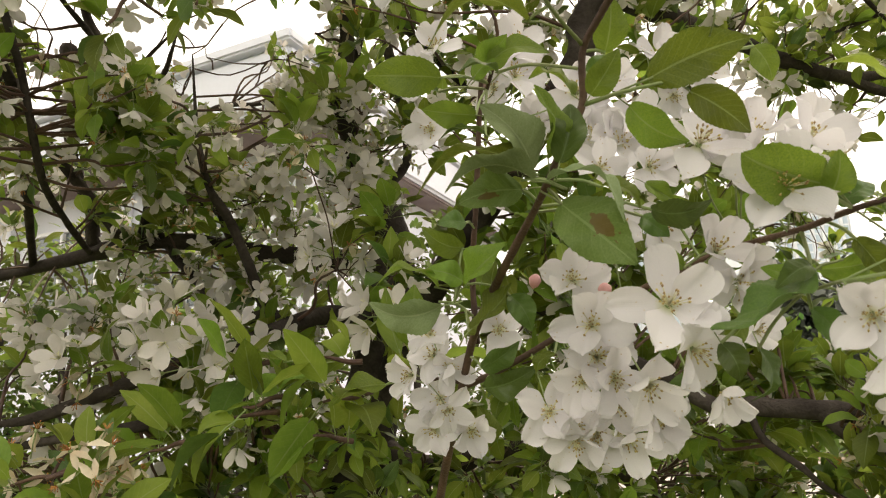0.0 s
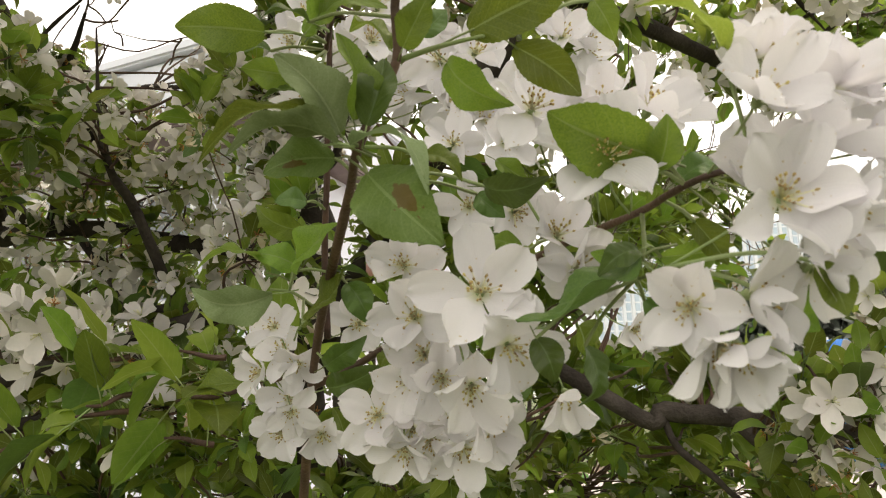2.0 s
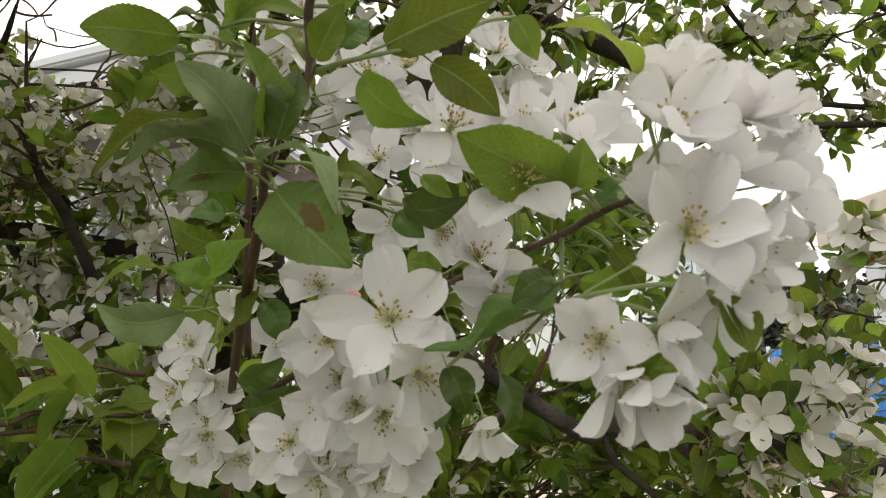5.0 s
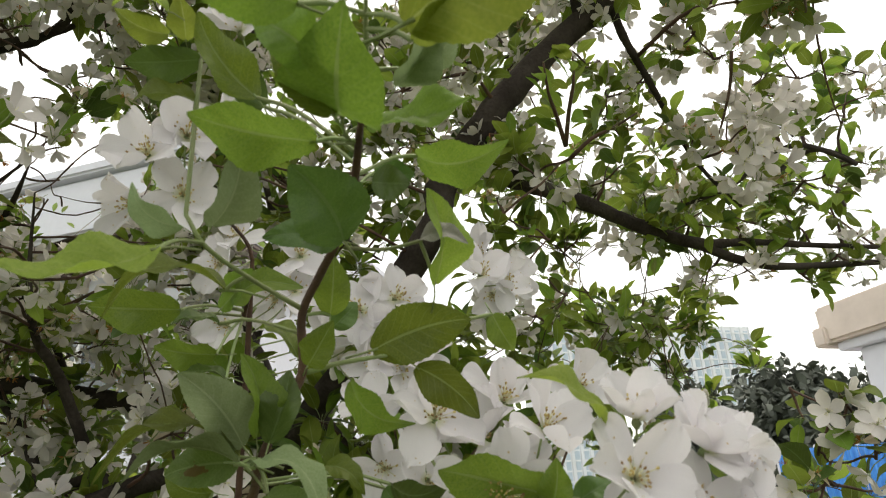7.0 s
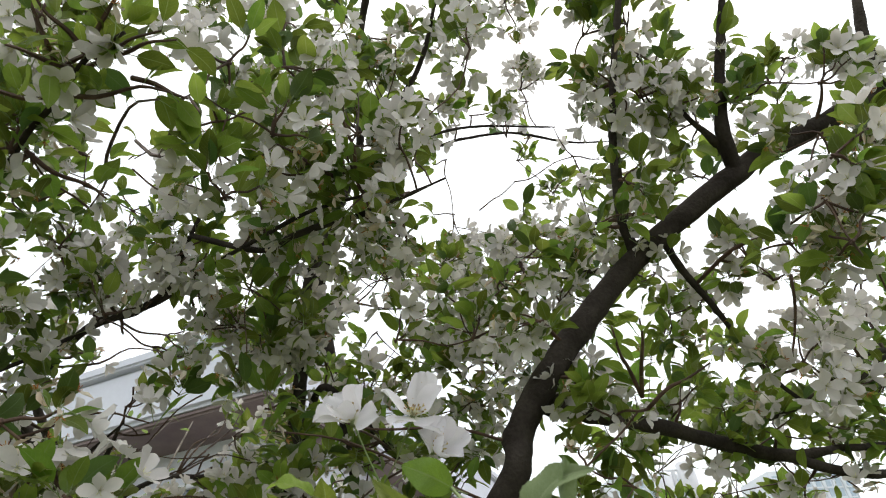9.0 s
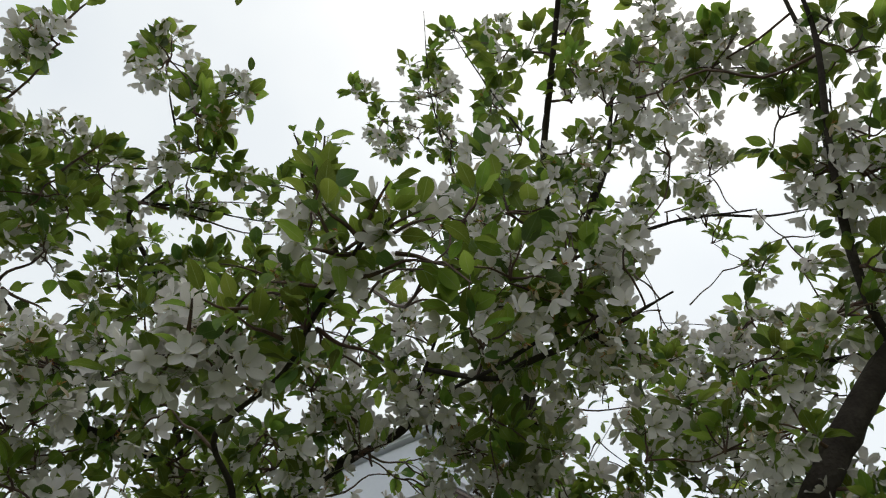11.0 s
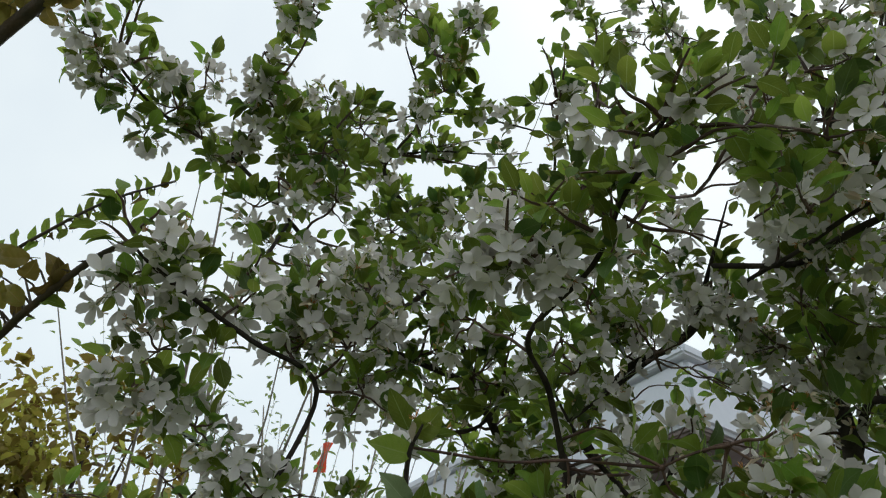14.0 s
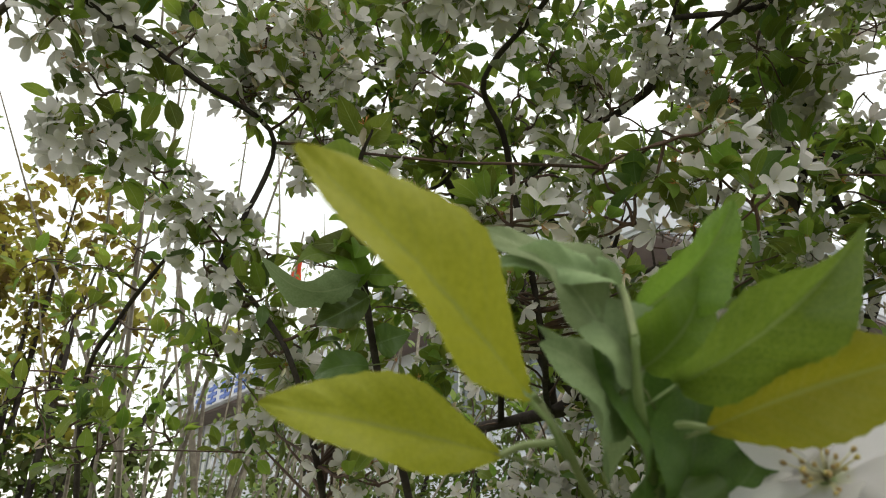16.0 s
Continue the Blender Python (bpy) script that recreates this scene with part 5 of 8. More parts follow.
# denser tufts in the top of the crown and below it
CROWN[:] = [1.3, 2.0]
for k, (c, rad, nb, nl) in enumerate([((-0.501, 0.266, 2.522), 0.05, 14, 12), ((-0.480, 0.327, 2.466), 0.05, 8, 16), ((-0.428, 0.337, 2.511), 0.04, 8, 9), ((-0.497, 0.380, 2.451), 0.045, 6, 12), ((-0.185, 0.588, 2.778), 0.05, 12, 12), ((-0.303, 0.624, 2.785), 0.045, 6, 14), ((-0.242, 0.665, 2.759), 0.04, 6, 9), ((-0.170, 0.656, 2.712), 0.05, 4, 16), ((-0.125, 0.659, 2.504), 0.05, 14, 12), ((0.205, 0.452, 2.505), 0.05, 14, 6), ((0.264, 0.434, 2.494), 0.05, 14, 6), ((0.295, 0.465, 2.442), 0.045, 10, 6), ((0.196, 0.427, 2.600), 0.045, 12, 6), ((-0.024, 0.434, 2.613), 0.045, 2, 14), ((-0.068, 0.510, 2.597), 0.045, 2, 14), ((0.039, 0.571, 2.272), 0.05, 2, 16), ((-0.075, 0.602, 2.212), 0.05, 4, 16), ((-0.252, 0.601, 2.171), 0.05, 4, 16), ((-0.371, 0.620, 2.123), 0.05, 6, 14), ((-0.465, 0.554, 2.094), 0.05, 3, 16), ((-0.566, 0.507, 2.117), 0.05, 3, 18), ((-0.627, 0.533, 2.076), 0.05, 3, 18), ((-0.516, 0.534, 2.030), 0.05, 4, 18), ((-0.439, 0.569, 2.013), 0.05, 4, 16), ((0.046, 0.981, 2.147), 0.05, 6, 14), ((-0.001, 0.887, 2.158), 0.05, 5, 14), ((0.293, 0.774, 2.200), 0.05, 4, 16), ((0.326, 0.784, 2.125), 0.05, 6, 14), ((0.254, 0.810, 2.082), 0.05, 6, 14), ((0.131, 0.867, 2.066), 0.05, 6, 14), ((0.445, 0.976, 1.882), 0.055, 5, 14), ((0.547, 1.042, 1.839), 0.055, 4, 16), ((0.632, 1.014, 1.867), 0.055, 5, 16), ((0.597, 1.126, 1.779), 0.055, 4, 16), ((0.499, 1.075, 1.793), 0.055, 5, 16), ((-0.375, 0.606, 2.150), 0.05, 4, 16), ((-0.341, 0.670, 2.123), 0.05, 5, 14), ((-0.279, 0.683, 2.223), 0.05, 4, 16), ((-0.281, 0.751, 2.097), 0.05, 6, 14), ((-0.410, 0.592, 2.068), 0.05, 5, 14)]):
    lobe(c, rad, nb, nl, 0.2, 300 + k)
leafy((-0.623, 0.097, 1.991), (-0.623, 0.063, 2.018), 0, 8, 90)
leafy((-0.617, 0.097, 1.996), (-0.595, 0.096, 2.010), 0, 5, 91)
leafy((-0.735, 0.031, 2.297), (-0.687, 0.007, 2.332), 0, 12, 92)
for k, c in enumerate([(-0.278, 0.674, 1.987), (-0.248, 0.713, 1.956), (-0.210, 0.718, 1.991), (-0.280, 0.774, 1.930), (-0.206, 0.759, 1.927), (-0.484, 0.628, 1.944), (-0.406, 0.639, 1.901), (-0.371, 0.700, 1.838), (-0.449, 0.658, 1.820), (-0.580, 0.673, 1.873)]):
    lobe(c, 0.05, 5, 15, 0.35, 400 + k)
fill((0.309, 1.060, 1.342), (0.3, 0.16, 0.1), 36, 1, 11, 350, 0.4, 0.019, (0.026, 0.042))
fill((0.545, 1.044, 1.399), (0.2, 0.16, 0.12), 24, 2, 10, 351, 0.4, 0.019, (0.026, 0.042))
fill((0.609, 1.157, 1.824), (0.25, 0.16, 0.12), 26, 2, 10, 352, 0.3, 0.019, (0.024, 0.04))
for k, c in enumerate([(-0.575, 0.643, 2.012), (-0.532, 0.701, 2.065), (-0.502, 0.714, 1.994), (-0.437, 0.731, 2.024), (-0.396, 0.775, 2.090), (-0.429, 0.786, 1.976), (-0.375, 0.846, 2.033), (-0.542, 0.654, 1.945), (-0.335, 0.852, 1.978), (-0.643, 0.617, 2.067), (-0.470, 0.717, 1.934)]):
    lobe(c, 0.05, 4, 14, 0.35, 430 + k)
# long pale leaves low on the tree
for k, (a, e) in enumerate((((-0.113, 0.464, 1.497), (-0.138, 0.445, 1.495)), ((-0.106, 0.462, 1.507), (-0.132, 0.444, 1.501)), ((-0.048, 0.458, 1.508), (-0.079, 0.441, 1.502)), ((-0.054, 0.454, 1.528), (-0.083, 0.454, 1.533)), ((-0.172, 0.471, 1.480), (-0.205, 0.474, 1.474)), ((-0.126, 0.487, 1.533), (-0.150, 0.479, 1.529)), ((-0.063, 0.467, 1.475), (-0.086, 0.446, 1.481)), ((-0.033, 0.457, 1.513), (-0.011, 0.451, 1.529)))):
    leafy(a, e, 0, 4, 120 + k, leaf=(0.032, 0.048))
lobe((0.447, 0.474, 1.622), 0.035, 9, 7, 0.4, 460); lobe((0.426, 0.490, 1.591), 0.035, 6, 9, 0.4, 461); lobe((0.453, 0.467, 1.584), 0.035, 9, 6, 0.3, 462); lobe((0.437, 0.521, 1.643), 0.03, 6, 7, 0.3, 463); lobe((0.439, 0.498, 1.566), 0.035, 5, 9, 0.4, 464)
fill((-0.440, 0.856, 1.950), (0.22, 0.12, 0.16), 22, 5, 8, 353, 0.35)
fill((-0.586, 0.686, 1.844), (0.12, 0.1, 0.12), 16, 3, 8, 354, 0.35)
fill((-0.193, 0.947, 2.078), (0.2, 0.12, 0.14), 14, 6, 6, 355, 0.3)
for k, (c, rad, nb, nl, old) in enumerate([((0.211, 0.551, 1.818), 0.035, 4, 10, 0.9), ((0.259, 0.575, 1.803), 0.035, 3, 12, 0.8), ((0.221, 0.581, 1.761), 0.035, 9, 6, 0.2), ((0.330, 0.748, 1.804), 0.045, 3, 14, 0.3), ((0.208, 0.611, 1.793), 0.03, 6, 6, 0.2), ((-0.586, 0.329, 1.743), 0.04, 8, 9, 0.3), ((-0.555, 0.366, 1.716), 0.04, 2, 14, 0.3), ((-0.679, 0.536, 1.876), 0.045, 3, 12, 0.3), ((-0.741, 0.488, 1.886), 0.045, 3, 12, 0.3), ((-0.747, 0.439, 1.736), 0.045, 2, 14, 0.3), ((-0.541, 0.430, 1.760), 0.04, 4, 12, 0.4), ((-0.612, 0.439, 1.665), 0.045, 6, 12, 0.4), ((-0.587, 0.564, 1.710), 0.05, 5, 14, 0.4), ((-0.694, 0.601, 1.752), 0.05, 5, 14, 0.3)]):
    lobe(c, rad, nb, nl, old, 480 + k)
fill((0.223, 0.742, 1.591), (0.2, 0.12, 0.15), 34, 2, 10, 360, 0.3, 0.019, (0.026, 0.042))
fill((0.152, 0.811, 1.471), (0.2, 0.12, 0.08), 24, 2, 10, 361, 0.3, 0.019, (0.026, 0.042))
fill((0.392, 0.822, 1.500), (0.16, 0.12, 0.1), 18, 2, 10, 362, 0.3, 0.019, (0.026, 0.042))
for k, c in enumerate([(-0.105, 0.742, 2.192), (-0.058, 0.797, 2.165), (0.022, 0.798, 2.203), (0.055, 0.816, 2.131), (-0.071, 0.813, 2.070), (-0.003, 0.852, 2.068), (-0.154, 0.813, 2.102), (0.109, 0.770, 2.200), (-0.581, 0.527, 2.080), (-0.626, 0.476, 2.031), (-0.501, 0.555, 2.022), (-0.698, 0.458, 2.012), (-0.144, 0.697, 2.432), (-0.079, 0.678, 2.555)]):
    lobe(c, 0.05, 2, 15, 0.3, 520 + k)
# leafy growth low on the far side
for k, (c, rad, nb, nl) in enumerate([((-0.950, 0.343, 1.689), 0.05, 0, 9), ((-0.991, 0.388, 1.801), 0.05, 0, 8), ((-0.896, 0.343, 1.627), 0.05, 1, 9), ((-0.993, 0.409, 1.884), 0.04, 0, 6), ((-0.946, 0.425, 1.909), 0.04, 0, 6), ((-0.682, 0.346, 1.756), 0.025, 0, 5), ((-1.018, 0.336, 1.870), 0.04, 0, 6), ((-0.897, 0.409, 1.622), 0.05, 1, 9), ((-0.506, 0.346, 1.719), 0.025, 6, 2), ((-0.561, 0.349, 1.696), 0.025, 7, 2), ((-0.540, 0.444, 1.635), 0.035, 9, 3), ((-0.516, 0.403, 1.594), 0.03, 6, 4), ((-0.482, 0.428, 1.586), 0.03, 8, 2), ((-0.749, 0.497, 1.629), 0.045, 1, 10), ((-0.907, 0.517, 1.649), 0.045, 0, 9)]):
    lobe(c, rad, nb, nl, 0.25, 560 + k)


fill((-0.31, 0.56, 1.85), (0.16, 0.09, 0.1), 34, 6, 6, 370, 0.35, 0.017, (0.024, 0.036))
fill((-0.18, 0.60, 1.86), (0.12, 0.09, 0.1), 34, 6, 6, 371, 0.25, 0.017, (0.024, 0.036))
fill((0.0, 0.50, 2.27), (0.1, 0.08, 0.1), 15, 6, 5, 374, 0.25, 0.0165, (0.022, 0.034))
fill((-0.05, 0.58, 2.14), (0.1, 0.08, 0.08), 13, 6, 5, 375, 0.25, 0.0165, (0.022, 0.034))
fill((-0.08, 0.47, 2.14), (0.08, 0.06, 0.06), 7, 5, 5, 376, 0.25, 0.0165, (0.022, 0.034))
fill((-0.06, 0.60, 1.98), (0.1, 0.08, 0.08), 12, 6, 5, 377, 0.25, 0.0165, (0.022, 0.034))
lobe((-0.223, 0.389, 1.467), 0.03, 9, 6, 1.0, 600); lobe((-0.205, 0.400, 1.455), 0.025, 6, 6, 1.0, 601)

lobe((-0.216, 0.291, 1.779), 0.034, 9, 8, 0.3, 610, size=0.0138, leaf=(0.018, 0.028)); lobe((-0.175, 0.296, 1.789), 0.034, 6, 10, 0.3, 611, size=0.0138, leaf=(0.018, 0.028)); lobe((-0.147, 0.312, 1.765), 0.034, 9, 7, 0.3, 612, size=0.0138, leaf=(0.018, 0.028)); lobe((-0.13, 0.322, 1.743), 0.034, 8, 8, 0.3, 613, size=0.0138, leaf=(0.018, 0.028)); lobe((-0.203, 0.31, 1.743), 0.034, 7, 9, 0.3, 614, size=0.0138, leaf=(0.018, 0.028)); lobe((-0.166, 0.324, 1.727), 0.034, 10, 7, 0.3, 615, size=0.0138, leaf=(0.018, 0.028)); lobe((-0.279, 0.283, 1.746), 0.034, 8, 8, 0.3, 616, size=0.0138, leaf=(0.018, 0.028)); lobe((-0.32, 0.261, 1.745), 0.034, 5, 9, 0.3, 617, size=0.0138, leaf=(0.018, 0.028))
for k, (c, nb, nl, old) in enumerate([((0.261, 0.512, 2.072), 8, 9, 0.22), ((0.297, 0.474, 2.102), 7, 10, 0.22), ((0.191, 0.537, 1.967), 8, 9, 0.22), ((0.18, 0.55, 2.056), 6, 11, 0.22), ((0.331, 0.439, 2.204), 8, 9, 0.22), ((0.147, 0.382, 2.345), 12, 7, 0.22), ((0.093, 0.42, 2.394), 10, 8, 0.22), ((0.139, 0.412, 2.256), 12, 6, 0.22), ((0.14, 0.379, 2.412), 9, 8, 0.22), ((-0.125, 0.42, 2.115), 8, 9, 0.22), ((-0.05, 0.437, 2.097), 8, 9, 0.22), ((0.051, 0.368, 2.438), 6, 10, 0.22), ((0.408, 0.326, 1.987), 6, 9, 0.6), ((0.407, 0.353, 1.92), 8, 7, 0.6), ((0.403, 0.353, 1.962), 7, 8, 0.6)]):
    lobe(c, 0.042, nb, nl, old, 640 + k)
for k, (c, nb, nl) in enumerate([((-0.088, 0.302, 2.104), 9, 7), ((-0.048, 0.336, 2.138), 8, 8), ((-0.054, 0.343, 2.058), 10, 7), ((-0.095, 0.331, 2.029), 8, 8), ((-0.115, 0.369, 2.106), 7, 9), ((-0.086, 0.339, 1.984), 9, 7), ((-0.053, 0.337, 2.206), 8, 8), ((0.123, 0.582, 1.975), 9, 8), ((0.097, 0.564, 2.022), 8, 9), ((0.039, 0.548, 1.961), 9, 8), ((0.157, 0.548, 2.026), 8, 9)]):
    lobe(c, 0.04, nb, nl, 0.25, 660 + k)
fill((-0.25, 0.62, 1.78), (0.16, 0.09, 0.07), 22, 5, 6, 372, 0.35, 0.017, (0.024, 0.036))
fill((-0.44, 0.56, 1.78), (0.1, 0.07, 0.07), 12, 4, 6, 373, 0.3, 0.017, (0.024, 0.036))


def spurs_on_wood(share, seed):
    """Short flowering and leafy spurs seated on the thinner limbs themselves."""
    r = random.Random(seed)
    for path in LIMB_PATHS:
        for q in path[4::2]:
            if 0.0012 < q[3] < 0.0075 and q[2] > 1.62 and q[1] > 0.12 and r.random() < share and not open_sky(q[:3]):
                axis = rand_way(r) + Vector((0, -0.2, 0.5))
                spur(r, Vector(q[:3]) + axis.normalized() * 0.006, axis, r.choice((0, 0, 4, 5, 6)), r.randrange(4, 8), 0.02, 0.0155, 0.25, (0.02, 0.032))


spurs_on_wood(0.3, 91)

# ---- the near spray: stems, single leaves, single blossoms ----
NEAR_LEAVES = [mesh_of("leaf", leaf_shape(c, f, 0.16, 0.54, 30 + k, 30, 10, True, True, p, d, sk), LEAF_MATS) for k, (c, f, d, sk, p) in enumerate(((0.35, 0.4, 0.1, 0.12, 0.8), (0.6, 0.55, 0.2, -0.15, 0.84), (0.9, 0.35, 0.25, 0.1, 0.8), (0.35, 0.8, 0.05, 0.18, 0.86), (-0.35, 0.5, -0.05, -0.16, 0.8), (0.7, 0.3, 0.15, 0.1, 0.78)))]
NEAR_LEAVES.append(mesh_of("leaf", leaf_shape(0.2, 0.4, 0.07, 0.5, 41, 24, 10, True, True, 1.15, 0.0, -0.06), LEAF_MATS))
near_stems = []
near_count = [0]
bloom_count = [0]


def stem(pts, label="thin red-brown shoot"):
    pts = [(p, q * 0.68) for p, q in pts]
    limb("stem", pts, STALK if "green" in label else TWIG, 8, 0.08, label)
    near_stems.append(wood[-1])


def tinted(me, mat):
    key = me.name + mat.name
    if key not in tint_store:
        q = me.copy()
        q.materials[0] = mat
        tint_store[key] = q
    return tint_store[key]


tint_store = {}


def near_leaf(base, tip, width, mat, kind=0, up=(0.0, -0.7, 0.7), label="", stalk=True, flat=False):
    """One leaf from base to tip, with a stalk back to the nearest shoot."""
    b, t = Vector(base), Vector(tip)
    way = t - b
    n = way.length
    front = Vector((0.02, -0.03, 1.57)) - b.lerp(t, 0.5)
    up = Vector(up).normalized() * 0.3 + front.normalized()
    # a leaf that shows narrow is a full leaf turned on its edge
    full = max(width * 1.0, 0.47 * n)
    turn = math.acos(min(1.0, width / full)) * (1 if (near_count[0] + kind) % 3 else -1)
    near_count[0] += 1
    if flat:
        full, turn = width * 1.05, 0.0
    up = Matrix.Rotation(turn, 3, way) @ up
    ob = part("leaf", tinted(NEAR_LEAVES[kind], mat), None, tree, label, BASE @ aim(b, way, up, (full / 0.5, n, n)))
    if stalk:
        best = min((q for path in near_stems for q in path), key=lambda q: (Vector(q[:3]) - b).length + max(0, q[2] - b.z) * 0.3)
        root = Vector(best[:3])
        if 0.008 < (root - b).length < 0.09:
            mid = root.lerp(b, 0.6) + Vector((0, 0, 0.08 * (root - b).length))
            part("leaf_stalk", moved(tube_shape([q[:3] for q in smooth_path([(*root, 0.0009), (*mid, 0.0008), (*b, 0.0008)], 4)], [0.00065] * 9, 6), BASE), [STALK], tree)
    return ob


PETALS = [mesh_of("petal", petal_shape(c, b, 60 + k, 14, 10, 0, (0.35, 0.32, 0.365, 0.33, 0.345)[k]), [PETAL_NEAR]) for k, (c, b) in enumerate(((0.6, 0.05), (0.9, -0.05), (0.45, 0.1), (1.1, 0.05), (0.8, -0.1)))]
HEARTS = [mesh_of("stamens", stamen_shape(26, 80 + k), [STAMEN, STALK, STAMEN, ANTHER]) for k in range(3)]


def near_blossom(place, way, span, opened=0.0, spin=None, petals=5, root=None):
    """One blossom of that span that faces way: stalk and cup, five petals, a brush of stamens."""
    r = random.Random(500 + bloom_count[0])
    bloom_count[0] += 1
    s = span * r.uniform(0.44, 0.5)
    p, d = Vector(place), Vector(way).normalized()
    m = BASE @ face(p, d, s, r.uniform(0, 6.28) if spin is None else radians(spin))
    if root is None:
        best = min((q for path in near_stems for q in path), key=lambda q: (Vector(q[:3]) - (p - d * 0.03)).length)
        root = Vector(best[:3])
        if (root - p).length > 0.06:
            root = p - d * 0.03 + Vector((0, 0.004, 0.012))
    a, b = m.inverted() @ (BASE @ Vector(root)), Vector((0, 0, -0.06))
    mid = Vector((0, 0, -0.5)) * 0.6 + a * 0.4
    body = joined(tube_shape([q[:3] for q in smooth_path([(*a, 1), (*mid, 1), (*b, 1)], 5)], [0.021] * 11, 6, 0), tube_shape([(0, 0, -0.16), (0, 0, -0.08), (0, 0, 0.03)], [0.035, 0.085, 0.05], 8, 0))
    ob = part("blossom", body, [STALK], tree, "", m)
    for k in range(petals):
        part("petal", PETALS[r.randrange(5)], None, ob, "", Matrix.Rotation(2 * math.pi * (k + r.uniform(-0.12, 0.12)) / 5, 4, "Z") @ Matrix.Rotation(opened + r.uniform(-0.25, 0.6), 4, "X") @ Matrix.Rotation(r.uniform(-0.4, 0.4), 4, "Y") @ Matrix.Diagonal((r.uniform(0.85, 1.1), r.uniform(0.85, 1.06), r.uniform(0.8, 1.5), 1)))
    part("stamen_tuft", HEARTS[r.randrange(3)], None, ob, "yellow stamens with brown tips")


stem([((-0.010, 0.475, 1.412), 0.0042), ((-0.001, 0.433, 1.455), 0.004), ((0.009, 0.380, 1.498), 0.0037), ((0.018, 0.344, 1.533), 0.0033), ((0.029, 0.301, 1.555), 0.003), ((0.039, 0.260, 1.571), 0.0026), ((0.043, 0.240, 1.578), 0.0025), ((0.050, 0.232, 1.593), 0.0023), ((0.057, 0.227, 1.606), 0.0023), ((0.057, 0.219, 1.623), 0.0021), ((0.063, 0.208, 1.633), 0.002), ((0.071, 0.192, 1.643), 0.0019), ((0.074, 0.178, 1.650), 0.0017), ((0.076, 0.157, 1.659), 0.0013), ((0.079, 0.143, 1.667), 0.0009)])
stem([((0.020, 0.360, 1.529), 0.0026), ((0.019, 0.352, 1.566), 0.0024), ((0.022, 0.333, 1.601), 0.0022), ((0.025, 0.313, 1.642), 0.002), ((0.027, 0.297, 1.663), 0.0018), ((0.027, 0.286, 1.643), 0.0016), ((0.031, 0.265, 1.666), 0.0012), ((0.008, 0.249, 1.686), 0.0009)])
stem([((0.010, 0.373, 1.506), 0.0028), ((0.035, 0.356, 1.516), 0.0026), ((0.075, 0.325, 1.537), 0.0024), ((0.115, 0.294, 1.555), 0.0022), ((0.131, 0.265, 1.558), 0.002), ((0.136, 0.234, 1.556), 0.0018), ((0.138, 0.218, 1.556), 0.0016), ((0.142, 0.202, 1.556), 0.0014), ((0.152, 0.195, 1.557), 0.001)])
stem([((0.058, 0.228, 1.606), 0.0014), ((0.069, 0.224, 1.608), 0.0012), ((0.083, 0.219, 1.609), 0.001), ((0.095, 0.217, 1.610), 0.0008)], "green side shoot")
stem([((0.017, 0.332, 1.541), 0.001), ((0.009, 0.322, 1.546), 0.0009), ((0.000, 0.318, 1.547), 0.0008)], "green side shoot")
stem([((0.136, 0.236, 1.556), 0.0012), ((0.132, 0.227, 1.541), 0.0011), ((0.128, 0.225, 1.532), 0.001), ((0.131, 0.209, 1.532), 0.0008)], "green side shoot")
stem([((0.057, 0.218, 1.625), 0.0013), ((0.044, 0.202, 1.629), 0.0011), ((0.033, 0.185, 1.633), 0.001), ((0.027, 0.182, 1.642), 0.0008)], "green side shoot")
stem([((0.071, 0.199, 1.639), 0.001), ((0.083, 0.193, 1.636), 0.0009), ((0.094, 0.191, 1.638), 0.0007)], "green side shoot")
stem([((0.010, 0.372, 1.509), 0.0018), ((-0.001, 0.378, 1.512), 0.0014), ((-0.010, 0.385, 1.510), 0.001)])

W = 1 / 1158
near_leaf((0.005, 0.269, 1.641), (-0.030, 0.264, 1.640), 65 * W * 0.24, LEAF, 0)
near_leaf((0.004, 0.285, 1.642), (-0.015, 0.282, 1.641), 36 * W * 0.26, LEAF_DARK, 1)
near_leaf((0.038, 0.236, 1.584), (0.018, 0.223, 1.607), 88 * W * 0.2, LEAF_PALE, 3, (0.3, -0.9, 0.4))
near_leaf((0.020, 0.271, 1.623), (-0.005, 0.269, 1.625), 38 * W * 0.24, LEAF, 0)
near_leaf((0.024, 0.273, 1.614), (0.002, 0.270, 1.616), 34 * W * 0.24, LEAF_DARK, 1)
near_leaf((0.037, 0.237, 1.581), (-0.011, 0.232, 1.586), 66 * W * 0.2, LEAF, 2, (0, -0.5, 0.9))
near_leaf((0.038, 0.232, 1.578), (0.002, 0.227, 1.581), 30 * W * 0.2, LEAF_PALE, 1, (0, -0.3, 0.9))
near_leaf((0.035, 0.248, 1.580), (0.008, 0.252, 1.577), 78 * W * 0.215, LEAF_SPOT, 0, (0, -1, 0.1))
near_leaf((0.043, 0.230, 1.586), (0.039, 0.219, 1.612), 36 * W * 0.2, LEAF, 3, (-0.6, -0.8, 0))
near_leaf((0.047, 0.230, 1.584), (0.053, 0.228, 1.608), 72 * W * 0.2, LEAF_DARK, 3, (0, -1, 0.2))
near_leaf((0.042, 0.229, 1.577), (0.071, 0.215, 1.564), 48 * W * 0.19, LEAF_PALE, 2, (0.1, -0.7, 0.8))
near_leaf((0.064, 0.239, 1.577), (0.079, 0.234, 1.569), 40 * W * 0.2, LEAF, 1)
near_leaf((0.047, 0.233, 1.569), (0.070, 0.220, 1.543), 132 * W * 0.19, LEAF_SPOT, 0, (0.1, -0.95, 0.3), "green leaf with a brown blotch")
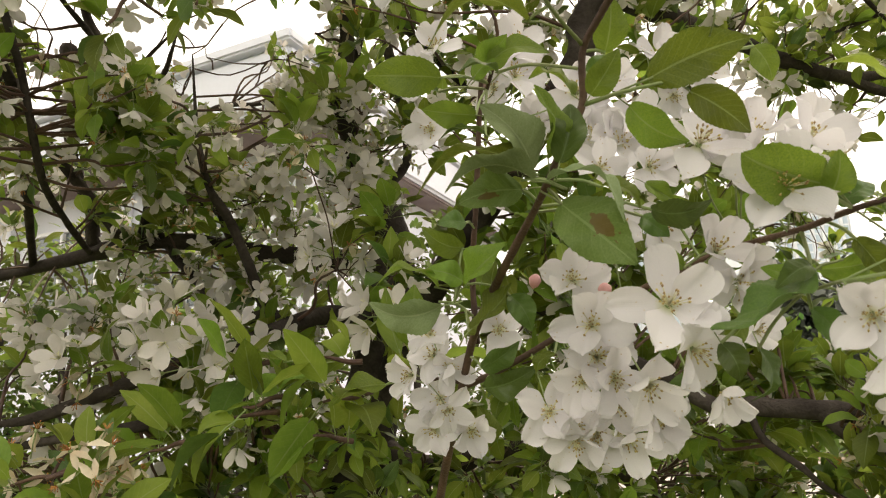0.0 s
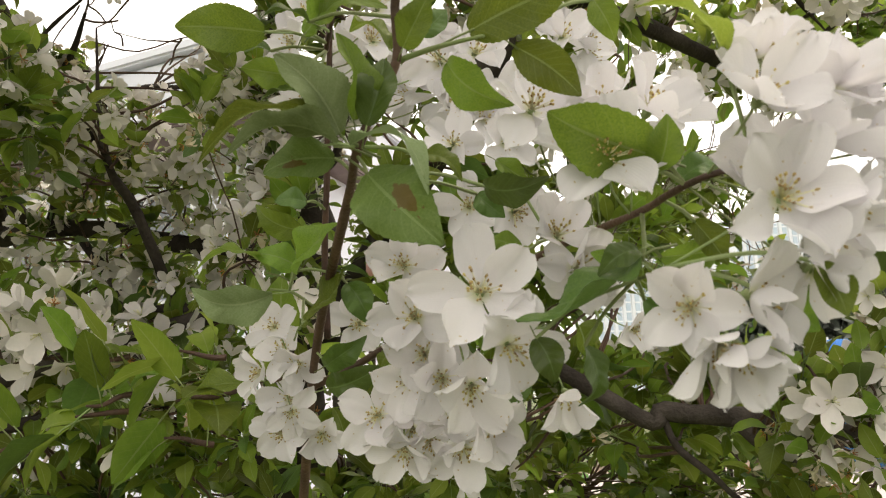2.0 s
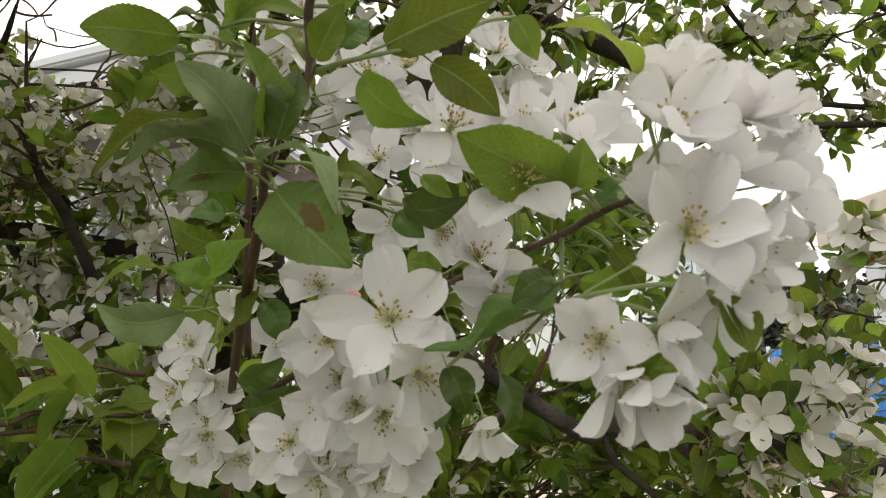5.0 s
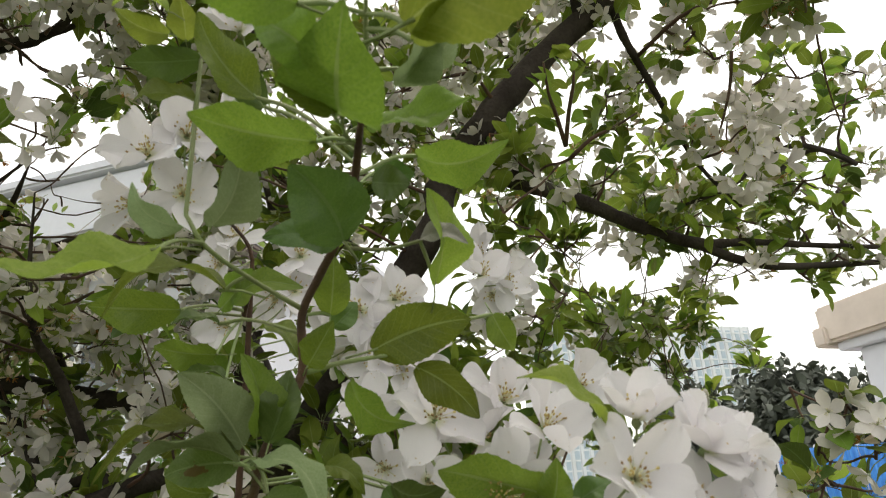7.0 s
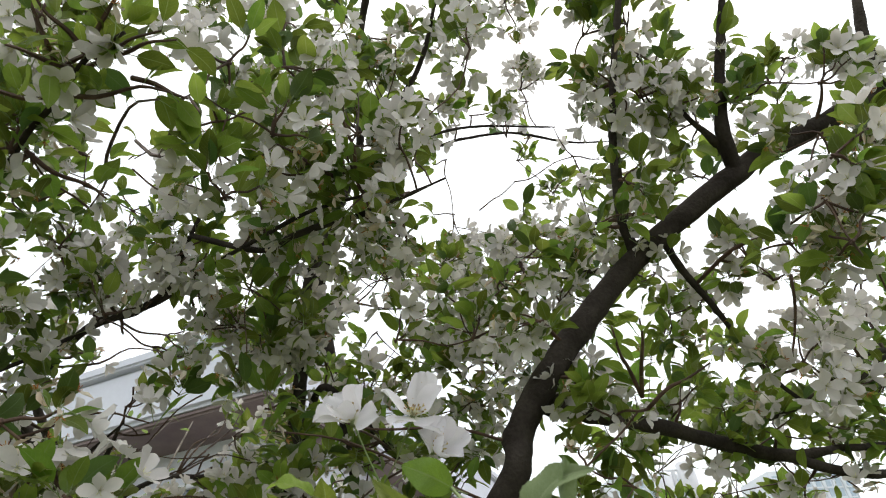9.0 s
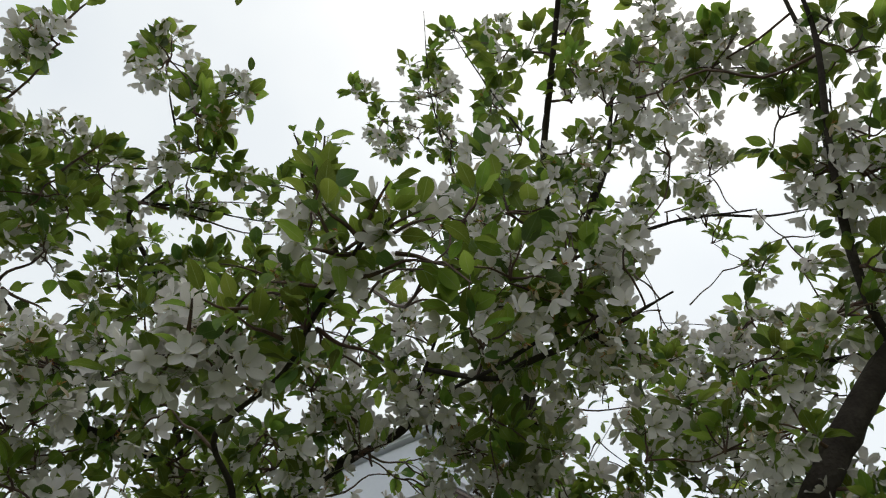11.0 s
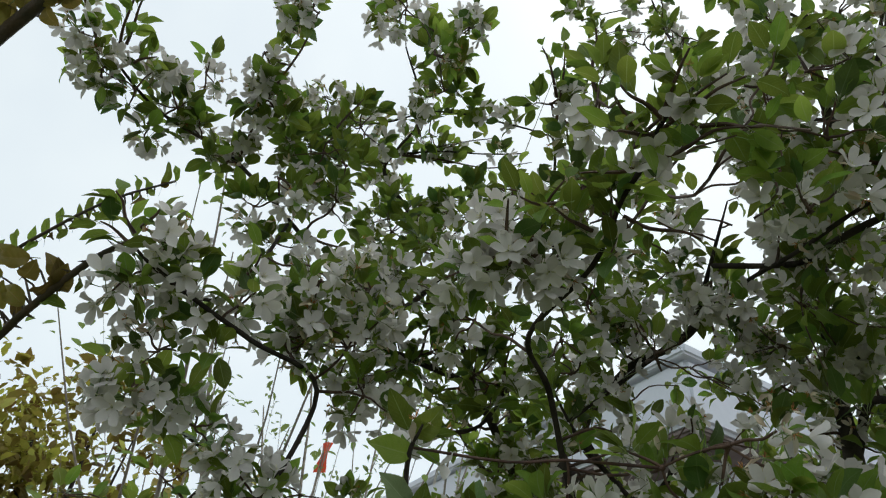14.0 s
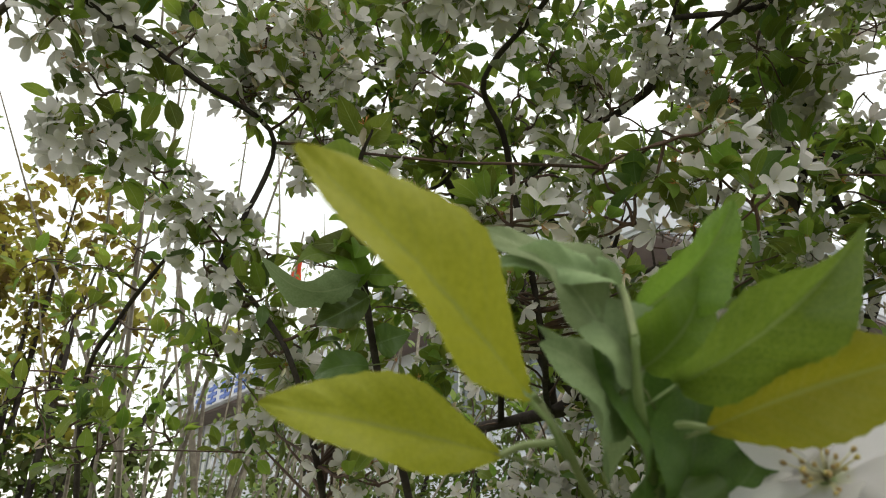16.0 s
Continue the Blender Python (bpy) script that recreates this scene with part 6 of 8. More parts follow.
near_leaf((0.080, 0.219, 1.611), (0.112, 0.202, 1.617), 95 * W * 0.195, LEAF, 4, (0, -0.8, 0.5))
near_leaf((0.073, 0.222, 1.602), (0.092, 0.218, 1.583), 58 * W * 0.2, LEAF, 2, (0, -0.7, 0.7))
near_leaf((0.094, 0.218, 1.605), (0.115, 0.219, 1.588), 66 * W * 0.2, LEAF, 4, (0, -0.8, 0.5))
near_leaf((0.140, 0.181, 1.580), (0.119, 0.175, 1.597), 50 * W * 0.165, LEAF_YOUNG, 1, (0.5, -0.6, 0.5))
near_leaf((0.131, 0.207, 1.564), (0.095, 0.194, 1.573), 95 * W * 0.175, LEAF, 4, (0, -0.85, 0.5))
near_leaf((0.131, 0.208, 1.560), (0.132, 0.199, 1.574), 60 * W * 0.18, LEAF, 3, (0.3, -0.9, 0.2))
near_leaf((0.127, 0.219, 1.537), (0.089, 0.217, 1.516), 76 * W * 0.185, LEAF_DARK, 4, (-0.3, -0.8, 0.6), "dark green curled leaf")
near_leaf((0.127, 0.218, 1.539), (0.113, 0.217, 1.532), 50 * W * 0.185, LEAF_DARK, 2, (0, -0.9, 0.3))
near_leaf((0.097, 0.228, 1.515), (0.102, 0.226, 1.501), 56 * W * 0.19, LEAF_DARK, 1, (0, -1, 0.1))
near_leaf((0.114, 0.237, 1.513), (0.116, 0.241, 1.492), 40 * W * 0.2, LEAF_DARK, 2, (0.4, -0.9, 0.1))
near_leaf((0.001, 0.318, 1.545), (-0.036, 0.314, 1.543), 42 * W * 0.27, LEAF_PALE, 1)
near_leaf((0.000, 0.318, 1.554), (-0.034, 0.309, 1.561), 36 * W * 0.27, LEAF, 2)
near_leaf((0.012, 0.314, 1.556), (-0.006, 0.310, 1.562), 52 * W * 0.27, LEAF, 0)
near_leaf((0.014, 0.319, 1.532), (0.036, 0.296, 1.551), 58 * W * 0.26, LEAF, 4, (-0.3, -0.9, 0.4))
near_leaf((0.013, 0.309, 1.553), (0.032, 0.287, 1.569), 60 * W * 0.25, LEAF, 3, (0, -1, 0.2))
near_leaf((0.034, 0.308, 1.547), (0.044, 0.305, 1.529), 52 * W * 0.26, LEAF_DARK, 1, (0, -1, 0.2))
near_leaf((0.022, 0.345, 1.505), (0.047, 0.329, 1.513), 48 * W * 0.28, LEAF_DARK, 0)
near_leaf((0.021, 0.343, 1.515), (0.041, 0.332, 1.526), 38 * W * 0.28, LEAF_DARK, 1)
near_leaf((0.097, 0.346, 1.497), (0.112, 0.338, 1.480), 72 * W * 0.3, LEAF, 0, (0, -1, 0.2))
near_leaf((0.157, 0.181, 1.527), (0.159, 0.178, 1.513), 60 * W * 0.15, LEAF, 4, (0, -0.9, 0.3))
near_leaf((0.087, 0.253, 1.571), (0.108, 0.240, 1.568), 42 * W * 0.22, LEAF_DARK, 2)
near_leaf((0.085, 0.259, 1.570), (0.094, 0.254, 1.560), 46 * W * 0.22, LEAF_DARK, 0, (0, -1, 0.2))
near_leaf((0.013, 0.320, 1.574), (-0.008, 0.311, 1.582), 34 * W * 0.28, LEAF, 1)
near_leaf((0.015, 0.317, 1.586), (0.001, 0.314, 1.586), 40 * W * 0.28, LEAF_DARK, 0)
near_leaf((0.026, 0.271, 1.644), (0.052, 0.255, 1.651), 60 * W * 0.25, LEAF, 2)
near_leaf((0.020, 0.272, 1.642), (0.036, 0.256, 1.654), 55 * W * 0.25, LEAF, 4)
near_leaf((0.055, 0.232, 1.612), (0.041, 0.241, 1.630), 46 * W * 0.21, LEAF, 1)
near_leaf((0.059, 0.222, 1.607), (0.067, 0.208, 1.618), 60 * W * 0.2, LEAF, 0, (0.2, -0.9, 0.3))
near_leaf((0.066, 0.248, 1.627), (0.075, 0.244, 1.636), 50 * W * 0.23, LEAF_DARK, 0)
near_leaf((0.121, 0.220, 1.623), (0.129, 0.222, 1.609), 50 * W * 0.21, LEAF, 2)
near_leaf((0.025, 0.394, 1.472), (0.020, 0.389, 1.497), 40 * W * 0.33, LEAF, 3)
near_leaf((-0.090, 0.473, 1.517), (-0.146, 0.466, 1.493), 60 * W * 0.39, LEAF, 2, (0, -0.6, 0.8), stalk=False)
near_leaf((-0.115, 0.493, 1.533), (-0.167, 0.492, 1.528), 40 * W * 0.41, LEAF, 1, stalk=False)
near_leaf((-0.036, 0.425, 1.511), (-0.075, 0.422, 1.501), 46 * W * 0.36, LEAF, 0)
# upper end of the spray
near_leaf((0.071, 0.149, 1.654), (0.070, 0.115, 1.659), 200 * W * 0.14, LEAF, 5, (0.1, -0.95, 0.25))
near_leaf((0.069, 0.145, 1.652), (0.054, 0.130, 1.668), 110 * W * 0.155, LEAF, 3, (0.3, -0.9, 0.2))
near_leaf((0.025, 0.168, 1.626), (-0.005, 0.150, 1.613), 92 * W * 0.15, LEAF_YOUNG, 4, (0, -0.8, 0.55))
near_leaf((0.035, 0.204, 1.627), (-0.004, 0.199, 1.626), 58 * W * 0.195, LEAF, 2, (0, -0.7, 0.7))
near_leaf((0.064, 0.161, 1.654), (0.030, 0.155, 1.656), 68 * W * 0.17, LEAF, 0, (0, -0.8, 0.6))
near_leaf((0.026, 0.183, 1.681), (0.006, 0.180, 1.681), 48 * W * 0.2, LEAF, 1)
near_leaf((0.018, 0.176, 1.700), (0.004, 0.167, 1.700), 36 * W * 0.2, LEAF_YOUNG, 1, stalk=False)
near_leaf((0.023, 0.176, 1.698), (0.023, 0.163, 1.705), 46 * W * 0.2, LEAF_YOUNG, 3, stalk=False)
near_leaf((0.034, 0.183, 1.639), (0.045, 0.163, 1.655), 48 * W * 0.18, LEAF_PALE, 3, (-0.4, -0.85, 0.2))
near_leaf((0.026, 0.184, 1.639), (0.010, 0.177, 1.648), 36 * W * 0.18, LEAF_PALE, 1)
near_leaf((0.071, 0.189, 1.637), (0.056, 0.169, 1.652), 130 * W * 0.185, LEAF_DARK, 3, (0.3, -0.9, 0.3))
near_leaf((0.069, 0.194, 1.639), (0.047, 0.187, 1.638), 70 * W * 0.19, LEAF_DARK, 0)
near_leaf((0.078, 0.158, 1.658), (0.105, 0.139, 1.653), 88 * W * 0.165, LEAF, 4, (0, -0.8, 0.6))
near_leaf((0.093, 0.181, 1.662), (0.120, 0.168, 1.657), 62 * W * 0.195, LEAF, 2, (0, -0.8, 0.5))
near_leaf((0.080, 0.185, 1.658), (0.093, 0.183, 1.657), 52 * W * 0.2, LEAF_DARK, 0)
near_leaf((0.085, 0.149, 1.664), (0.094, 0.132, 1.674), 50 * W * 0.165, LEAF_PALE, 3, (0.4, -0.9, 0))
near_leaf((0.088, 0.147, 1.667), (0.102, 0.137, 1.672), 34 * W * 0.17, LEAF_PALE, 1)
near_leaf((0.099, 0.200, 1.627), (0.097, 0.184, 1.654), 42 * W * 0.2, LEAF_YOUNG, 3, (-0.3, -0.9, 0))
near_leaf((0.094, 0.191, 1.638), (0.108, 0.184, 1.637), 36 * W * 0.2, LEAF_DRY, 1, label="dried grey leaf")
near_leaf((0.066, 0.222, 1.624), (0.067, 0.210, 1.641), 60 * W * 0.22, LEAF, 0, (0, -1, 0))
near_leaf((0.027, 0.238, 1.626), (0.011, 0.230, 1.626), 30 * W * 0.22, LEAF_DARK, 1)
near_leaf((0.047, 0.181, 1.678), (0.030, 0.178, 1.692), 60 * W * 0.2, LEAF_DARK, 0)
near_leaf((0.046, 0.172, 1.675), (0.030, 0.156, 1.692), 70 * W * 0.19, LEAF, 4)
stem([((0.078, 0.146, 1.665), 0.001), ((0.077, 0.136, 1.664), 0.001), ((0.077, 0.120, 1.673), 0.0008), ((0.080, 0.112, 1.678), 0.0006)], "green shoot tip")
near_leaf((0.062, 0.120, 1.663), (0.034, 0.111, 1.668), 90 * W * 0.155, LEAF, 2, (0, -0.6, 0.8))
near_leaf((0.072, 0.106, 1.665), (0.042, 0.096, 1.683), 58 * W * 0.15, LEAF_YOUNG, 1, (0.3, -0.6, 0.7), flat=True)
near_leaf((0.085, 0.119, 1.658), (0.123, 0.094, 1.664), 125 * W * 0.15, LEAF_YOUNG, 4, (-0.1, -0.7, 0.7))
near_leaf((0.079, 0.111, 1.665), (0.091, 0.094, 1.685), 46 * W * 0.15, LEAF_PALE, 3, (0.5, -0.8, 0))
near_leaf((0.082, 0.107, 1.671), (0.094, 0.093, 1.684), 30 * W * 0.15, LEAF_PALE, 1, (0.5, -0.8, 0.2))
near_leaf((0.020, 0.166, 1.700), (0.003, 0.166, 1.706), 24 * W * 0.2, LEAF_YOUNG, 1, stalk=False)
near_leaf((0.066, 0.161, 1.698), (0.049, 0.159, 1.706), 62 * W * 0.2, LEAF, 0)
near_leaf((0.066, 0.129, 1.655), (0.051, 0.126, 1.665), 85 * W * 0.165, LEAF, 0, (0.2, -0.7, 0.7))
near_leaf((0.027, 0.180, 1.694), (0.004, 0.179, 1.690), 44 * W * 0.2, LEAF_DARK, 0)
near_leaf((0.087, 0.124, 1.658), (0.099, 0.114, 1.664), 34 * W * 0.16, LEAF_YOUNG, 1)
near_leaf((0.079, 0.172, 1.648), (0.090, 0.170, 1.647), 60 * W * 0.19, LEAF_DARK, 0)
# leaves between the blossoms
for k, (b, t, w, m) in enumerate((((0.130, 0.230, 1.533), (0.116, 0.230, 1.542), 46, LEAF), ((0.132, 0.231, 1.526), (0.142, 0.233, 1.512), 50, LEAF_DARK), ((0.100, 0.261, 1.548), (0.087, 0.262, 1.555), 44, LEAF), ((0.082, 0.300, 1.527), (0.067, 0.300, 1.536), 44, LEAF_DARK), ((0.147, 0.223, 1.549), (0.157, 0.225, 1.535), 50, LEAF), ((0.142, 0.221, 1.561), (0.156, 0.218, 1.569), 46, LEAF_DARK), ((0.104, 0.281, 1.506), (0.094, 0.286, 1.492), 44, LEAF_DARK), ((0.141, 0.237, 1.541), (0.163, 0.233, 1.542), 40, LEAF), ((0.056, 0.326, 1.520), (0.044, 0.331, 1.509), 40, LEAF), ((0.096, 0.283, 1.592), (0.109, 0.283, 1.583), 44, LEAF), ((0.154, 0.198, 1.521), (0.165, 0.198, 1.512), 60, LEAF), ((0.136, 0.292, 1.527), (0.127, 0.297, 1.514), 46, LEAF))):
    near_leaf(b, t, w * W * 0.21, m, k % 6)
# blossoms of the spray
near_blossom((0.081, 0.230, 1.529), (0.0, -0.95, 0.25), 0.0446, 0.05, 10)
near_blossom((0.065, 0.280, 1.515), (0.1, -0.9, -0.1), 0.0409, 0.1)
near_blossom((0.047, 0.298, 1.493), (-0.1, -0.9, 0.0), 0.0391, 0.05)
near_blossom((0.075, 0.293, 1.495), (0.2, -0.9, -0.2), 0.0391, 0.1)
near_blossom((0.089, 0.235, 1.514), (0.35, -0.75, -0.45), 0.0409, 0.15)
near_blossom((0.116, 0.251, 1.540), (0.4, -0.8, -0.2), 0.0391, 0.2)
near_blossom((0.117, 0.210, 1.564), (-0.1, -0.8, 0.1), 0.0418, -0.1, 0)
near_blossom((0.101, 0.233, 1.590), (0.1, -0.8, 0.4), 0.0428, 0.1)
near_blossom((0.144, 0.175, 1.566), (0.0, -0.85, 0.35), 0.0383, 0.2, 20)
near_blossom((0.146, 0.176, 1.541), (0.0, -0.95, 0.05), 0.0400, 0.1)
near_blossom((0.162, 0.183, 1.558), (0.3, -0.85, 0.3), 0.0391, 0.2)
near_blossom((0.167, 0.183, 1.542), (0.6, -0.7, -0.1), 0.0365, 0.2)
near_blossom((0.170, 0.185, 1.573), (0.4, -0.6, 0.6), 0.0365, 0.2)
near_blossom((0.132, 0.199, 1.520), (-0.4, -0.8, -0.3), 0.0383, 0.25)
near_blossom((0.144, 0.191, 1.521), (0.3, -0.8, -0.3), 0.0383, 0.2)
near_blossom((0.135, 0.193, 1.510), (0.2, -0.5, -0.8), 0.0383, 0.2)
near_blossom((0.178, 0.186, 1.557), (0.8, -0.5, 0.2), 0.0365, 0.25)
near_blossom((0.158, 0.180, 1.536), (0.3, -0.85, -0.3), 0.038, 0.3)
near_blossom((0.151, 0.190, 1.551), (-0.4, -0.85, 0.3), 0.038, 0.35)
near_blossom((0.160, 0.190, 1.527), (0.4, -0.7, -0.5), 0.037, 0.35)
near_blossom((0.184, 0.196, 1.566), (0.7, -0.6, 0.4), 0.037, 0.3)
near_blossom((0.152, 0.186, 1.582), (-0.1, -0.5, 0.85), 0.038, 0.6)
near_blossom((0.139, 0.190, 1.508), (0.1, -0.6, -0.75), 0.034, 0.4)
near_blossom((0.062, 0.268, 1.527), (-0.3, -0.9, 0.1), 0.037, 0.15)
near_blossom((0.06, 0.285, 1.505), (-0.2, -0.9, -0.1), 0.037, 0.20)
near_blossom((0.071, 0.275, 1.506), (0.1, -0.9, -0.3), 0.037, 0.25)
near_blossom((0.08, 0.26, 1.503), (0.1, -0.8, -0.5), 0.037, 0.30)
near_blossom((0.089, 0.284, 1.489), (0.3, -0.8, -0.4), 0.037, 0.35)
near_blossom((0.057, 0.297, 1.481), (0, -0.7, -0.6), 0.037, 0.15)
near_blossom((0.079, 0.293, 1.481), (0.2, -0.7, -0.6), 0.037, 0.20)
near_blossom((0.112, 0.257, 1.553), (0.1, -0.8, 0.4), 0.037, 0.25)
near_blossom((0.12, 0.259, 1.538), (0.2, -0.9, -0.2), 0.037, 0.30)
near_blossom((-0.005, 0.357, 1.535), (-0.3, -0.8, 0.2), 0.035, 0.35)
near_blossom((0.002, 0.366, 1.495), (0.1, -0.8, -0.4), 0.035, 0.15)
near_blossom((0.08, 0.298, 1.605), (-0.1, -0.9, 0.2), 0.035, 0.20)
near_blossom((0.101, 0.291, 1.603), (0.2, -0.9, -0.1), 0.035, 0.25)
near_blossom((0.124, 0.231, 1.575), (0.1, -0.9, -0.2), 0.037, 0.30)
near_blossom((0.058, 0.278, 1.548), (-0.1, -0.9, 0.0), 0.0372, 0.2)
near_blossom((0.087, 0.308, 1.580), (0.0, -0.9, -0.1), 0.0391, 0.1)
near_blossom((0.104, 0.296, 1.574), (0.3, -0.7, -0.4), 0.0391, 0.15)
near_blossom((0.084, 0.317, 1.629), (-0.2, -0.9, 0.1), 0.0409, 0.1)
near_blossom((0.095, 0.312, 1.624), (0.1, -0.9, 0.0), 0.0409, 0.05)
near_blossom((0.078, 0.325, 1.643), (-0.4, -0.7, 0.4), 0.0391, 0.15)
near_blossom((0.104, 0.313, 1.633), (0.4, -0.8, 0.2), 0.0391, 0.15)
near_blossom((0.062, 0.347, 1.651), (-0.5, -0.8, 0.0), 0.0391, 0.15)
near_blossom((0.045, 0.315, 1.664), (0.1, -0.9, 0.3), 0.0409, 0.1)
near_blossom((0.035, 0.327, 1.664), (-0.3, -0.8, -0.2), 0.0391, 0.15)
near_blossom((0.005, 0.380, 1.720), (-0.3, -0.8, 0.3), 0.0428, 0.15)
near_blossom((-0.005, 0.385, 1.704), (-0.4, -0.9, -0.1), 0.0428, 0.15)
near_blossom((0.047, 0.320, 1.684), (0.2, -0.8, 0.4), 0.0409, 0.15)
near_blossom((-0.000, 0.393, 1.670), (-0.4, -0.8, -0.3), 0.0409, 0.2)
near_blossom((-0.004, 0.375, 1.525), (-0.3, -0.8, 0.2), 0.0391, 0.3)
near_blossom((0.004, 0.365, 1.518), (0.2, -0.8, -0.3), 0.0372, 0.3)
near_blossom((-0.001, 0.383, 1.501), (-0.2, -0.9, 0.0), 0.0391, 0.2)
near_blossom((-0.005, 0.387, 1.485), (-0.2, -0.8, -0.3), 0.0391, 0.15)
near_blossom((0.015, 0.380, 1.483), (0.3, -0.8, -0.2), 0.0372, 0.2)
near_blossom((-0.017, 0.390, 1.515), (-0.7, -0.6, 0.0), 0.0372, 0.3)
near_blossom((0.116, 0.276, 1.499), (0.0, -0.7, -0.6), 0.0372, 0.2, petals=4)
near_blossom((0.142, 0.338, 1.680), (0.1, -0.8, 0.3), 0.0409, 0.1)
near_blossom((0.155, 0.338, 1.675), (0.4, -0.8, 0.0), 0.0409, 0.15)
near_blossom((0.165, 0.270, 1.606), (0.1, -0.8, 0.3), 0.0391, 0.15)
near_blossom((0.128, 0.246, 1.597), (0.2, -0.6, 0.6), 0.0391, 0.2)
near_blossom((0.060, 0.312, 1.488), (0.0, -0.7, -0.5), 0.0372, 0.2)
near_blossom((0.089, 0.352, 1.480), (0.2, -0.7, -0.4), 0.0372, 0.2)
near_blossom((0.034, 0.377, 1.538), (0.0, -0.8, 0.0), 0.0391, 0.2)
near_blossom((0.068, 0.302, 1.484), (0.0, -0.6, -0.7), 0.0372, 0.25)
near_blossom((0.172, 0.359, 1.530), (0.2, -0.8, -0.1), 0.0372, 0.25)
near_blossom((-0.004, 0.237, 1.692), (-0.2, -0.9, 0.3), 0.0428, 0.15)
near_blossom((0.009, 0.237, 1.701), (0.3, -0.8, 0.2), 0.0409, 0.25)
near_blossom((0.009, 0.241, 1.678), (0.3, -0.8, -0.2), 0.0391, 0.2)
near_blossom((-0.010, 0.249, 1.678), (-0.4, -0.7, -0.5), 0.0409, 0.2)
near_blossom((0.020, 0.240, 1.704), (0.7, -0.6, 0.2), 0.0391, 0.25)
near_blossom((0.152, 0.391, 1.714), (-0.1, -0.9, 0.2), 0.0428, 0.3)
near_blossom((0.173, 0.394, 1.699), (0.3, -0.8, -0.1), 0.0428, 0.2)
near_blossom((0.161, 0.400, 1.690), (-0.1, -0.7, -0.5), 0.0409, 0.2)
near_blossom((0.077, 0.317, 1.654), (-0.3, -0.8, 0.1), 0.0428, 0.15)
near_blossom((0.094, 0.323, 1.662), (0.3, -0.8, 0.2), 0.0428, 0.15)
near_blossom((0.135, 0.220, 1.584), (0.2, -0.7, 0.5), 0.0409, 0.25)
near_blossom((0.118, 0.242, 1.584), (-0.2, -0.7, 0.4), 0.0409, 0.25)
near_blossom((0.170, 0.185, 1.573), (0.3, -0.6, 0.6), 0.0400, 0.35)
near_blossom((0.026, 0.237, 1.753), (-0.2, -0.7, 0.5), 0.0428, 0.2, root=(0.037, 0.261, 1.731))
near_blossom((0.054, 0.234, 1.752), (0.2, -0.7, 0.5), 0.0428, 0.25, root=(0.039, 0.261, 1.731))
near_blossom((0.063, 0.242, 1.738), (0.5, -0.7, 0.1), 0.0409, 0.25, root=(0.042, 0.262, 1.729))
for p, way in (((0.070, 0.272, 1.542), (-0.2, -0.7, 0.5)), ((0.045, 0.300, 1.552), (0.2, -0.5, 0.6))):
    m = BASE @ face(Vector(p), way, 0.0031, 0)
    part("flower_bud", tube_shape([(0, 0, -1.2), (0, 0, -0.5), (0, 0, 0.3), (0, 0, 0.9), (0, 0, 1.2)], [0.25, 0.8, 0.95, 0.6, 0.1], 12), [BUD], tree, "rosy pink closed bud", m)

# ---- a second shoot close by, lower left ----
stem([((-0.140, 0.093, 1.528), 0.0016), ((-0.136, 0.046, 1.551), 0.0015), ((-0.132, 0.023, 1.563), 0.0014), ((-0.130, 0.012, 1.570), 0.0012), ((-0.128, 0.005, 1.577), 0.0008)], "pale green young shoot")
stem([((-0.137, 0.046, 1.550), 0.0013), ((-0.142, 0.027, 1.555), 0.0012), ((-0.141, 0.011, 1.562), 0.0011), ((-0.142, 0.002, 1.568), 0.0009)], "pale green young shoot")
near_leaf((-0.140, -0.006, 1.567), (-0.150, -0.046, 1.588), 262 * W * 0.085, LEAF_OLIVE, 6, (0.5, -0.75, 0.5), "large yellow-green young leaf", flat=True)
near_leaf((-0.150, 0.006, 1.561), (-0.172, -0.025, 1.565), 180 * W * 0.092, LEAF_OLIVE, 6, (-0.1, -0.55, 0.8), flat=True)
near_leaf((-0.133, 0.008, 1.578), (-0.149, -0.005, 1.597), 130 * W * 0.1, LEAF_PALE, 0, (0.3, -0.9, 0.3), flat=True)
near_leaf((-0.130, 0.013, 1.572), (-0.137, 0.003, 1.583), 150 * W * 0.1, LEAF_PALE, 3, (0.3, -0.9, 0.3), flat=True)
near_leaf((-0.130, 0.014, 1.583), (-0.112, 0.015, 1.601), 110 * W * 0.1, LEAF, 3, (-0.3, -0.9, 0.3), flat=True)
near_leaf((-0.125, 0.016, 1.572), (-0.093, 0.008, 1.589), 160 * W * 0.09, LEAF, 1, (-0.4, -0.6, 0.7), flat=True)
near_leaf((-0.122, 0.021, 1.566), (-0.092, 0.016, 1.574), 190 * W * 0.09, LEAF_OLIVE, 6, (-0.2, -0.7, 0.7), flat=True)
near_leaf((-0.129, 0.012, 1.574), (-0.118, 0.013, 1.588), 160 * W * 0.1, LEAF, 0, (0, -1, 0.2), flat=True)
near_leaf((-0.130, 0.026, 1.559), (-0.122, 0.029, 1.550), 150 * W * 0.1, LEAF_DARK, 0, (0, -1, 0.3), flat=True)
near_leaf((-0.140, 0.026, 1.559), (-0.143, 0.006, 1.582), 60 * W * 0.1, LEAF_PALE, 3, (-0.3, -0.9, 0.2), flat=True)
near_leaf((-0.136, 0.031, 1.555), (-0.135, 0.009, 1.582), 190 * W * 0.105, LEAF_DARK, 3, (0.2, -0.9, 0.2), flat=True)
near_leaf((-0.131, 0.033, 1.555), (-0.121, 0.023, 1.584), 200 * W * 0.108, LEAF_DARK, 1, (-0.2, -0.9, 0.2), flat=True)
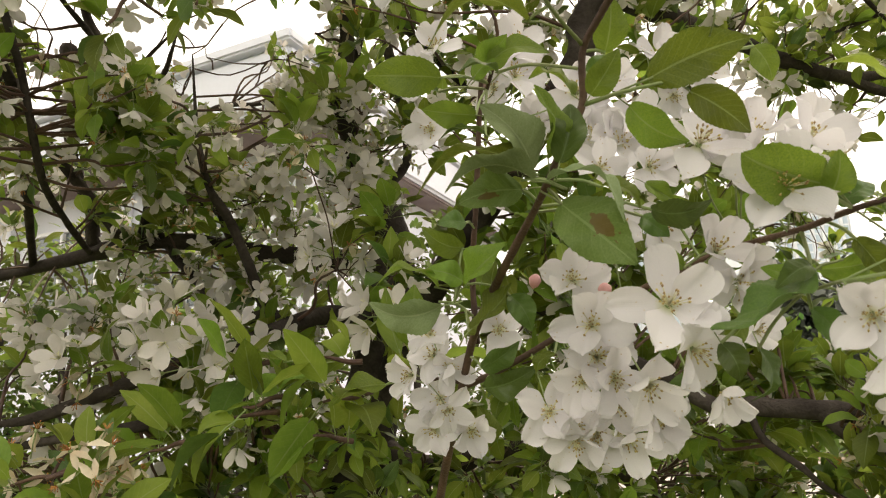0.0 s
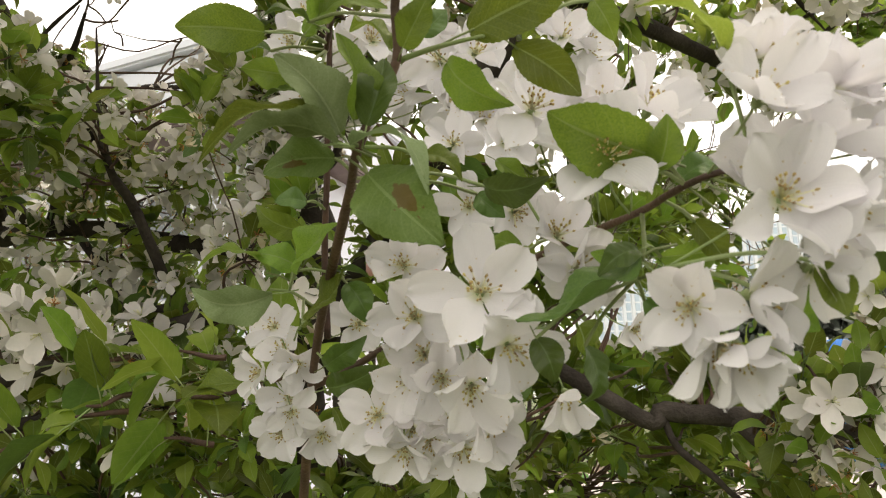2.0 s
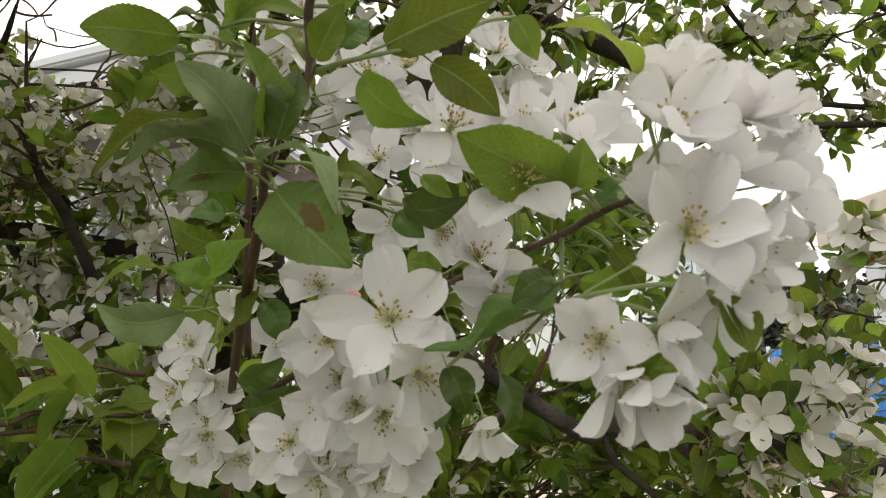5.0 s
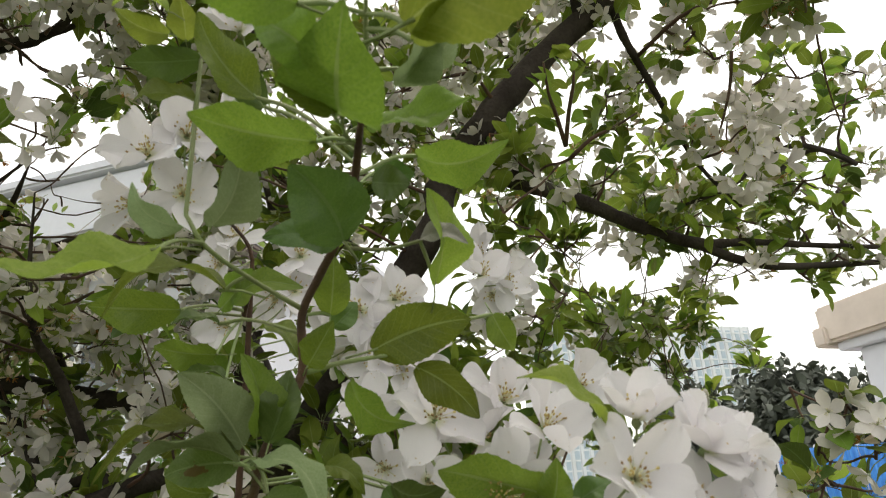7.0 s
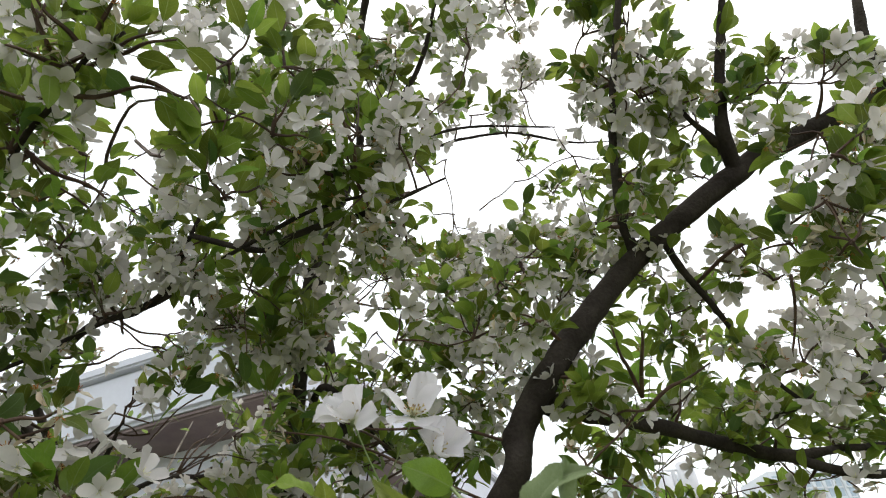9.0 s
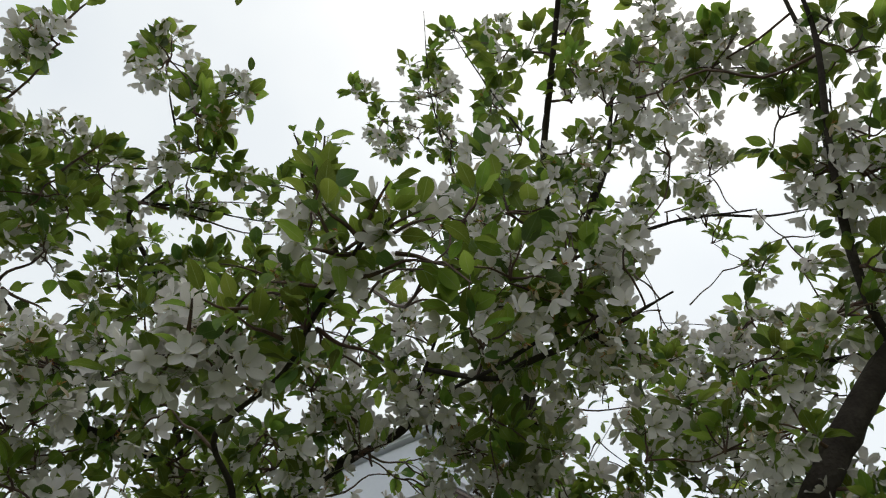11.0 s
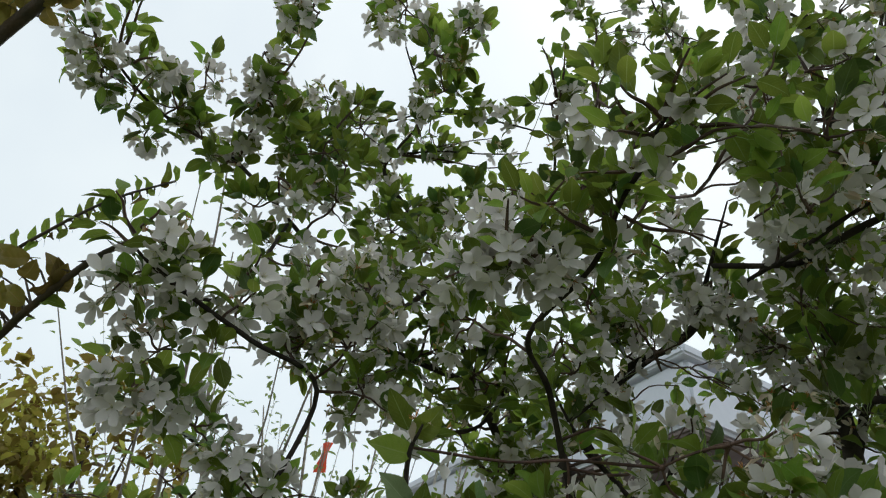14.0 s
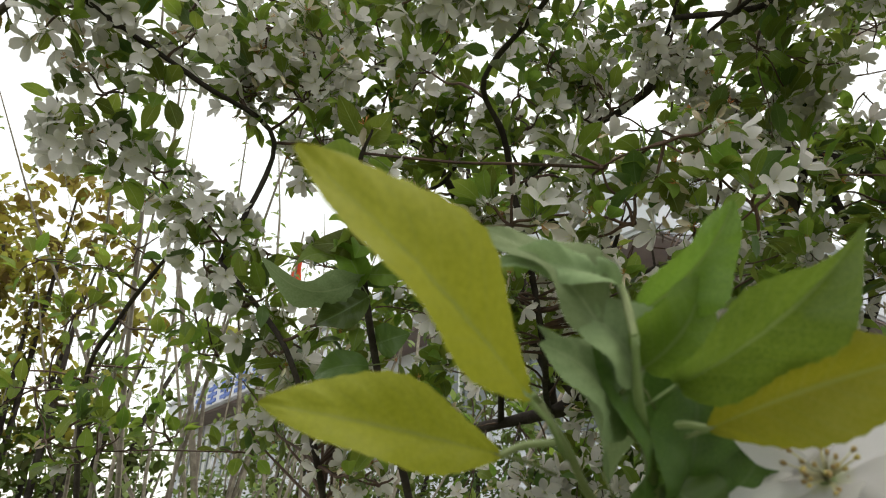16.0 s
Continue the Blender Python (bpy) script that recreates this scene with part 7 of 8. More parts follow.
near_leaf((-0.134, 0.019, 1.566), (-0.141, 0.003, 1.578), 150 * W * 0.1, LEAF_PALE, 0, (0.2, -0.9, 0.3), flat=True)
near_leaf((-0.129, 0.038, 1.555), (-0.114, 0.036, 1.567), 150 * W * 0.108, LEAF_DARK, 5, (-0.2, -0.9, 0.3), flat=True)
near_leaf((-0.131, 0.010, 1.587), (-0.148, -0.007, 1.589), 70 * W * 0.1, LEAF_PALE, 1, (0, -0.8, 0.5), flat=True)
near_blossom((-0.108, 0.039, 1.560), (0.0, -0.9, 0.3), 0.0418, 0.15, root=(-0.126, 0.054, 1.547))
near_blossom((-0.101, 0.051, 1.557), (0.3, -0.8, 0.3), 0.0418, 0.2, root=(-0.126, 0.054, 1.547))
# a leafy shoot in the middle distance
for (b, t, w, k, m) in (((-0.364, 0.235, 1.723), (-0.389, 0.205, 1.722), 50, 0, LEAF), ((-0.369, 0.240, 1.709), (-0.420, 0.187, 1.694), 34, 2, LEAF_PALE), ((-0.370, 0.247, 1.695), (-0.400, 0.227, 1.673), 60, 1, LEAF_DARK), ((-0.362, 0.236, 1.723), (-0.321, 0.246, 1.730), 40, 0, LEAF), ((-0.355, 0.208, 1.778), (-0.371, 0.182, 1.780), 44, 1, LEAF_YOUNG), ((-0.351, 0.204, 1.789), (-0.325, 0.199, 1.803), 42, 3, LEAF_YOUNG), ((-0.361, 0.220, 1.750), (-0.367, 0.195, 1.764), 40, 1, LEAF_PALE), ((-0.361, 0.224, 1.743), (-0.343, 0.213, 1.760), 36, 3, LEAF), ((-0.367, 0.241, 1.709), (-0.339, 0.248, 1.707), 40, 0, LEAF), ((-0.383, 0.279, 1.672), (-0.357, 0.280, 1.678), 60, 2, LEAF_DARK), ((-0.392, 0.282, 1.657), (-0.424, 0.254, 1.646), 56, 2, LEAF_DARK), ((-0.382, 0.228, 1.715), (-0.404, 0.201, 1.711), 36, 2, LEAF), ((-0.372, 0.242, 1.702), (-0.375, 0.211, 1.726), 46, 3, LEAF)):
    near_leaf(b, t, w * W * 0.45, m, k, (0.2, -0.75, 0.6), stalk=False)

# ---- the rest of the tree's twigs, leaves and blossoms ----
def finish_tree():
    twig_shapes.sort(key=lambda q: q[0][-1][1])
    for q in twig_shapes[:160]:
        part("twig", moved(q, BASE), [TWIG], tree)
    part("twig_growth", moved(joined(*twig_shapes[160:]), BASE), [TWIG], tree, "thin dark twigs", kind="stuff")
    kinds = {"leaf": (LEAF_KINDS, LEAF_MATS, "leaf", "leaves"), "young": (LEAF_KINDS, [LEAF_YOUNG, STALK], "leaf", "young_leaves"), "dark": (LEAF_KINDS, [LEAF_DARK, STALK], "leaf", "dark_leaves"), "blossom": (BLOSSOM_KINDS, BLOSSOM_MATS, "blossom", "blossoms"), "withered": (WITHER_KINDS, WITHER_MATS, "blossom", "withered_blossoms")}
    singles = {"leaf": 170, "young": 60, "dark": 0, "blossom": 230, "withered": 0}
    for kind, (shapes, mats, one, many) in kinds.items():
        rows = sorted(grown[kind], key=lambda q: q[1].translation.y)
        store = [mesh_of(one, s, mats) for s in shapes]
        for k, m in rows[:singles[kind]]:
            part(one, store[k], None, tree, "", BASE @ m)
        rows = rows[singles[kind]:]
        allp, faces, slots, uvs, count = [], [], [], [], 0
        arrays = [np.array(s[0]) for s in shapes]
        for k, m in rows:
            a = np.array(BASE @ m)
            allp.append(arrays[k] @ a[:3, :3].T + a[:3, 3])
            faces += [tuple(i + count for i in f) for f in shapes[k][1]]
            slots += shapes[k][2]
            uvs += shapes[k][3]
            count += len(arrays[k])
        if rows:
            part(many, [np.concatenate(allp).tolist(), faces, slots, uvs], mats, tree, kind="stuff")


finish_tree()


# ---- surroundings ----
def out_at(az, dist, z=0.0):
    return Vector((math.sin(radians(az)) * dist, math.cos(radians(az)) * dist, z))


def house_left():
    """White building with a deep cornice, a dark soffit and a row of windows; its long front runs off to the left."""
    root = thing("white_building", "white plastered building with a deep cornice and dark soffit", "building", (2.41 - 0.9 * 3.0, 5.17 + 0.42 * 3.0, 0))
    root.rotation_euler = (0, 0, radians(180 - 25))
    x0, x1 = 1.5, 26.0
    def piece(name, *b, mat=PLASTER, bevel=0.03, label=""):
        return part(name, box_shape(*b, bevel), [mat], root, label)
    piece("wall", x0 + 0.5, -8.0, 0, x1, -0.9, 4.9, label="white plaster wall")
    piece("cornice", x0, -8.5, 4.95, x1, 0.0, 5.75, bevel=0.05, label="white plaster cornice")
    piece("cornice_cap", x0 - 0.08, -8.6, 5.75, x1, 0.1, 5.9)
    piece("soffit", x0 + 0.05, -8.4, 4.86, x1, -0.05, 4.95, mat=SOFFIT, label="dark brown soffit")
    for k in range(9):
        x = x0 + 1.6 + k * 2.6
        w = piece("window", x, -0.95, 2.9, x + 1.6, -0.86, 4.3, mat=GLASS_DARK, bevel=0.01, label="dark window")
        for a in ((x - 0.06, 2.84, x, 4.36), (x + 1.6, 2.84, x + 1.66, 4.36), (x - 0.06, 4.3, x + 1.66, 4.36), (x - 0.1, 2.78, x + 1.7, 2.86), (x + 0.77, 2.9, x + 0.83, 4.3)):
            part("window_frame", box_shape(a[0], -0.9, a[1], a[2], -0.80, a[3], 0.008), [WHITE_METAL], w)
        piece("pilaster", x + 1.95, -0.92, 0, x + 2.25, -0.75, 4.86)
    # blue writing on the far end of the front, which cannot be read
    sign = piece("sign_board", 12.5, 0.02, 4.98, 21.8, 0.09, 5.74, mat=PLASTER, bevel=0.01, label="white sign board with unreadable blue writing")
    for k in range(6):
        x = 12.9 + k * 1.45
        for j in range(3):
            part("sign_bar", box_shape(x, 0.09, 5.06 + j * 0.21, x + 1.0, 0.12, 5.19 + j * 0.21, 0.01), [SIGN_BLUE], sign)
        part("sign_bar", box_shape(x + 0.4, 0.09, 5.02, x + 0.56, 0.125, 5.68, 0.01), [SIGN_BLUE], sign)


house_left()


def house_right():
    """Low building with a flat beige roof slab on a white post."""
    c = out_at(38.4, 8.0)
    root = thing("flat_roofed_building", "low white building with a flat beige roof slab", "building", (c.x, c.y, 0))
    root.rotation_euler = (0, 0, radians(-82))
    part("roof_slab", box_shape(0, 0, 3.03, 9, 5, 3.42, 0.03), [BEIGE], root, "beige rendered roof slab")
    part("fascia_moulding", box_shape(-0.05, -0.05, 3.0, 0.12, 5.05, 3.2, 0.02), [BEIGE], root)
    part("soffit", box_shape(0.1, 0.1, 2.94, 8.9, 4.9, 3.03, 0.01), [PLASTER], root)
    part("wall", box_shape(0.25, 0.2, 0, 8.5, 4.5, 2.94, 0.02), [PLASTER], root, "white plaster wall")
    w = part("window", box_shape(2.2, 0.14, 1.0, 3.8, 0.22, 2.2, 0.01), [GLASS_DARK], root, "dark window")
    part("window_frame", box_shape(2.1, 0.16, 0.9, 3.9, 0.2, 1.0, 0.01), [WHITE_METAL], w)


house_right()


def hoarding():
    c = out_at(33.5, 13.0)
    root = thing("blue_fence", "blue corrugated metal site fence", "fence", (c.x, c.y, 0))
    root.rotation_euler = (0, 0, radians(-25))
    for k in range(8):
        x = k * 0.62
        part("panel", grid_shape(2, 36, lambda u, w, x=x: (x + 0.3 + 0.3 * w, 0.018 * math.copysign(min(1, abs(1.6 * math.sin(18.8 * w))), math.sin(18.8 * w)), 0.25 + 2.05 * u)), [BLUE], root).modifiers.new("sheet", "SOLIDIFY").thickness = 0.004
        part("post", box_shape(x - 0.03, 0.02, 0, x + 0.03, 0.08, 2.35, 0.005), [WHITE_METAL], root)


hoarding()


def lamp():
    c = out_at(20.6, 10.0)
    root = thing("street_lamp", "white street lamp with two cylindrical heads", "lamp", (c.x, c.y, 0))
    part("pole", tube_shape([(0.17, 0, 0), (0.17, 0, 3.6), (0.17, 0, 4.3)], [0.05, 0.04, 0.03], 12), [WHITE_METAL], root)
    part("arm", tube_shape([(0, 0, 4.32), (0.36, 0, 4.32)], [0.02, 0.02], 8), [WHITE_METAL], root)
    for x, z in ((0, 3.75), (0.36, 3.9)):
        part("lamp_head", tube_shape([(x, 0, z), (x, 0, z + 0.02), (x, 0, z + 0.5), (x, 0, z + 0.53)], [0.11, 0.13, 0.13, 0.1], 20), [WHITE_METAL], root)


lamp()


def tower(az, dist, width, height, turn):
    c = out_at(az, dist)
    root = thing("apartment_tower", "pale concrete apartment tower with blue glazing strips", "building", (c.x, c.y, 0), "far apartment towers")
    root.rotation_euler = (0, 0, radians(turn))
    part("body", box_shape(-width / 2, -8, 0, width / 2, 8, height, 0.1), [TOWER_HAZED], root)
    n = int(width / 3.2)
    for k in range(n):
        x = -width / 2 + (k + 0.5) * width / n
        part("window_strip", box_shape(x - 0.8, -8.15, 2, x + 0.8, -7.9, height - 1.5, 0.05), [TOWER_GLASS_HAZED], root)
        part("rib", box_shape(x + 1.15, -8.5, 0, x + 1.5, -7.9, height, 0.05), [TOWER_HAZED], root)
    for j in range(int(height / 3)):
        part("floor_band", box_shape(-width / 2, -8.25, 3 * j + 2.4, width / 2, -7.85, 3 * j + 2.9, 0.03), [TOWER_HAZED], root)


tower(18.5, 220, 26, 58, 10)
tower(29.5, 240, 28, 56, 8)
tower(26.0, 330, 24, 70, 20)

r = random.Random(5)
for k in range(12):
    az = 24.5 + k * 1.7
    d = 42 + r.uniform(-4, 5)
    h = d * math.tan(radians(10.2 + 1.6 * math.sin(k * 1.3) if k > 1 else 6.5))
    leaf_cloud("broadleaf_tree", "dark green broadleaf tree in the distance", "tree", [(out_at(az, d, h * 0.78), h * 0.3), (out_at(az + 1.2, d, h * 0.6), h * 0.3), (out_at(az - 1.2, d, h * 0.55), h * 0.32), (out_at(az, d - 1, h * 0.35), h * 0.34)], 0.6, FAR_LEAF_HAZED, 900 + k, per=560)
for k in range(12):
    p = Vector((-9 + k * 2.2 + r.uniform(-0.3, 0.3), 12.6 + r.uniform(-0.2, 0.6), 0))
    leaf_cloud("hedge_shrub", "dense dark green hedge shrub behind the kerb", "shrub", [(p + Vector((0, 0, 0.95)), 0.75), (p + Vector((0.8, 0.1, 0.8)), 0.7), (p + Vector((-0.7, 0, 0.7)), 0.7)], 0.06, HEDGE_LEAF, 700 + k, per=560)
for k in range(7):
    p = Vector((-7.5 + k * 1.7 + r.uniform(-0.4, 0.4), 4.4 + r.uniform(-0.5, 0.9), 0))
    leaf_cloud("shrub", "loose green shrub in front of the building", "shrub", [(p + Vector((0, 0, 1.1)), 0.6), (p + Vector((0.5, 0.1, 0.7)), 0.6), (p + Vector((-0.5, 0, 0.6)), 0.55), (p + Vector((0.1, 0, 1.7)), 0.4)], 0.06, HEDGE_LEAF, 740 + k, per=380)
for k in range(6):
    p = Vector((-3.9 + k * 0.85 + r.uniform(-0.2, 0.2), 4.0 + r.uniform(-0.4, 0.4), 0))
    leaf_cloud("tall_green_shrub", "tall loose green shrub before the white building", "shrub", [(p + Vector((0, 0, 2.0)), 0.55), (p + Vector((0.3, 0.1, 2.35)), 0.4), (p + Vector((-0.35, 0, 1.6)), 0.5), (p + Vector((0.2, 0, 1.2)), 0.5)], 0.06, SHRUB_LEAF, 780 + k, per=420)
leaf_cloud("yellow_green_tree", "yellow-green young tree with fine leaves", "tree", [(out_at(-69, 3.3, 2.55), 0.3), (out_at(-71, 3.3, 2.25), 0.36), (out_at(-68, 3.4, 2.0), 0.32), (out_at(-74, 3.3, 2.6), 0.4), (out_at(-74, 3.3, 2.1), 0.45)], 0.045, YELLOW_LEAF, 811, per=520)


for k, (az, d, z, rad) in enumerate(((-58, 3.4, 1.75, 0.35), (-50, 3.6, 1.6, 0.4), (-64, 3.2, 1.6, 0.35), (-44, 4.0, 1.7, 0.4), (-55, 3.0, 1.35, 0.35), (-38, 4.2, 1.8, 0.4), (-70, 3.0, 1.5, 0.35), (-60, 3.3, 1.95, 0.28), (-53, 3.4, 1.5, 0.3), (-46, 3.6, 1.5, 0.3), (-66, 3.2, 1.95, 0.26))):
    c = out_at(az, d, z)
    leaf_cloud("garden_shrub", "loose green garden shrub with small leaves", "shrub", [(c, rad), (c + Vector((0.25, 0.1, -0.25)), rad), (c + Vector((-0.3, 0, -0.35)), rad), (c + Vector((0, 0, -0.75)), rad)], 0.05, SHRUB_LEAF, 860 + k, per=190)


leaf_cloud("bronze_leaved_tree", "slender tree with sparse bronze young leaves", "tree", [(out_at(-66, 3.3, 2.95), 0.22), (out_at(-70, 3.3, 2.7), 0.3), (out_at(-63, 3.4, 2.75), 0.2), (out_at(-60, 3.5, 2.55), 0.22), (out_at(-73, 3.2, 2.5), 0.3), (out_at(-67, 3.2, 2.4), 0.25)], 0.075, BRONZE_LEAF, 871, per=84)
leaf_cloud("bronze_leaved_tree", "slender tree with sparse yellow-green young leaves", "tree", [(out_at(-64, 3.0, 2.5), 0.25), (out_at(-58, 3.2, 2.3), 0.25), (out_at(-54, 3.3, 2.5), 0.25), (out_at(-69, 3.0, 2.2), 0.3), (out_at(-61, 3.1, 2.0), 0.3)], 0.06, YELLOW_LEAF, 872, per=48)


def stick_shrub():
    """Tall shrub of pale upright stems with few small leaves."""
    r = random.Random(31)
    base = out_at(-52, 2.9)
    root = thing("tall_shrub", "tall shrub of bare pale stems with sparse leaves", "shrub", (base.x, base.y, 0))
    leaves, count, faces = [], 0, []
    plain = leaf_shape(0.3, 0.3, 0, 0.5, 1, 3, 2, False, False)
    tp = np.array(plain[0])
    for k in range(58):
        x, y = r.gauss(0, 0.26), r.gauss(0, 0.22)
        h = r.uniform(2.2, 3.35)
        lean = Vector((r.gauss(0.03, 0.2) + x * 0.6, r.gauss(0, 0.18), 1))
        pts = [Vector((x, y, 0)) + lean * h * t + Vector((0.09 * math.sin(6 * t + k), 0.09 * math.cos(5 * t + 2 * k), 0)) for t in (0, 0.3, 0.45, 0.6, 0.75, 0.88, 1)]
        rad = r.uniform(0.004, 0.012) if k % 6 else r.uniform(0.014, 0.022)
        part("stem", tube_shape(pts, [rad, rad * 0.85, rad * 0.75, rad * 0.6, rad * 0.45, rad * 0.3, rad * 0.15], 6), [PALE_BARK], root)
        for j in range(r.randrange(9, 20)):
            t = r.uniform(0.45, 1)
            q = Vector((x, y, 0)) + lean * h * t + Vector((0.09 * math.sin(6 * t + k), 0.09 * math.cos(5 * t + 2 * k), 0))
            e = q + rand_way(r) * 0.12 + Vector((0, 0, 0.06))
            leaves.append(None)
            for i in range(3):
                m = np.array(aim(q.lerp(e, 0.4 + 0.3 * i), rand_way(r), (0, 0, 1), r.uniform(0.025, 0.05)))
                pl = tp @ m[:3, :3].T + m[:3, 3]
                leaves[-1] = pl if leaves[-1] is None else np.concatenate([leaves[-1], pl])
                faces += [tuple(a + count for a in f) for f in plain[1]]
                count += len(tp)
    allp = np.concatenate(leaves)
    part("leaves", [allp.tolist(), faces, [0] * len(faces), [(0.5, 0.5)] * len(allp)], [LEAF], root, kind="stuff")


stick_shrub()


def flag():
    c = out_at(-47.2, 9.0)
    root = thing("red_flag", "small red flag on a thin pole", "flag", (c.x, c.y, 0))
    part("pole", tube_shape([(0, 0, 0), (0.1, 0, 3.0), (0.3, 0, 5.4)], [0.03, 0.025, 0.012], 8), [PALE_BARK], root)
    part("cloth", grid_shape(8, 6, lambda s, w: (0.26 + 0.09 * w + 0.05 * s, 0.03 * math.sin(5 * s + 2 * w), 4.65 + 0.4 * s)), [RED], root, "orange-red cloth")


flag()


def cane(pts, seed, leaves, label, thorns=14):
    """An arching thorny cane with bronze leaves of its own."""
    root = thing("thorny_cane", label, "shrub", tuple(pts[0][0]), "thorny canes")
    inv = Matrix.Translation(root.location).inverted()
    path = smooth_path([(*p, q) for p, q in pts], 8)
    part("stem", moved(tube_shape([q[:3] for q in path], [q[3] for q in path], 10), inv), [CANE], root)
    r = random.Random(seed)
    for k in range(thorns):
        q = path[r.randrange(4, len(path) - 2)]
        d = rand_way(r)
        p = inv @ Vector(q[:3])
        part("thorn", tube_shape([p, p + d * (q[3] + 0.003), p + d * (q[3] + 0.008)], [q[3] * 0.5, q[3] * 0.3, 0.0002], 6), [CANE], root)
    for k, (at_p, tip, w, mat) in enumerate(leaves):
        b, t = Vector(at_p), Vector(tip)
        n = (t - b).length
        part("leaf", tinted(NEAR_LEAVES[k % 6], mat), None, root, "", inv @ aim(b, t - b, (Vector((-0.1, -0.1, 1.6)) - b).normalized() + rand_way(r) * 0.45, (w / 0.5, n, n)))
        near = min(path, key=lambda q: (Vector(q[:3]) - b).length)
        if (Vector(near[:3]) - b).length > 0.006:
            part("leaf_stalk", moved(tube_shape([near[:3], Vector(near[:3]).lerp(b, 0.5) + Vector((0, 0, 0.004)), b], [0.0013, 0.001, 0.0008], 6), inv), [CANE], root)


G = 0.6 / 1158
cane([((-1.529, -0.019, 1.690), 0.008), ((-0.965, -0.068, 1.944), 0.0075), ((-0.687, -0.079, 2.059), 0.0065), ((-0.627, -0.079, 2.098), 0.006), ((-0.543, -0.070, 2.144), 0.0055), ((-0.463, -0.053, 2.181), 0.005), ((-0.415, -0.034, 2.197), 0.0045), ((-0.354, 0.005, 2.205), 0.004), ((-0.307, 0.047, 2.202), 0.0035), ((-0.252, 0.076, 2.215), 0.003), ((-0.207, 0.090, 2.233), 0.0022)], 1,
     [((-0.617, -0.102, 2.121), (-0.642, -0.126, 2.124), 40 * G, LEAF_BRONZE), ((-0.611, -0.106, 2.129), (-0.617, -0.138, 2.150), 40 * G, LEAF_BRONZE), ((-0.603, -0.094, 2.124), (-0.583, -0.094, 2.137), 40 * G, LEAF_BRONZE), ((-0.620, -0.091, 2.110), (-0.651, -0.094, 2.094), 40 * G, LEAF_BRONZE), ((-0.595, -0.084, 2.122), (-0.567, -0.060, 2.121), 34 * G, LEAF_BRONZE), ((-0.528, -0.116, 2.189), (-0.553, -0.144, 2.195), 44 * G, LEAF_BRONZE), ((-0.528, -0.111, 2.185), (-0.510, -0.126, 2.208), 36 * G, LEAF_BRONZE), ((-0.495, -0.111, 2.206), (-0.489, -0.091, 2.194), 40 * G, LEAF_BRONZE), ((-0.452, -0.072, 2.203), (-0.458, -0.058, 2.189), 26 * G, LEAF), ((-0.426, -0.029, 2.186), (-0.434, -0.014, 2.169), 26 * G, LEAF), ((-0.233, 0.083, 2.222), (-0.238, 0.097, 2.208), 18 * G, LEAF), ((-0.612, -0.110, 2.130), (-0.616, -0.137, 2.149), 42 * G, LEAF_BRONZE), ((-0.603, -0.090, 2.121), (-0.574, -0.090, 2.139), 50 * G, LEAF_BRONZE), ((-0.615, -0.094, 2.116), (-0.639, -0.097, 2.103), 40 * G, LEAF_BRONZE), ((-0.598, -0.077, 2.114), (-0.571, -0.074, 2.129), 34 * G, LEAF_BRONZE), ((-0.595, -0.072, 2.112), (-0.592, -0.056, 2.102), 26 * G, LEAF_BRONZE), ((-0.583, -0.067, 2.116), (-0.561, -0.061, 2.125), 34 * G, LEAF_BRONZE), ((-0.533, -0.072, 2.152), (-0.514, -0.068, 2.160), 26 * G, LEAF), ((-0.537, -0.078, 2.154), (-0.551, -0.081, 2.148), 26 * G, LEAF), ((-0.561, -0.078, 2.139), (-0.556, -0.093, 2.153), 22 * G, LEAF), ((-0.569, -0.082, 2.136), (-0.575, -0.102, 2.148), 22 * G, LEAF), ((-0.525, -0.116, 2.191), (-0.527, -0.096, 2.174), 40 * G, LEAF_BRONZE), ((-0.534, -0.122, 2.190), (-0.560, -0.153, 2.198), 46 * G, LEAF_BRONZE), ((-0.609, -0.100, 2.125), (-0.606, -0.116, 2.140), 30 * G, LEAF_BRONZE), ((-0.613, -0.083, 2.109), (-0.604, -0.088, 2.119), 26 * G, LEAF_BRONZE), ((-0.466, -0.075, 2.196), (-0.456, -0.077, 2.204), 26 * G, LEAF)], "arching dark thorny cane with bronze young leaves")
cane([((-0.534, -0.071, 2.150), 0.003), ((-0.533, -0.092, 2.167), 0.0028), ((-0.534, -0.120, 2.188), 0.0025), ((-0.524, -0.153, 2.220), 0.002)], 2, [], "reddish side shoot of a thorny cane", 4)
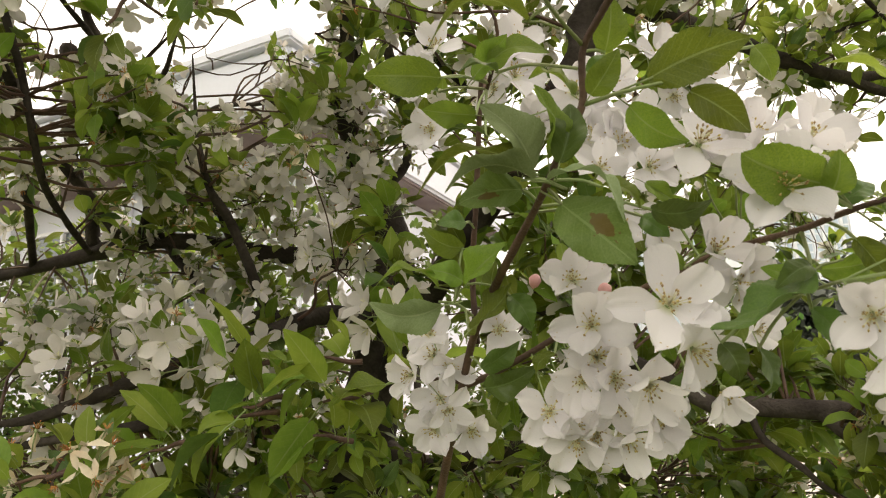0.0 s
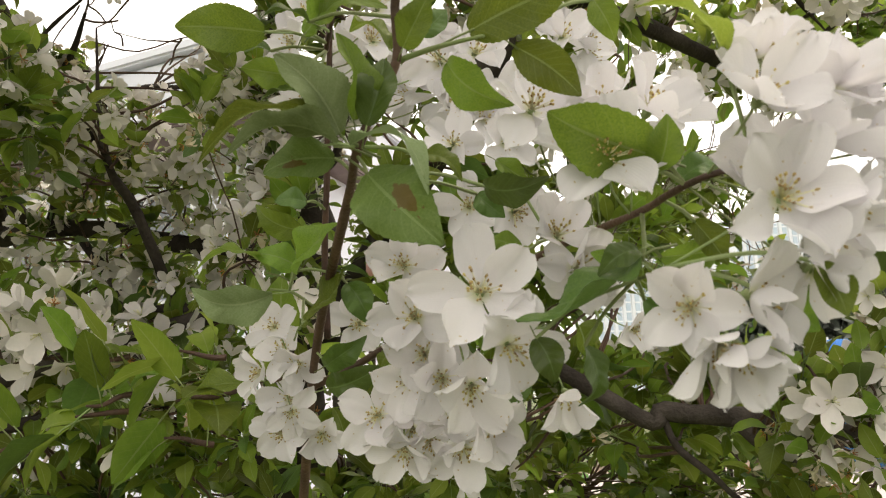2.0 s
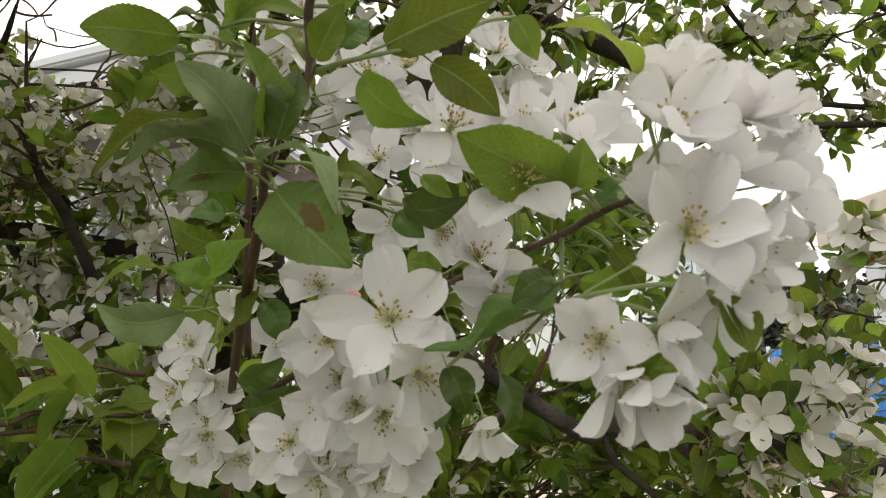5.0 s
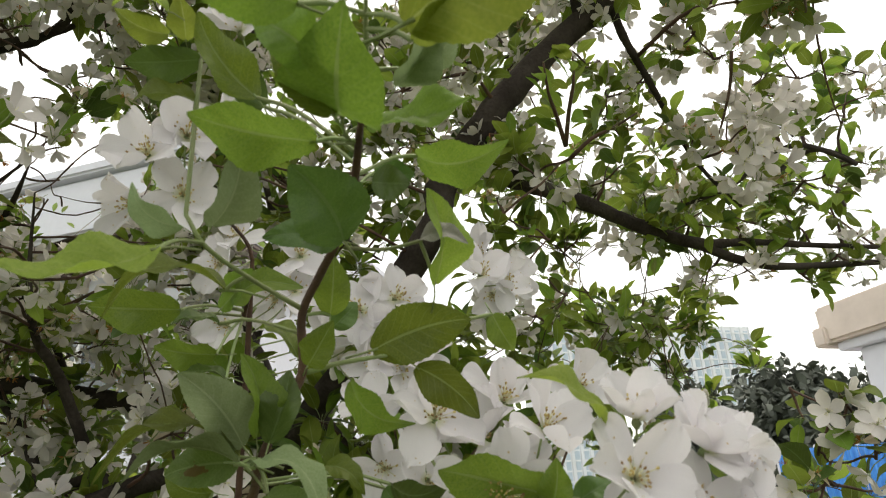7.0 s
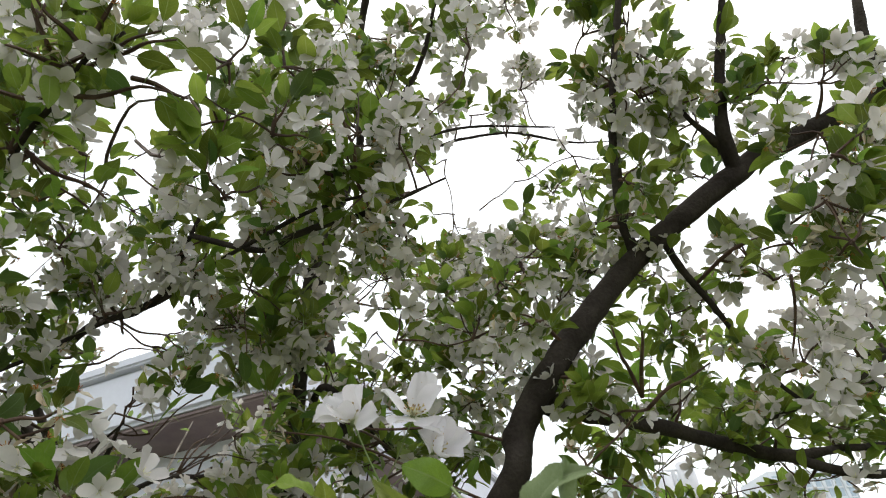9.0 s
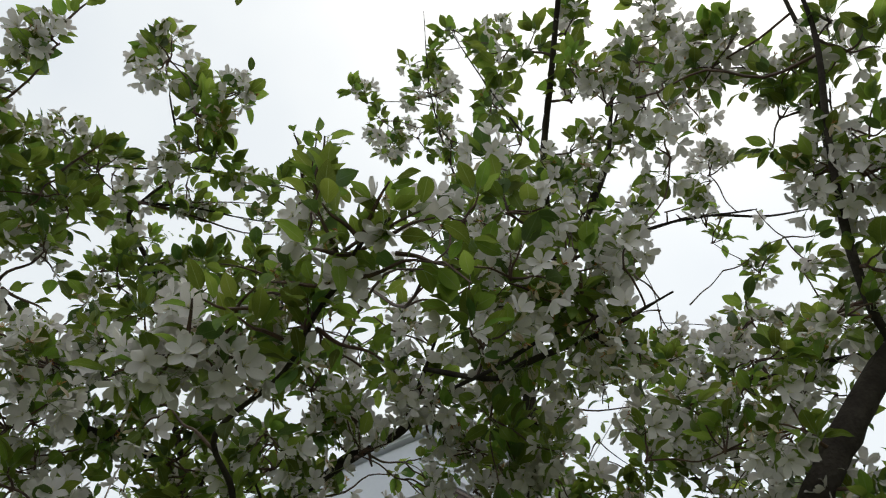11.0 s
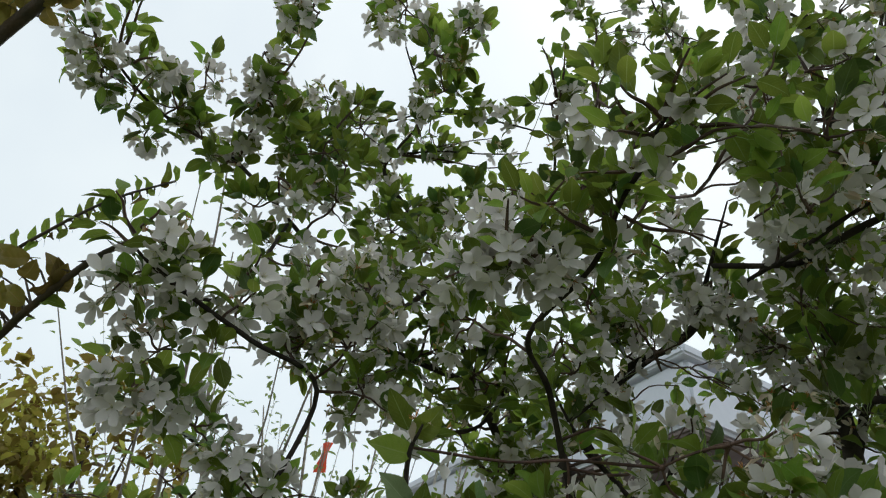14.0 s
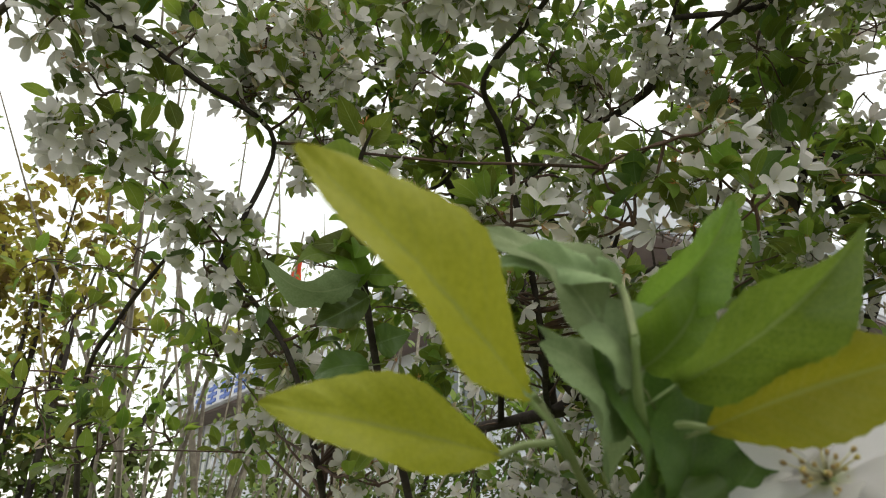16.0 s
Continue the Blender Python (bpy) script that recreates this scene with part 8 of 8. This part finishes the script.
cane([((-1.229, 0.105, 1.783), 0.006), ((-0.844, 0.096, 1.908), 0.0045), ((-0.759, 0.091, 1.938), 0.004), ((-0.677, 0.093, 1.974), 0.0034), ((-0.620, 0.102, 1.990), 0.002)], 3,
     [((-0.724, 0.097, 1.956), (-0.700, 0.074, 1.974), 34 * G, LEAF_BRONZE), ((-0.765, 0.062, 1.985), (-0.763, 0.039, 1.990), 40 * G, LEAF_BRONZE), ((-0.756, 0.086, 1.943), (-0.766, 0.060, 1.957), 34 * G, LEAF_BRONZE), ((-0.730, 0.095, 1.953), (-0.723, 0.110, 1.946), 20 * G, LEAF), ((-0.794, 0.061, 1.953), (-0.813, 0.038, 1.959), 40 * G, LEAF_BRONZE), ((-0.795, 0.094, 1.927), (-0.820, 0.082, 1.921), 36 * G, LEAF_BRONZE), ((-0.769, 0.078, 1.955), (-0.777, 0.097, 1.936), 24 * G, LEAF_BRONZE), ((-0.732, 0.062, 1.977), (-0.749, 0.039, 1.970), 36 * G, LEAF_BRONZE), ((-0.718, 0.089, 1.966), (-0.708, 0.064, 1.977), 30 * G, LEAF_BRONZE), ((-0.723, 0.096, 1.957), (-0.695, 0.082, 1.971), 40 * G, LEAF_BRONZE), ((-0.762, 0.058, 1.961), (-0.766, 0.037, 1.962), 30 * G, LEAF_BRONZE), ((-0.784, 0.069, 1.939), (-0.752, 0.059, 1.953), 34 * G, LEAF_BRONZE), ((-0.795, 0.059, 1.940), (-0.788, 0.032, 1.951), 36 * G, LEAF_BRONZE), ((-0.742, 0.094, 1.947), (-0.714, 0.105, 1.941), 18 * G, LEAF), ((-0.743, 0.083, 1.954), (-0.716, 0.085, 1.956), 26 * G, LEAF_BRONZE), ((-0.781, 0.080, 1.932), (-0.786, 0.082, 1.913), 24 * G, LEAF), ((-0.805, 0.085, 1.913), (-0.789, 0.060, 1.929), 30 * G, LEAF_BRONZE), ((-0.701, 0.101, 1.967), (-0.702, 0.104, 1.950), 12 * G, LEAF), ((-0.746, 0.069, 1.963), (-0.719, 0.064, 1.970), 34 * G, LEAF_BRONZE)], "dark cane with bronze leaves")
cane([((-1.186, 0.056, 1.920), 0.004), ((-0.865, 0.065, 2.004), 0.0022), ((-0.763, 0.074, 2.034), 0.0018), ((-0.696, 0.091, 2.063), 0.0014), ((-0.649, 0.123, 2.096), 0.0012)], 4,
     [(Vector((-0.83, 0.062, 2.007)).lerp(Vector((-0.649, 0.123, 2.096)), k / 25), Vector((-0.83, 0.062, 2.007)).lerp(Vector((-0.649, 0.123, 2.096)), k / 25) + Vector((-0.006 + 0.009 * (k % 3), -0.006 - 0.004 * (k % 2), (0.018 if k % 2 else -0.02) + 0.004 * (k % 5))), 14 * G, LEAF_YOUNG if k % 4 else LEAF_BRONZE) for k in range(26)], "thin green shoot with small narrow leaves", 2)
